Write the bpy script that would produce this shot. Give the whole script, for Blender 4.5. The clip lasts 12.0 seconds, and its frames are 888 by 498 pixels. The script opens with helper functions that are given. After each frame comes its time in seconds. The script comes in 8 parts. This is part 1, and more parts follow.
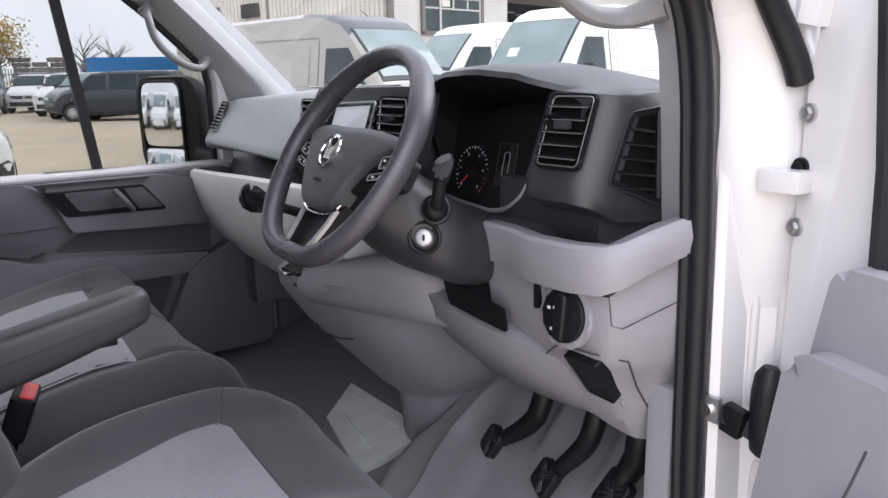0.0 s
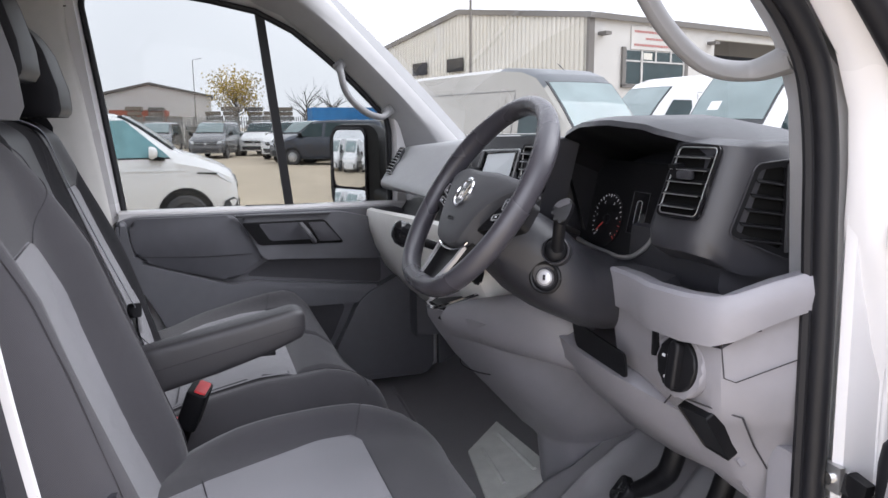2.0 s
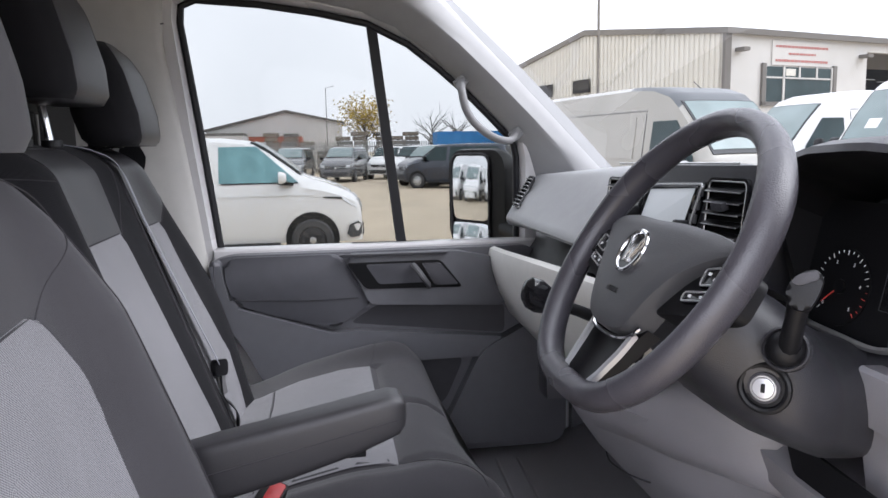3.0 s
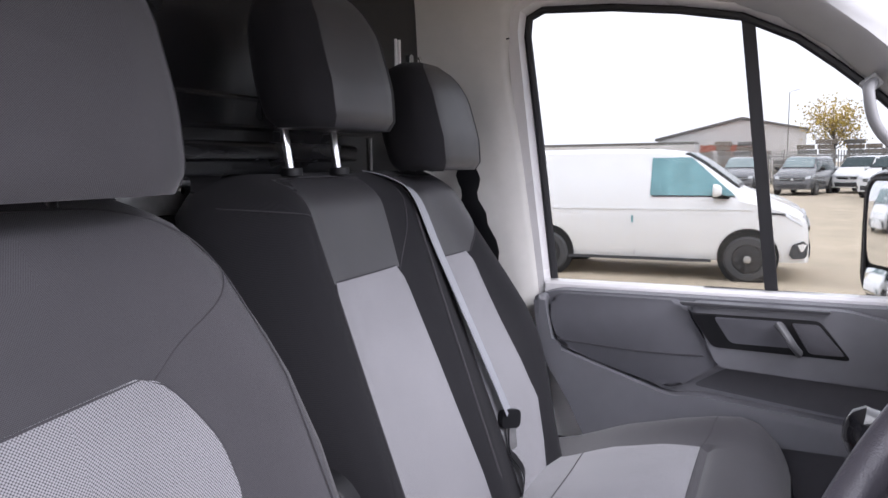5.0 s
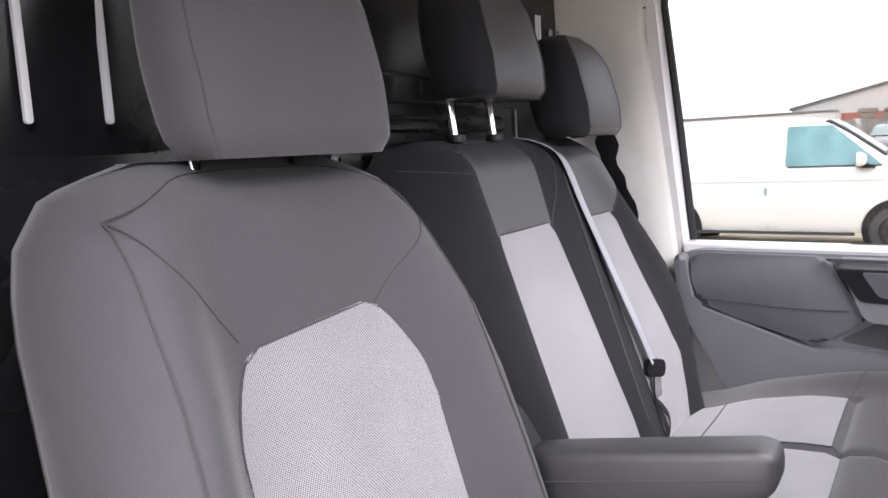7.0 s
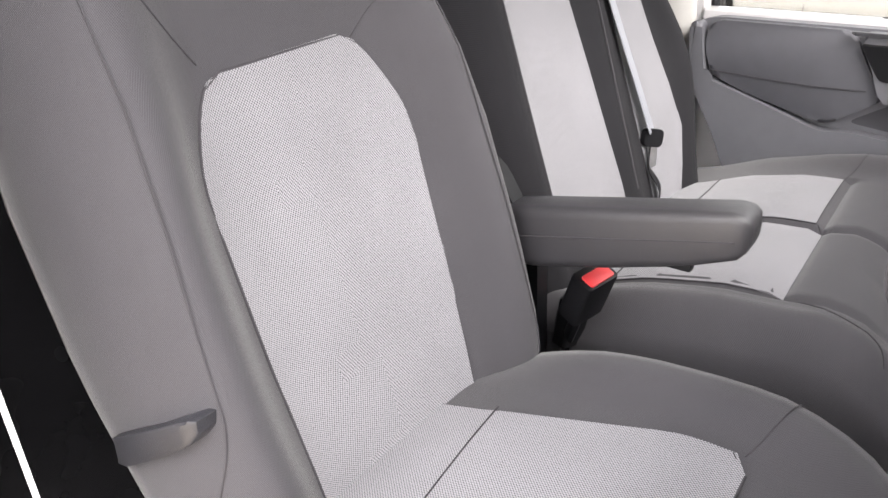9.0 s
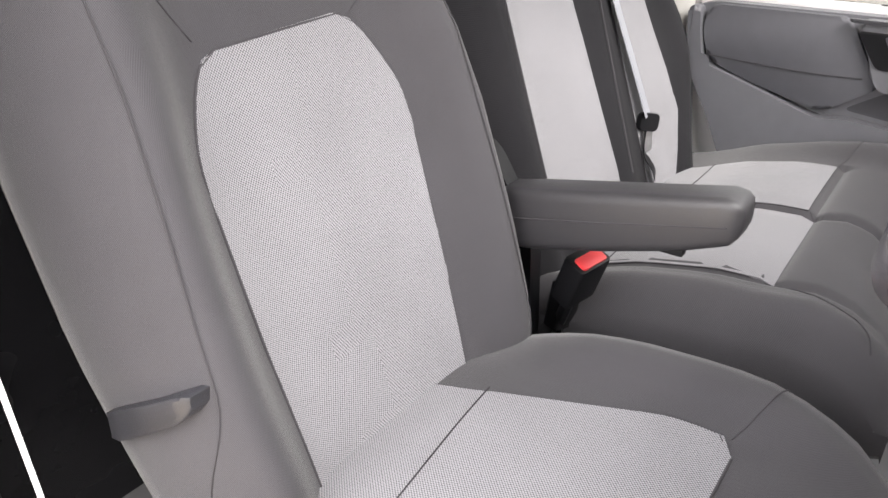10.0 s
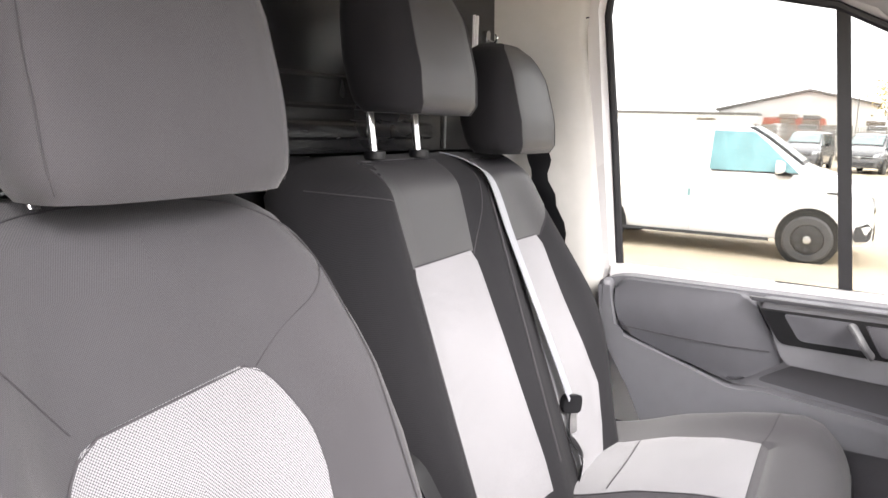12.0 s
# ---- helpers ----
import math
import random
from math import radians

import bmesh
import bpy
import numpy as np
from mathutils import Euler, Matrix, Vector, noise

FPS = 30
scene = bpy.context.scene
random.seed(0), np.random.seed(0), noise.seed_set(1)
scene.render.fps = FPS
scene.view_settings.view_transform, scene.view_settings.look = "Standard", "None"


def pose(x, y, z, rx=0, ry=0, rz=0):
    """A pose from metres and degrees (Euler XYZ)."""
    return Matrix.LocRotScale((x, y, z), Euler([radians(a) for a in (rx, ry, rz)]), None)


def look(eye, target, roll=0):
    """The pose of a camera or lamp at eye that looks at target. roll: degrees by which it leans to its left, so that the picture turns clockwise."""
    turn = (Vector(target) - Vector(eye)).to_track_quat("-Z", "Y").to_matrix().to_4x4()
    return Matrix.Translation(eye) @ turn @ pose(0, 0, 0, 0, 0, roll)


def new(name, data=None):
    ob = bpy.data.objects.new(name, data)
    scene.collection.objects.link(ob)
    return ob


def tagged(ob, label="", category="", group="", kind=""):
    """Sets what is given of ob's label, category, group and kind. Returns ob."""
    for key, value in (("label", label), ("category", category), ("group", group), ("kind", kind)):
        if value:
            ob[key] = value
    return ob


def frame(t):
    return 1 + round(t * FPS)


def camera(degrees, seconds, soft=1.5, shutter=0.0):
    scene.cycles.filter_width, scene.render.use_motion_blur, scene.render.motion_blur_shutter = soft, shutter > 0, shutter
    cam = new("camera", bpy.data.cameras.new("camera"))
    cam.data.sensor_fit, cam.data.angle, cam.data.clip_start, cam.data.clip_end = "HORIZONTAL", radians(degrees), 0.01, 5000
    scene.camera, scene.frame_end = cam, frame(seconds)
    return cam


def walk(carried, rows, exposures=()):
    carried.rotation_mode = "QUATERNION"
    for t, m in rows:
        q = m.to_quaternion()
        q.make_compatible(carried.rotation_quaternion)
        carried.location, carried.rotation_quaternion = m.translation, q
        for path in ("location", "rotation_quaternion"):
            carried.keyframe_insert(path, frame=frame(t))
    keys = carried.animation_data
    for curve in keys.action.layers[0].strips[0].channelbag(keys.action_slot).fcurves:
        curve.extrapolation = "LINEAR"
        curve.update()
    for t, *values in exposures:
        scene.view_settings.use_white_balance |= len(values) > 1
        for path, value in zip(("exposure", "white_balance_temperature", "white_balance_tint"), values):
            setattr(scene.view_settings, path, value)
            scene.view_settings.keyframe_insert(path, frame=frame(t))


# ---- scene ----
cam = camera(62.1, 12.0)
EXPOSURES = [(0.0, 0.58, 5950, 15), (2.5, 0.60, 5950, 14), (3.7, 0.75, 5950, 14), (5.3, 1.15, 5950, 19), (6.7, 1.55, 6150, 18), (8.3, 1.72, 6500, 14), (9.0, 1.72, 6550, 13), (9.5, 1.64, 6600, 12), (10.0, 1.64, 6600, 12), (10.5, 1.9, 6600, 12), (11.0, 2.08, 6600, 12), (11.5, 2.2, 6600, 12), (12.0, 2.2, 6600, 13)]
PATH = [
    (0, (1.393, -0.07, 1.726), (-0.234, 0.994, 1.255), -1.2),
    (0.5, (1.5, -0.08, 1.734), (-0.242, 0.811, 1.322), -0.5),
    (1, (1.609, -0.075, 1.731), (-0.2, 0.692, 1.356), -0.2),
    (1.5, (1.63, -0.058, 1.729), (-0.212, 0.637, 1.376), -0.2),
    (2, (1.495, -0.017, 1.721), (-0.376, 0.606, 1.389), -0.4),
    (2.5, (1.301, 0.019, 1.728), (-0.604, 0.547, 1.424), -0.6),
    (3, (1.151, 0.06, 1.727), (-0.808, 0.365, 1.459), -1.0),
    (3.5, (0.992, 0.169, 1.724), (-0.996, 0.142, 1.511), -1.1),
    (3.7, (0.925, 0.209, 1.727), (-1.058, 0.028, 1.540), -1.4),
    (5.3, (0.85, 0.282, 1.758), (-0.919, -0.621, 1.52), -1.1),
    (5.5, (0.858, 0.279, 1.746), (-0.896, -0.654, 1.511), -1.6),
    (6, (0.915, 0.276, 1.74), (-0.798, -0.73, 1.505), -2.1),
    (6.5, (0.981, 0.288, 1.737), (-0.686, -0.791, 1.501), -2.6),
    (6.7, (0.993, 0.285, 1.734), (-0.662, -0.812, 1.498), -2.6),
    (8.3, (0.964, 0.308, 1.7), (-0.557, -0.824, 1.064), -1.5),
    (8.5, (0.957, 0.303, 1.694), (-0.55, -0.8, 0.978), -0.9),
    (9, (0.952, 0.299, 1.689), (-0.526, -0.749, 0.842), 0.1),
    (9.5, (0.952, 0.299, 1.689), (-0.517, -0.72, 0.793), 0.8),
    (10, (0.954, 0.301, 1.691), (-0.515, -0.721, 0.797), 1.2),
    (10.5, (0.955, 0.302, 1.693), (-0.549, -0.77, 0.926), 0.6),
    (11, (0.944, 0.283, 1.753), (-0.608, -0.858, 1.214), 1.2),
    (11.5, (0.93, 0.282, 1.787), (-0.646, -0.891, 1.414), 1.5),
    (12, (0.876, 0.242, 1.799), (-0.855, -0.701, 1.463), 1.8),
]
walk(cam, [(t, look(eye, target, roll)) for t, eye, target, roll in PATH], EXPOSURES)

# ---- world and light ----
world = bpy.data.worlds.new("overcast_sky")
scene.world = world
world.use_nodes = True
wn, wl = world.node_tree.nodes, world.node_tree.links
wn.clear()
sky = wn.new("ShaderNodeTexSky")
sky.sky_type, sky.sun_disc = "NISHITA", False
sky.sun_elevation, sky.sun_rotation = radians(41), radians(22)
sky.dust_density, sky.air_density = 4.0, 1.0
soften = wn.new("ShaderNodeHueSaturation")
soften.inputs["Saturation"].default_value = 0.25
cloud = wn.new("ShaderNodeTexNoise")
cloud.inputs["Scale"].default_value, cloud.inputs["Detail"].default_value = 2.2, 5
tone = wn.new("ShaderNodeValToRGB")
tone.color_ramp.elements[0].position, tone.color_ramp.elements[0].color = 0.3, (20.3, 20.2, 20.6, 1)
tone.color_ramp.elements[1].position, tone.color_ramp.elements[1].color = 0.7, (25.6, 25.3, 25.3, 1)
cover = wn.new("ShaderNodeMix")
cover.data_type = "RGBA"
cover.inputs["Factor"].default_value = 0.85
back = wn.new("ShaderNodeBackground")
back.inputs["Strength"].default_value = 0.13
wout = wn.new("ShaderNodeOutputWorld")
wl.new(sky.outputs[0], soften.inputs["Color"])
wl.new(cloud.outputs["Fac"], tone.inputs[0])
wl.new(soften.outputs[0], cover.inputs["A"])
wl.new(tone.outputs[0], cover.inputs["B"])
# a thinly overcast sky, about twice as bright overhead as at the horizon
way_up, rise, grade, lift = wn.new("ShaderNodeTexCoord"), wn.new("ShaderNodeSeparateXYZ"), wn.new("ShaderNodeMapRange"), wn.new("ShaderNodeMix")
grade.inputs[1].default_value, grade.inputs[2].default_value = 0.0, 1.0
grade.inputs[3].default_value, grade.inputs[4].default_value = 0.98, 1.50
lift.data_type, lift.blend_type = "RGBA", "MULTIPLY"
lift.inputs["Factor"].default_value = 1.0
wl.new(way_up.outputs["Generated"], rise.inputs[0])
wl.new(rise.outputs["Z"], grade.inputs[0])
wl.new(cover.outputs["Result"], lift.inputs["A"])
wl.new(grade.outputs[0], lift.inputs["B"])
wl.new(lift.outputs["Result"], back.inputs["Color"])
wl.new(back.outputs[0], wout.inputs["Surface"])

sun = new("sun", bpy.data.lights.new("sun", "SUN"))
sun.data.energy, sun.data.angle, sun.data.color = 3.4, radians(50), (1.0, 0.97, 0.93)
sun.matrix_world = look((1.5, 3.8, 4.55), (0, 0.0, 1.0))


# ---- materials ----
def mat(name, base, rough=0.5, metal=0.0, vary=0.08, scale=30.0, bump=0.0, grain=400.0, spec=0.5, coat=0.0, island=0.0):
    """A painted, moulded or woven surface: two scales of tone and a fine relief."""
    m = bpy.data.materials.new(name)
    m.use_nodes = True
    n, l = m.node_tree.nodes, m.node_tree.links
    b = n["Principled BSDF"]
    b.inputs["Roughness"].default_value, b.inputs["Metallic"].default_value = rough, metal
    b.inputs["Specular IOR Level"].default_value, b.inputs["Coat Weight"].default_value = spec, coat
    b.inputs["Coat Roughness"].default_value = 0.06
    co = n.new("ShaderNodeTexCoord")
    big, fine = n.new("ShaderNodeTexNoise"), n.new("ShaderNodeTexNoise")
    big.inputs["Scale"].default_value, fine.inputs["Scale"].default_value = scale / 6.0, scale
    big.inputs["Detail"].default_value, fine.inputs["Detail"].default_value = 3, 4
    add = n.new("ShaderNodeMath")
    add.operation = "ADD"
    span = n.new("ShaderNodeMapRange")
    span.inputs[1].default_value, span.inputs[2].default_value = 0.6, 1.4
    span.inputs[3].default_value, span.inputs[4].default_value = 1 - vary, 1 + vary
    mul = n.new("ShaderNodeMix")
    mul.data_type, mul.blend_type = "RGBA", "MULTIPLY"
    mul.inputs["Factor"].default_value = 1.0
    mul.inputs["A"].default_value = (*base, 1)
    for t in (big, fine):
        l.new(co.outputs["Object"], t.inputs["Vector"])
    l.new(big.outputs["Fac"], add.inputs[0])
    l.new(fine.outputs["Fac"], add.inputs[1])
    l.new(add.outputs[0], span.inputs[0])
    l.new(span.outputs[0], mul.inputs["B"])
    l.new(mul.outputs["Result"], b.inputs["Base Color"])
    rr = n.new("ShaderNodeMapRange")
    rr.inputs[3].default_value, rr.inputs[4].default_value = max(0.02, rough - 0.05), min(1, rough + 0.06)
    l.new(big.outputs["Fac"], rr.inputs[0])
    l.new(rr.outputs[0], b.inputs["Roughness"])
    if bump:
        gr = n.new("ShaderNodeTexNoise")
        gr.inputs["Scale"].default_value, gr.inputs["Detail"].default_value = grain, 2
        l.new(co.outputs["Object"], gr.inputs["Vector"])
        bp = n.new("ShaderNodeBump")
        bp.inputs["Strength"].default_value, bp.inputs["Distance"].default_value = bump, 0.001
        l.new(gr.outputs["Fac"], bp.inputs["Height"])
        l.new(bp.outputs[0], b.inputs["Normal"])
    return m


def weave(name, light, dark, pitch, rough=0.9, share=0.62, sheen=0.12):
    """A two-tone woven cloth: fine light knots in rows on a darker ground."""
    m = bpy.data.materials.new(name)
    m.use_nodes = True
    n, l = m.node_tree.nodes, m.node_tree.links
    b = n["Principled BSDF"]
    b.inputs["Roughness"].default_value = rough
    b.inputs["Specular IOR Level"].default_value = 0.12
    b.inputs["Sheen Weight"].default_value, b.inputs["Sheen Roughness"].default_value = sheen, 0.45
    co, mp = n.new("ShaderNodeTexCoord"), n.new("ShaderNodeMapping")
    l.new(co.outputs["UV"], mp.inputs["Vector"])
    mp.inputs["Rotation"].default_value = (0, 0, radians(45))
    knot = n.new("ShaderNodeTexVoronoi")
    knot.voronoi_dimensions = "2D"
    knot.inputs["Scale"].default_value, knot.inputs["Randomness"].default_value = 1.0 / pitch, 0.08
    l.new(mp.outputs[0], knot.inputs["Vector"])
    ramp = n.new("ShaderNodeValToRGB")
    ramp.color_ramp.elements[0].position, ramp.color_ramp.elements[0].color = 0.30, (*light, 1)
    ramp.color_ramp.elements[1].position, ramp.color_ramp.elements[1].color = share, (*dark, 1)
    l.new(knot.outputs["Distance"], ramp.inputs[0])
    worn = n.new("ShaderNodeTexNoise")
    worn.inputs["Scale"].default_value, worn.inputs["Detail"].default_value = 9, 5
    l.new(co.outputs["Object"], worn.inputs["Vector"])
    span = n.new("ShaderNodeMapRange")
    span.inputs[3].default_value, span.inputs[4].default_value = 0.86, 1.12
    l.new(worn.outputs["Fac"], span.inputs[0])
    mul = n.new("ShaderNodeMix")
    mul.data_type, mul.blend_type = "RGBA", "MULTIPLY"
    mul.inputs["Factor"].default_value = 1.0
    l.new(ramp.outputs[0], mul.inputs["A"])
    l.new(span.outputs[0], mul.inputs["B"])
    l.new(mul.outputs["Result"], b.inputs["Base Color"])
    bp = n.new("ShaderNodeBump")
    bp.inputs["Strength"].default_value, bp.inputs["Distance"].default_value = 0.5, 0.0006
    bp.invert = True
    l.new(knot.outputs["Distance"], bp.inputs["Height"])
    l.new(bp.outputs[0], b.inputs["Normal"])
    return m


def pane_mat(name, tint, gloss=0.08):
    """Tinted sheet glass: it lets light straight through and mirrors a little at a flat angle."""
    m = bpy.data.materials.new(name)
    m.use_nodes = True
    n, l = m.node_tree.nodes, m.node_tree.links
    n.clear()
    clear, shine, mix = n.new("ShaderNodeBsdfTransparent"), n.new("ShaderNodeBsdfGlossy"), n.new("ShaderNodeMixShader")
    clear.inputs["Color"].default_value = (*tint, 1)
    shine.inputs["Roughness"].default_value = 0.02
    fr, half, out = n.new("ShaderNodeFresnel"), n.new("ShaderNodeMath"), n.new("ShaderNodeOutputMaterial")
    fr.inputs["IOR"].default_value = 1.45
    half.operation, half.inputs[1].default_value = "MULTIPLY", gloss * 10
    l.new(fr.outputs[0], half.inputs[0])
    l.new(half.outputs[0], mix.inputs[0])
    l.new(clear.outputs[0], mix.inputs[1])
    l.new(shine.outputs[0], mix.inputs[2])
    l.new(mix.outputs[0], out.inputs["Surface"])
    return m


def glow_mat(name, color, strength):
    m = bpy.data.materials.new(name)
    m.use_nodes = True
    b = m.node_tree.nodes["Principled BSDF"]
    b.inputs["Base Color"].default_value = (*color, 1)
    b.inputs["Emission Color"].default_value = (*color, 1)
    b.inputs["Emission Strength"].default_value = strength
    return m


CLOTH = weave("charcoal_seat_cloth", (0.058, 0.056, 0.061), (0.026, 0.025, 0.028), 0.0015, sheen=0.18)
CLOTHB = weave("black_bolster_cloth", (0.014, 0.0136, 0.0155), (0.008, 0.0078, 0.009), 0.0014, sheen=0.04)
INSERT = weave("light_grey_seat_cloth", (0.252, 0.249, 0.264), (0.034, 0.0335, 0.037), 0.0024, share=0.60, sheen=0.24)
SKIN = mat("black_seat_leatherette", (0.030, 0.029, 0.032), 0.40, bump=0.4, grain=900, vary=0.06, spec=0.5)
SEAM = mat("dark_thread", (0.030, 0.028, 0.032), 0.9)
HUBMAT = mat("soft_dark_plastic", (0.052, 0.052, 0.056), 0.42, bump=0.35, grain=800, vary=0.08)
DASH = mat("dark_grained_plastic", (0.023, 0.023, 0.027), 0.40, bump=0.35, grain=900, vary=0.10, spec=0.5)
GREY = mat("grey_grained_plastic", (0.205, 0.199, 0.216), 0.46, bump=0.30, grain=900, vary=0.06)
CREAM = mat("pale_grey_plastic", (0.74, 0.73, 0.69), 0.55, bump=0.2, grain=900, vary=0.05)
DOORGREY = mat("slate_door_plastic", (0.092, 0.092, 0.102), 0.46, bump=0.35, grain=900, vary=0.08)
BLACK = mat("matt_black_plastic", (0.005, 0.005, 0.006), 0.45, bump=0.15, grain=700, spec=0.25)
PAD = mat("dark_door_pad", (0.068, 0.068, 0.077), 0.6, bump=0.35, grain=900, spec=0.35)
GLOSSBLACK = mat("gloss_black_plastic", (0.006, 0.006, 0.007), 0.08, vary=0.02)
RUBBER = mat("black_rubber", (0.008, 0.008, 0.010), 0.5, bump=0.2, grain=300, spec=0.3)
WHITE = mat("white_car_paint", (0.54, 0.53, 0.535), 0.28, vary=0.03, scale=8, coat=0.5)
LINING = mat("pale_headlining", (0.50, 0.485, 0.455), 0.95, bump=0.4, grain=1200, vary=0.05)
BEIGE = mat("beige_pillar_plastic", (0.44, 0.43, 0.41), 0.65, bump=0.3, grain=900, vary=0.05)
PILLAR = mat("pale_pillar_plastic", (0.285, 0.285, 0.29), 0.6, bump=0.3, grain=900, vary=0.05)
HANDLE = mat("grey_handle_plastic", (0.20, 0.20, 0.205), 0.55, bump=0.3, grain=900, vary=0.05)
CHROME = mat("chrome", (0.75, 0.75, 0.76), 0.12, metal=1.0, vary=0.03)
STEEL = mat("galvanised_steel", (0.45, 0.45, 0.45), 0.35, metal=0.9, vary=0.25, scale=60)
LEATHER = mat("dark_leather", (0.040, 0.038, 0.045), 0.27, bump=0.5, grain=650, vary=0.12)
FLOORMAT = mat("grey_rubber_floor", (0.215, 0.21, 0.22), 0.40, bump=0.06, grain=300, vary=0.04, scale=18)
PALEMAT = mat("pale_worn_foot_plate", (0.72, 0.73, 0.70), 0.3, bump=0.2, grain=300, vary=0.16, scale=22)
BULK = mat("black_painted_steel", (0.013, 0.013, 0.0145), 0.26, bump=0.03, grain=60, vary=0.1, spec=0.4)
BELT = mat("grey_webbing", (0.24, 0.246, 0.272), 0.45, bump=0.6, grain=900)
SLATE = mat("dark_slate_plastic", (0.045, 0.044, 0.050), 0.55, bump=0.3, grain=900, spec=0.3)
# pale colour stands in for what the raised metal reflects
STRIP = mat("pale_glint_strip", (0.80, 0.80, 0.82), 0.4, vary=0.05)
BRIGHT = mat("bright_pressed_steel", (0.55, 0.55, 0.57), 0.3, metal=0.5)
RED = mat("red_button", (0.62, 0.045, 0.05), 0.35)
# strong tint put into the panes to dim the yard beyond them
GLASS = pane_mat("window_glass", (0.41, 0.416, 0.41), 0.015)
SIDEGLASS = pane_mat("side_window_glass", (0.45, 0.457, 0.45), 0.015)
MIRROR = mat("mirror_glass", (0.85, 0.86, 0.87), 0.01, metal=1.0, vary=0.0)


# ---- shaping ----
def V(*a):
    return Vector(a)


def mesh_of(bm, name, material, angle=38):
    bmesh.ops.recalc_face_normals(bm, faces=bm.faces)
    for f in bm.faces:
        f.smooth = True
    for e in bm.edges:
        e.smooth = not (len(e.link_faces) == 2 and e.calc_face_angle(0) > radians(angle))
    me = bpy.data.meshes.new(name)
    bm.to_mesh(me)
    bm.free()
    for one in (material if isinstance(material, (list, tuple)) else [material]):
        me.materials.append(one)
    return me


def part(name, bm, material, parent=None, label="", angle=38, uv=False):
    """One mesh object from a bmesh, under a thing or a part."""
    if uv:
        bmesh.ops.recalc_face_normals(bm, faces=bm.faces)
        bm.normal_update()
        lay = bm.loops.layers.uv.verify()
        for f in bm.faces:
            for lo in f.loops:
                c = lo.vert.co
                lo[lay].uv = (c.x + (-c.y if f.normal.x >= 0 else c.y), c.z * 1.06) if abs(f.normal.z) < 0.75 else (c.x, c.y)
    ob = new(name, mesh_of(bm, name, material, angle))
    if parent is not None:
        ob.parent = parent
    if label:
        ob["label"] = label
    return ob


def thing(name, label, category, group="", kind="", at=(0, 0, 0)):
    ob = new(name)
    ob.location = at
    ob.empty_display_size = 0.05
    return tagged(ob, label, category, group, kind)


def loft(bm, rings, closed=True, cap=True):
    """Skin rings of equal count."""
    rows = [[bm.verts.new(p) for p in r] for r in rings]
    n = len(rows[0])
    for a, b in zip(rows, rows[1:]):
        for i in range(n if closed else n - 1):
            j = (i + 1) % n
            bm.faces.new((a[i], a[j], b[j], b[i]))
    if cap and closed:
        bm.faces.new(list(reversed(rows[0])))
        bm.faces.new(rows[-1])
    return rows


def tube(bm, pts, r, n=8, flat=1.0, cap=True):
    """A round bar along points; r one radius or one for each point."""
    pts = [Vector(p) for p in pts]
    rs = r if isinstance(r, (list, tuple)) else [r] * len(pts)
    rings, side = [], None
    for i, p in enumerate(pts):
        d = (pts[min(i + 1, len(pts) - 1)] - pts[max(i - 1, 0)]).normalized()
        if side is None:
            side = d.orthogonal().normalized()
        side = (side - d * side.dot(d)).normalized()
        up = d.cross(side)
        rings.append([p + rs[i] * (math.cos(a) * side + flat * math.sin(a) * up) for a in (2 * math.pi * k / n for k in range(n))])
    loft(bm, rings, cap=cap)


def curve_pts(pts, steps=6):
    """A smooth line through points."""
    pts = [Vector(p) for p in pts]
    out = []
    for i in range(len(pts) - 1):
        p0, p1, p2, p3 = pts[max(i - 1, 0)], pts[i], pts[i + 1], pts[min(i + 2, len(pts) - 1)]
        for k in range(steps):
            t = k / steps
            out.append(0.5 * ((2 * p1) + (p2 - p0) * t + (2 * p0 - 5 * p1 + 4 * p2 - p3) * t * t + (3 * p1 - p0 - 3 * p2 + p3) * t ** 3))
    out.append(pts[-1])
    return out


def box(bm, size, m=None, bevel=0.0, seg=2):
    made = bmesh.ops.create_cube(bm, size=1.0)["verts"]
    for v in made:
        v.co = Vector((v.co.x * size[0], v.co.y * size[1], v.co.z * size[2]))
    if bevel:
        es = list({e for v in made for e in v.link_edges})
        made = list({v for f in bmesh.ops.bevel(bm, geom=es, offset=bevel, segments=seg, affect="EDGES", profile=0.7)["faces"] for v in f.verts} | {v for v in made if v.is_valid})
    if m is not None:
        for v in made:
            v.co = m @ v.co


def span_box(bm, a, b, bevel=0.0, seg=2):
    """A box from corner a to corner b."""
    a, b = Vector(a), Vector(b)
    box(bm, [abs(x) for x in (b - a)], Matrix.Translation((a + b) / 2), bevel, seg)


def plate(bm, outline, depth, m, bevel=0.0, seg=2):
    """A flat shape, drawn in x and y, of some depth along -z, laid at m; its front edge may be rounded."""
    top = [bm.verts.new(Vector((x, y, 0))) for x, y in outline]
    low = [bm.verts.new(Vector((x, y, -depth))) for x, y in outline]
    n = len(top)
    f = bm.faces.new(top)
    bm.faces.new(list(reversed(low)))
    for i in range(n):
        j = (i + 1) % n
        bm.faces.new((top[j], top[i], low[i], low[j]))
    vs = set(top + low)
    if bevel:
        es = list(f.edges)
        r = bmesh.ops.bevel(bm, geom=es, offset=bevel, segments=seg, affect="EDGES", profile=0.6)
        vs = {v for v in vs if v.is_valid} | {v for g in r["faces"] for v in g.verts}
    for v in vs:
        v.co = m @ v.co


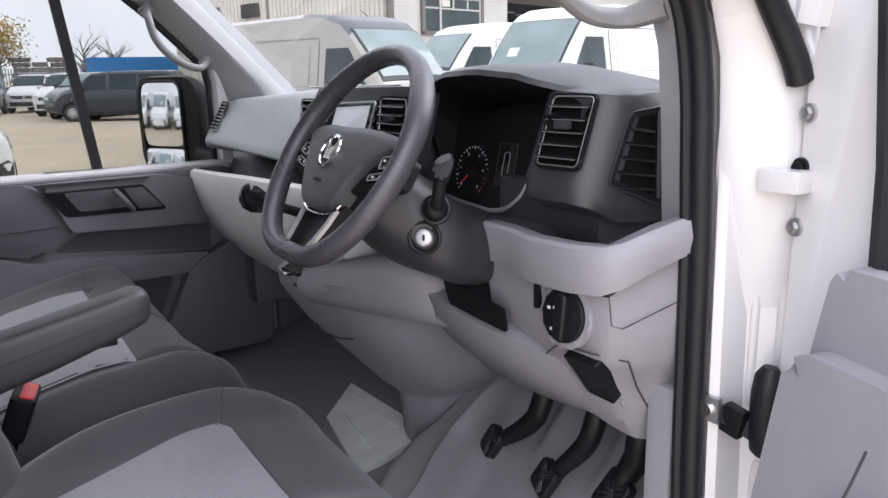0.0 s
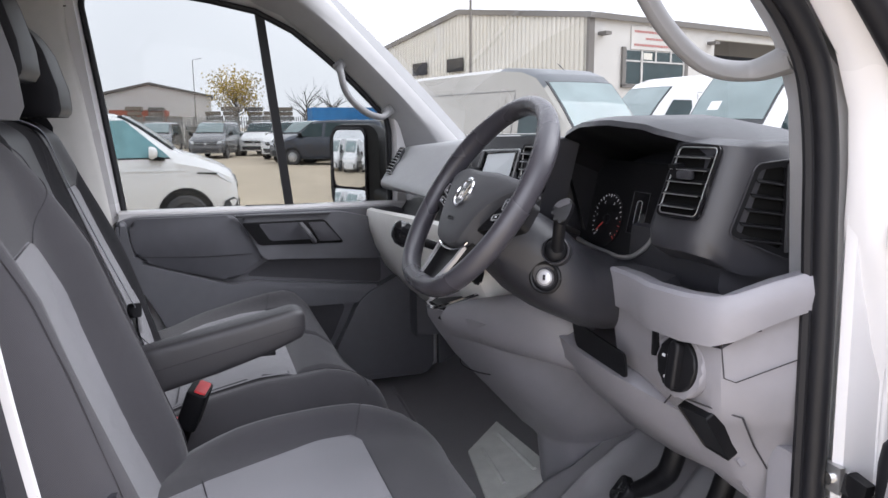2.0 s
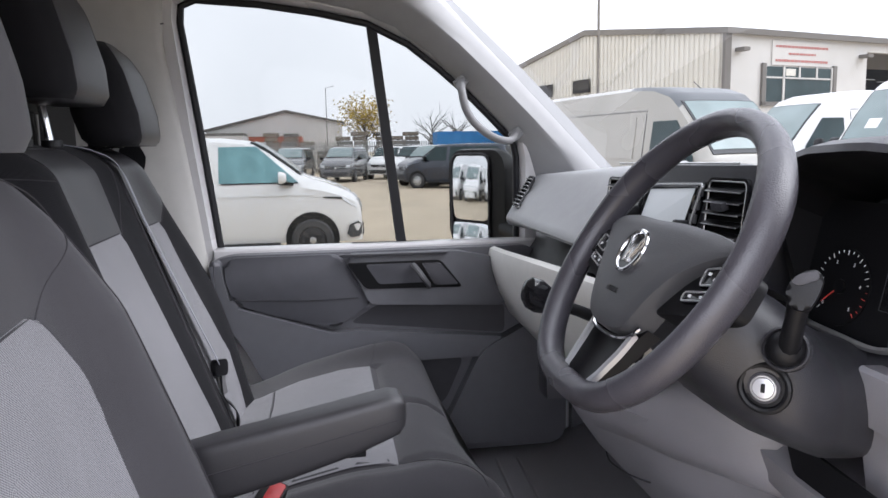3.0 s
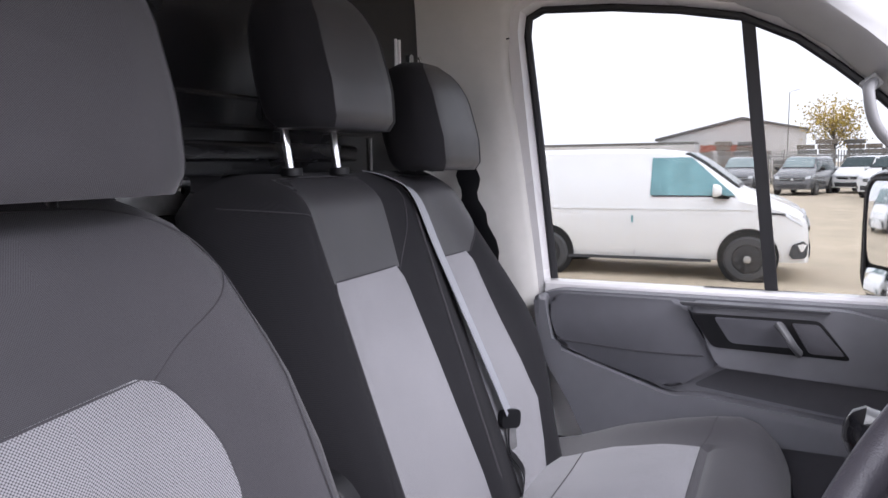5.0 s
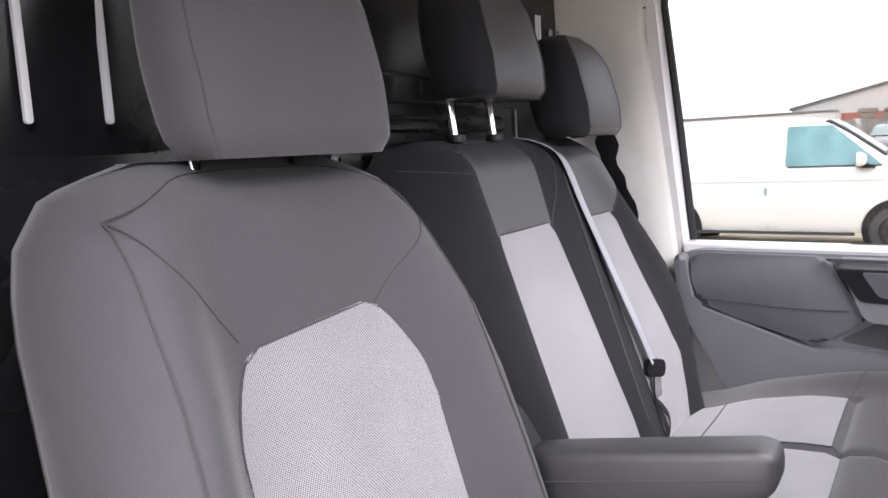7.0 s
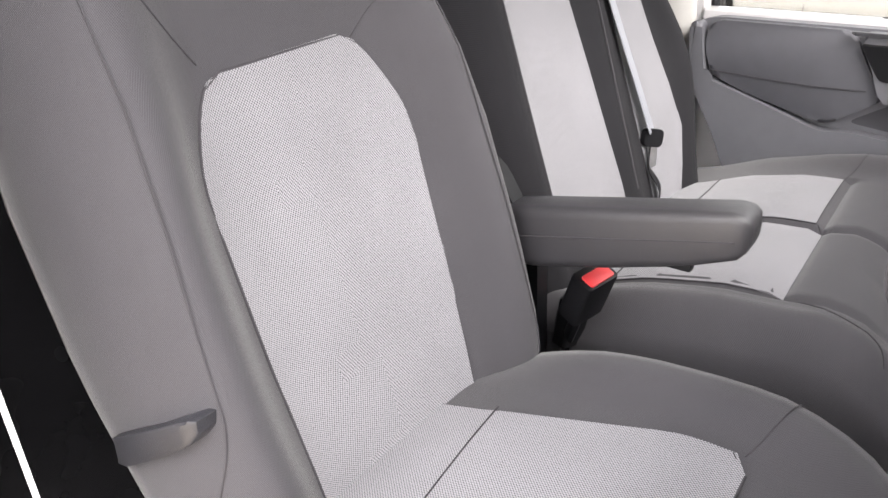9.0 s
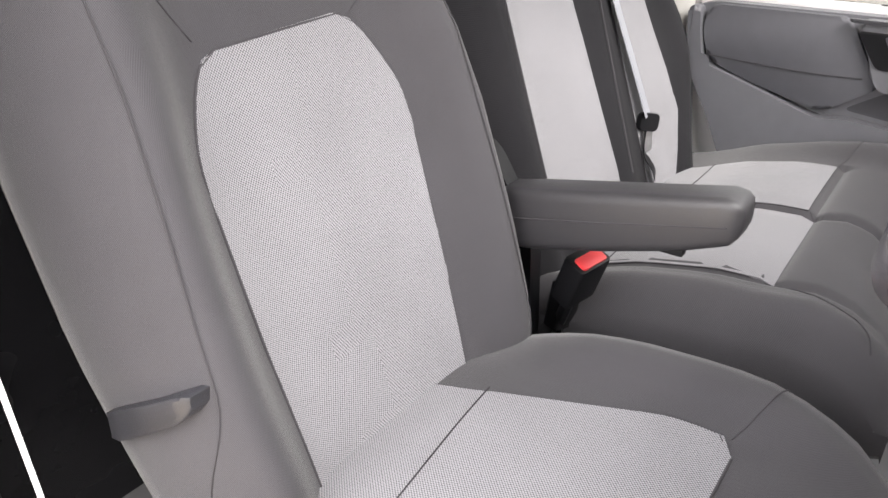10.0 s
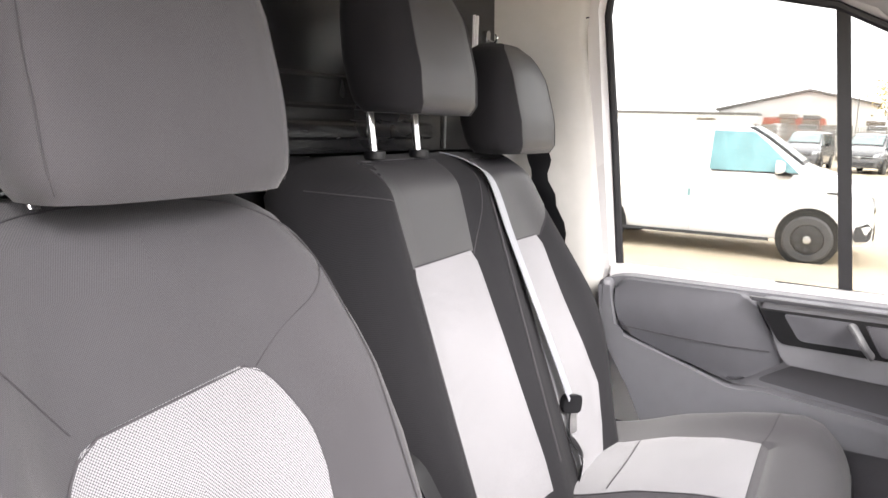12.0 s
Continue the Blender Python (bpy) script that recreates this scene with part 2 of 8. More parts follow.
def round_rect(w, h, r, n=4):
    out = []
    for cx, cy, a0 in ((w / 2 - r, h / 2 - r, 0), (-w / 2 + r, h / 2 - r, 90), (-w / 2 + r, -h / 2 + r, 180), (w / 2 - r, -h / 2 + r, 270)):
        for k in range(n + 1):
            a = radians(a0 + 90 * k / n)
            out.append((cx + r * math.cos(a), cy + r * math.sin(a)))
    return out


def round_poly(pts, r, n=4):
    """A polygon with rounded corners."""
    out, k = [], len(pts)
    for i in range(k):
        p, a, b = Vector(pts[i]), Vector(pts[i - 1]), Vector(pts[(i + 1) % k])
        ra = min(r, (a - p).length * 0.45, (b - p).length * 0.45)
        s, e = p + (a - p).normalized() * ra, p + (b - p).normalized() * ra
        for q in range(n + 1):
            t = q / n
            c = (1 - t) ** 2 * s + 2 * t * (1 - t) * p + t * t * e
            out.append((c.x, c.y))
    return out


def circle(r, n=20, cx=0, cy=0):
    return [(cx + r * math.cos(2 * math.pi * k / n), cy + r * math.sin(2 * math.pi * k / n)) for k in range(n)]


def disc(bm, r, depth, m, n=24, bevel=0.0):
    plate(bm, circle(r, n), depth, m, bevel)


def face_at(origin, normal, up=(0, 0, 1)):
    """A frame at origin whose z is the normal, and whose y leans to up."""
    z = Vector(normal).normalized()
    x = Vector(up).cross(z).normalized()
    y = z.cross(x)
    m = Matrix((x, y, z)).transposed().to_4x4()
    m.translation = Vector(origin)
    return m


def sheet(bm, f, us, vs, thick=None):
    """A grid of points f(u, v), with a back face behind it if thick is a vector."""
    g = [[bm.verts.new(f(u, v)) for u in us] for v in vs]
    for a, b in zip(g, g[1:]):
        for i in range(len(us) - 1):
            bm.faces.new((a[i], a[i + 1], b[i + 1], b[i]))
    if thick is not None:
        t = Vector(thick)
        rim = g[0] + [r[-1] for r in g[1:]] + list(reversed(g[-1]))[1:] + [r[0] for r in reversed(g[1:-1])]
        low = [bm.verts.new(v.co + t) for v in rim]
        for i in range(len(rim)):
            j = (i + 1) % len(rim)
            bm.faces.new((rim[j], rim[i], low[i], low[j]))


def lin(a, b, n):
    return [a + (b - a) * k / (n - 1) for k in range(n)]


def table(x, pairs):
    """A smooth-stepped look-up."""
    if x <= pairs[0][0]:
        return pairs[0][1]
    for (x0, y0), (x1, y1) in zip(pairs, pairs[1:]):
        if x <= x1:
            return y0 + (y1 - y0) * (x - x0) / (x1 - x0)
    return pairs[-1][1]

# ---- cab shell ----
def cab_shell():
    bm = bmesh.new()
    prof = [(-0.58, 0.86), (0.62, 0.86), (0.74, 0.875), (0.86, 0.93), (1.00, 1.10), (1.10, 1.30), (1.14, 1.30), (1.06, 1.06), (0.90, 0.86), (0.70, 0.80), (-0.58, 0.80)]
    loft(bm, [[V(x, y, z) for y, z in prof] for x in (-0.92, 0.80)])
    floor = part("floor", bm, FLOORMAT, None)
    tagged(floor, "grey moulded rubber cab floor with raised toe board", "floor", kind="structure")
    # pale foot plate of the mat with two raised bars
    bm = bmesh.new()
    corner = (V(-0.232, 0.622, 0.868), V(0.06, 0.566, 0.868), V(0.03, 0.77, 0.893), V(-0.335, 0.745, 0.893))
    on_plate = lambda u, v: corner[0].lerp(corner[1], u).lerp(corner[3].lerp(corner[2], u), v)
    sheet(bm, on_plate, lin(0, 1, 8), lin(0, 1, 6), (0, 0, -0.02))
    plate_ = part("foot_plate", bm, PALEMAT, floor, "pale worn foot plate")
    for v in (0.30, 0.78):
        bm = bmesh.new()
        tube(bm, [on_plate(u, v) + V(0, 0, 0.001) for u in lin(0.16, 0.78, 5)], 0.0055, 8)
        part("rib", bm, PALEMAT, plate_)
    for y in (0.50, 0.56):
        bm = bmesh.new()
        tube(bm, [(-0.78, y, 0.861), (-0.30, y - 0.02, 0.861)], 0.006, 6)
        part("rib", bm, FLOORMAT, floor)
    # raised driver's side of the mat: a rolled edge, a ridge, a gutter and the bowl under the pedals
    def deck_z(x, y):
        e = table(y, [(0.20, 0.42), (0.49, 0.255), (0.59, 0.165), (0.67, 0.115), (0.80, 0.085), (1.06, 0.07)])
        r1 = table(y, [(0.20, 0.56), (0.57, 0.305), (0.65, 0.235), (0.745, 0.172), (0.862, 0.149), (1.06, 0.14)])
        z = table(y, [(0.20, 0.935), (0.60, 0.945), (0.67, 0.952), (0.745, 0.964), (0.80, 0.988), (0.863, 1.022), (0.95, 1.10), (1.06, 1.25)])
        fade = table(y, [(0.84, 1.0), (0.875, 0.15), (0.95, 0.0)])
        z += 0.016 * fade * math.exp(-((x - r1) / 0.008) ** 2)
        bowl = table(x - r1, [(0.01, 0.0), (0.035, 0.014), (0.075, 0.016), (0.115, 0.050), (0.40, 0.055)])
        z -= bowl * table(y, [(0.3, 0.6), (0.62, 1.0), (0.86, 1.0), (1.0, 0.35)])
        for xs in (0.345, 0.505):
            z += 0.030 * table(y, [(0.80, 0.0), (0.88, 1.0), (1.0, 1.0)]) * table(x - xs, [(-0.02, 0.0), (0.0, 1.0), (0.07, 0.0)])
        d = x - e
        return z - 0.085 * max(0.0, (0.014 - d) / 0.014) ** 2 if d < 0.014 else z

    bm = bmesh.new()
    ys = lin(0.20, 1.06, 44)
    rows = []
    for y in ys:
        e = table(y, [(0.20, 0.42), (0.49, 0.255), (0.59, 0.165), (0.67, 0.115), (0.80, 0.085), (1.06, 0.07)])
        r1 = table(y, [(0.20, 0.56), (0.57, 0.305), (0.65, 0.235), (0.745, 0.172), (0.862, 0.149), (1.06, 0.14)]) - e
        us = [0.0, 0.003, 0.006, 0.010, 0.014] + [0.014 + (r1 - 0.034) * k / 6 for k in range(1, 7)] + [r1 + d for d in (-0.014, -0.010, -0.007, -0.0035, 0.0, 0.0035, 0.007, 0.010, 0.014, 0.022, 0.035, 0.055, 0.075, 0.088, 0.102, 0.115)]
        us += [us[-1] + (0.757 - e - us[-1]) * k / 44 for k in range(1, 45)]
        rows.append([bm.verts.new((e + u, y, deck_z(e + u, y))) for u in us] + [bm.verts.new((0.757, y, 0.84))])
    for a, b in zip(rows, rows[1:]):
        for i in range(len(a) - 1):
            bm.faces.new((a[i], a[i + 1], b[i + 1], b[i]))
    part("raised_deck", bm, FLOORMAT, floor, "moulded grey rubber driver foot well", angle=70)
    bm = bmesh.new()
    span_box(bm, (-0.96, 1.10, 0.50), (0.96, 1.14, 1.62))
    tagged(part("wall_front", bm, SLATE, None), "dark firewall in front of the foot wells", "firewall", kind="structure")
    for name, x0, x1, mtl in (("wall_left", -0.94, -0.90, DOORGREY), ("wall_right", 0.90, 0.94, WHITE)):
        bm = bmesh.new()
        span_box(bm, (x0, 0.76, 0.50), (x1, 1.12, 1.62))
        tagged(part(name, bm, mtl, None), "plain side wall beside the foot well", "side wall", kind="structure")
    # rear bulkhead
    bm = bmesh.new()
    span_box(bm, (-0.93, -0.60, 0.80), (0.93, -0.55, 2.32))
    wall = part("wall_rear", bm, BULK, None)
    tagged(wall, "black painted pressed steel bulkhead behind the seats", "bulkhead", kind="structure")
    bm = bmesh.new()
    rings = []
    for x in (-0.50, -0.48, 0.26, 0.28):
        d = 0.004 if x in (-0.50, 0.28) else 0.020
        rings.append([V(x, -0.552, 1.764), V(x, -0.552 + d, 1.770), V(x, -0.552 + d, 1.788), V(x, -0.552 + d * 0.7, 1.796), V(x, -0.552, 1.800)])
    loft(bm, rings)
    part("cross_rail", bm, BULK, wall)
    for z in (1.822, 1.872):
        bm = bmesh.new()
        tube(bm, [(-0.55, -0.551, z), (0.30, -0.551, z)], 0.005, 8)
        part("swage", bm, BULK, wall)
    # pressed panel behind the driver, dished between upright swages
    bm = bmesh.new()
    sheet(bm, lambda u, v: V(0.36 + 0.26 * u, -0.551 + 0.034 * (math.sin(math.pi * u) * math.sin(math.pi * v)) ** 0.8, 1.74 + 0.48 * v), lin(0, 1, 25), lin(0, 1, 25))
    part("dished_panel", bm, BULK, wall)
    # upright strips on the bulkhead, their glint painted as a pale colour
    for x in (0.4825, 0.576, 0.662):
        bm = bmesh.new()
        plate(bm, round_rect(0.009, 0.30, 0.004), 0.006, face_at((x, -0.534 if x > 0.6 else -0.518, 1.928), (0, 1, 0)), 0.002)
        part("glint_strip", bm, STRIP, wall, "raised strip with its reflection painted pale")
    for x in (-0.684, -0.700):
        bm = bmesh.new()
        plate(bm, round_rect(0.006, 0.20, 0.003), 0.005, face_at((x, -0.545, 1.945), (0, 1, 0)), 0.001)
        part("glint_strip", bm, STRIP, wall)
    bm = bmesh.new()
    tube(bm, [(-0.556, -0.545, 1.745), (-0.556, -0.545, 1.815)], 0.0025, 6)
    part("rod", bm, STEEL, wall)
    hook = part("coat_hook", hook_mesh(), CHROME, wall, "small bright hook")
    bm = bmesh.new()
    plate(bm, round_rect(0.36, 0.05, 0.01), 0.006, face_at((0.10, -0.543, 1.712), (0, 1, 0)), 0.002)
    rail = part("galvanised_strip", bm, STEEL, wall, "scuffed galvanised strip with rivets")
    for x in lin(-0.05, 0.25, 6):
        bm = bmesh.new()
        disc(bm, 0.005, 0.004, face_at((x, -0.539, 1.722), (0, 1, 0)), 10, 0.0015)
        part("rivet", bm, CHROME, rail)
    # roof lining with an outer skin
    bm = bmesh.new()
    rings = []
    for y, zt, w in ((-0.60, 2.25, 0.86), (-0.3, 2.26, 0.86), (0.0, 2.25, 0.84), (0.20, 2.215, 0.82), (0.30, 2.17, 0.80), (0.335, 2.145, 0.79)):
        rings.append([V(x, y, z) for x, z in ((-w - 0.08, zt - 0.10), (-w, zt - 0.02), (-w + 0.1, zt), (w - 0.1, zt), (w, zt - 0.02), (w + 0.08, zt - 0.10), (w + 0.08, zt + 0.06), (-w - 0.08, zt + 0.06))])
    loft(bm, rings)
    tagged(part("ceiling", bm, LINING, None), "pale fabric cab headlining", "ceiling", kind="structure")


def hook_mesh():
    bm = bmesh.new()
    m = face_at((-0.754, -0.543, 2.000), (0, 1, 0))
    plate(bm, round_rect(0.020, 0.036, 0.008), 0.004, m, 0.001)
    tube(bm, curve_pts([(-0.754, -0.543, 1.995), (-0.754, -0.528, 1.988), (-0.754, -0.520, 2.0), (-0.754, -0.524, 2.010)], 4), 0.004, 8)
    return bm


cab_shell()


def pillar(name, stations, material, label):
    """A pillar trim skinned over stations of front edge, inner bulge, door edge and outer corner."""
    bm = bmesh.new()
    loft(bm, [[Vector(p) for p in curve_ring(s)] for s in stations])
    return tagged(part(name, bm, material, None, angle=50), label, "pillar trim", kind="structure")


def curve_ring(s):
    out = []
    n = len(s)
    for i in range(n):
        a, b = Vector(s[i]), Vector(s[(i + 1) % n])
        out += [a * 0.92 + b * 0.08, a * 0.5 + b * 0.5, a * 0.08 + b * 0.92]
    return out


def left_station(e1, e2, bulge=0.03):
    (x1, y1, z1), (x2, y2, z2) = e1, e2
    m = V((x1 + x2) / 2 + bulge + 0.03, (y1 + y2) / 2, (z1 + z2) / 2)
    return [V(*e1), m, V(*e2), V(x2 - 0.05, y2 + 0.03, z2 + 0.01), V(x1 - 0.08, y1 + 0.04, z1 + 0.03)]


pillar("trim_1", [
    left_station((-0.80, 0.93, 1.54), (-0.88, 0.66, 1.56)), left_station((-0.80, 0.795, 1.677), (-0.89, 0.60, 1.735)),
    left_station((-0.80, 0.685, 1.795), (-0.89, 0.515, 1.825)), left_station((-0.80, 0.575, 1.906), (-0.89, 0.437, 1.900)),
    left_station((-0.80, 0.465, 2.010), (-0.885, 0.345, 1.985)), left_station((-0.795, 0.365, 2.103), (-0.88, 0.25, 2.050)),
    left_station((-0.78, 0.28, 2.170), (-0.875, 0.16, 2.09)), left_station((-0.76, 0.12, 2.235), (-0.87, 0.02, 2.12)), left_station((-0.76, -0.10, 2.25), (-0.87, -0.16, 2.14))],
    PILLAR, "pale grey plastic trim of the sloping windscreen pillar")


def right_station(e1, e2, bulge=0.03):
    (x1, y1, z1), (x2, y2, z2) = e1, e2
    m = V((x1 + x2) / 2 - bulge, (y1 + y2) / 2, (z1 + z2) / 2)
    return [V(*e1), m, V(*e2), V(x2 + 0.03, y2 + 0.06, z2 + 0.01), V(x1 + 0.06, y1 + 0.06, z1 + 0.03)]


pillar("trim_2", [
    right_station((0.735, 0.735, 1.20), (0.790, 0.705, 1.20), 0.0), right_station((0.728, 0.722, 1.50), (0.790, 0.702, 1.50), 0.0),
    right_station((0.725, 0.712, 1.66), (0.790, 0.694, 1.66), 0.0), right_station((0.721, 0.705, 1.75), (0.792, 0.675, 1.745), 0.004), right_station((0.724, 0.675, 1.82), (0.796, 0.640, 1.815), 0.012),
    right_station((0.745, 0.565, 1.945), (0.803, 0.53, 1.92), 0.02), right_station((0.765, 0.40, 2.085), (0.81, 0.36, 2.05)), right_station((0.77, 0.2, 2.20), (0.83, 0.16, 2.11)), right_station((0.76, -0.10, 2.25), (0.83, -0.16, 2.14))],
    PILLAR, "pale grey plastic trim of the door pillar")

# rear door pillar trim on the passenger side
bm = bmesh.new()
rings = []
for z, y1, x1 in ((0.86, -0.235, -0.87), (1.20, -0.245, -0.87), (1.45, -0.262, -0.865), (1.75, -0.305, -0.86), (2.0, -0.345, -0.85), (2.12, -0.34, -0.84), (2.24, -0.20, -0.82)):
    rings.append([V(x1 - 0.05, y1 + 0.006, z), V(x1 - 0.012, y1, z), V(x1, y1 - 0.012, z), V(x1 + 0.012, y1 - 0.06, z), V(x1 + 0.03, -0.48, z), V(x1 + 0.05, -0.55, z), V(x1 - 0.05, -0.55, z)])
loft(bm, rings)
bp = tagged(part("trim_3", bm, BEIGE, None, angle=50), "pale beige plastic trim of the rear door pillar", "pillar trim", kind="structure")
bm = bmesh.new()
plate(bm, round_poly([(-0.085, -0.10), (-0.02, -0.10), (0.0, -0.05), (0.0, 0.09), (-0.02, 0.10), (-0.085, 0.10)], 0.02), 0.012, face_at((-0.835, -0.44, 1.86), (1, 0.1, 0)), 0.004)
part("belt_guide_cover", bm, BEIGE, bp)
bm = bmesh.new()
plate(bm, round_rect(0.02, 0.05, 0.008), 0.006, face_at((-0.825, -0.445, 1.80), (1, 0.1, 0)), 0.002)
part("belt_slot", bm, BLACK, bp)
bm = bmesh.new()
tube(bm, curve_pts([(-0.838, -0.545, 2.03), (-0.845, -0.46, 2.045), (-0.856, -0.37, 2.050), (-0.862, -0.335, 2.055)], 5), 0.0018, 5)
part("joint_line", bm, SEAM, bp)
# the passenger's own belt hanging at the pillar
belt = thing("seat_belt", "dark seat belt hanging slack on the rear door pillar", "seat belt")
bm = bmesh.new()
rows = [(-0.828, -0.43, 1.80), (-0.80, -0.42, 1.74), (-0.775, -0.40, 1.66), (-0.785, -0.37, 1.58), (-0.80, -0.36, 1.40), (-0.80, -0.36, 1.1)]
rings = []
for i, p in enumerate(curve_pts(rows, 5)):
    w = 0.026 + 0.006 * math.sin(i * 1.3)
    rings.append([p + V(0, -w, 0.004), p + V(0.004, 0, 0), p + V(0, w, -0.004), p + V(-0.003, 0, 0)])
loft(bm, rings)
part("webbing", bm, BLACK, belt)

# white body round the driver's doorway: front pillar, sill, rear pillar, roof rail
def strap(bm, pts, width, across, thick=0.0016):
    """Flat webbing along points; across is the direction of its width."""
    pts = curve_pts(pts, 6)
    a = Vector(across).normalized() * width / 2
    rings = []
    for i, p in enumerate(pts):
        d = (pts[min(i + 1, len(pts) - 1)] - pts[max(i - 1, 0)]).normalized()
        n = d.cross(a).normalized() * thick / 2
        s = (a - d * a.dot(d))
        rings.append([p - s - n, p + s - n, p + s + n, p - s + n])
    loft(bm, rings)


def doorway():
    frame = thing("doorway_frame", "white painted steel doorway with black rubber seal", "door frame", kind="structure")
    bm = bmesh.new()
    rings = []
    for z, dx in ((0.50, 0.03), (0.86, 0.02), (1.2, 0.008), (1.5, 0.0), (1.70, -0.006), (1.80, -0.02)):
        rings.append([V(0.785 + dx, 0.745, z), V(0.822 + dx, 0.715, z), V(0.834 + dx, 0.720, z), V(0.836 + dx, 0.768, z), V(0.868 + dx, 0.778, z), V(0.90 + dx, 0.80, z), V(0.93 + dx, 0.82, z), V(0.93 + dx, 1.05, z), V(0.80 + dx, 1.05, z)])
    loft(bm, rings)
    part("front_pillar", bm, WHITE, frame)
    bm = bmesh.new()
    rings = []
    for a, b in (((0.790, 0.775, 1.36), (0.895, 0.81, 1.36)), ((0.812, 0.728, 1.53), (0.903, 0.784, 1.53)), ((0.815, 0.715, 1.60), (0.905, 0.775, 1.60)), ((0.818, 0.712, 1.66), (0.90, 0.785, 1.68)), ((0.820, 0.702, 1.735), (0.893, 0.775, 1.74)), ((0.824, 0.672, 1.80), (0.884, 0.745, 1.80)), ((0.828, 0.600, 1.885), (0.880, 0.675, 1.88)), ((0.835, 0.468, 2.015), (0.885, 0.545, 2.00)), ((0.84, 0.34, 2.10), (0.90, 0.405, 2.11)), ((0.845, 0.18, 2.18), (0.90, 0.22, 2.21)), ((0.85, -0.05, 2.22), (0.90, -0.05, 2.27)), ((0.86, -0.60, 2.22), (0.91, -0.60, 2.27))):
        a, b = Vector(a), Vector(b)
        m = (a + b) / 2
        rings.append([a, m * 0.5 + a * 0.5 + V(0.010, -0.010, 0.0), m * 0.5 + b * 0.5 + V(0.012, -0.006, 0.0), b, b + V(-0.02, 0.05, 0.05), a + V(-0.03, 0.07, 0.05)])
    loft(bm, rings)
    part("roof_rail", bm, WHITE, frame)
    bm = bmesh.new()
    tube(bm, curve_pts([(0.894, 0.752, 1.702), (0.890, 0.738, 1.735), (0.882, 0.703, 1.790), (0.888, 0.620, 1.874), (0.892, 0.50, 1.99), (0.90, 0.40, 2.09)], 6), [0.010] + [0.0155] * 30, 10)
    part("outer_seal", bm, RUBBER, frame, "black rubber seal outside the pillar")
    bm = bmesh.new()
    rings = []
    for z, y in ((0.45, -0.175), (0.86, -0.185), (1.2, -0.203), (1.36, -0.215), (1.68, -0.238), (2.0, -0.27), (2.15, -0.28), (2.28, -0.25)):
        rings.append([V(0.82, y - 0.016, z), V(0.85, y, z), V(0.93, y - 0.005, z), V(0.965, y - 0.035, z), V(0.97, -0.60, z), V(0.82, -0.60, z)])
    loft(bm, rings)
    part("rear_pillar", bm, WHITE, frame)
    bm = bmesh.new()
    strap(bm, [(0.796, -0.12, 1.02), (0.796, -0.138, 1.16), (0.796, -0.158, 1.30), (0.796, -0.184, 1.48), (0.797, -0.208, 1.68), (0.80, -0.24, 1.90), (0.81, -0.25, 2.08)], 0.009, (0.3, 1, 0), 0.004)
    part("pillar_flange", bm, WHITE, frame, "white painted flange inside the seal")
    bm = bmesh.new()
    span_box(bm, (0.78, -0.25, 0.50), (0.95, 0.78, 0.835), 0.02)
    part("sill", bm, WHITE, frame)
    # rubber seal round the opening
    bm = bmesh.new()
    line = curve_pts([(0.822, -0.10, 0.868), (0.822, 0.45, 0.868), (0.815, 0.66, 0.90), (0.812, 0.70, 1.02), (0.806, 0.700, 1.25), (0.805, 0.695, 1.48), (0.805, 0.687, 1.60), (0.805, 0.681, 1.68), (0.805, 0.671, 1.742), (0.806, 0.655, 1.790), (0.808, 0.625, 1.833), (0.81, 0.583, 1.876), (0.815, 0.455, 2.0), (0.82, 0.35, 2.09), (0.825, 0.2, 2.15), (0.83, 0.0, 2.19), (0.84, -0.18, 2.17), (0.835, -0.262, 2.08), (0.828, -0.266, 1.90), (0.826, -0.232, 1.68), (0.824, -0.202, 1.36), (0.822, -0.184, 1.05), (0.822, -0.15, 0.90), (0.822, -0.10, 0.868)], 5)
    tube(bm, [p + V(0.010 if p.y > 0.2 else 0, 0, 0) for p in line], 0.0135, 10, cap=False)
    part("door_seal", bm, RUBBER, frame, "black rubber door seal")
    bm = bmesh.new()
    tube(bm, [p + V(-0.004, -0.010 if p.y > 0.2 else 0.010, 0) for p in line], 0.009, 8, cap=False)
    part("seal_lip", bm, RUBBER, frame)
    # grey kick panel below the dashboard end
    bm = bmesh.new()
    span_box(bm, (0.745, 0.69, 0.86), (0.79, 0.95, 1.30), 0.008)
    part("kick_panel", bm, GREY, frame, "grey plastic kick panel")
    for x, y, z0, z1, r in ((0.848, 0.772, 1.28, 1.66, 0.006), (0.880, 0.784, 1.30, 1.52, 0.008), (0.866, 0.778, 0.9, 1.20, 0.010)):
        bm = bmesh.new()
        tube(bm, curve_pts([(x, y + 0.004, z0), (x, y, z0 + 0.04), (x, y, z1 - 0.04), (x, y + 0.004, z1)], 4), r, 10)
        part("swage", bm, WHITE, frame)
    # hinges, bolts and check strap
    for x0, y0, z in ((0.868, 0.722, 1.592), (0.838, 0.745, 0.95)):
        bm = bmesh.new()
        span_box(bm, (x0, y0, z - 0.013), (x0 + 0.052, 0.775, z + 0.013), 0.002)
        part("hinge", bm, WHITE, frame, "white painted door hinge")
    for y, z in ((0.712, 1.60), (0.712, 1.45)):
        bm = bmesh.new()
        plate(bm, round_rect(0.02, 0.028, 0.006), 0.003, face_at((0.850, 0.771, z), (0.25, -1, 0)), 0.001)
        part("cover_cap", bm, WHITE, frame)
    return frame


doorway()


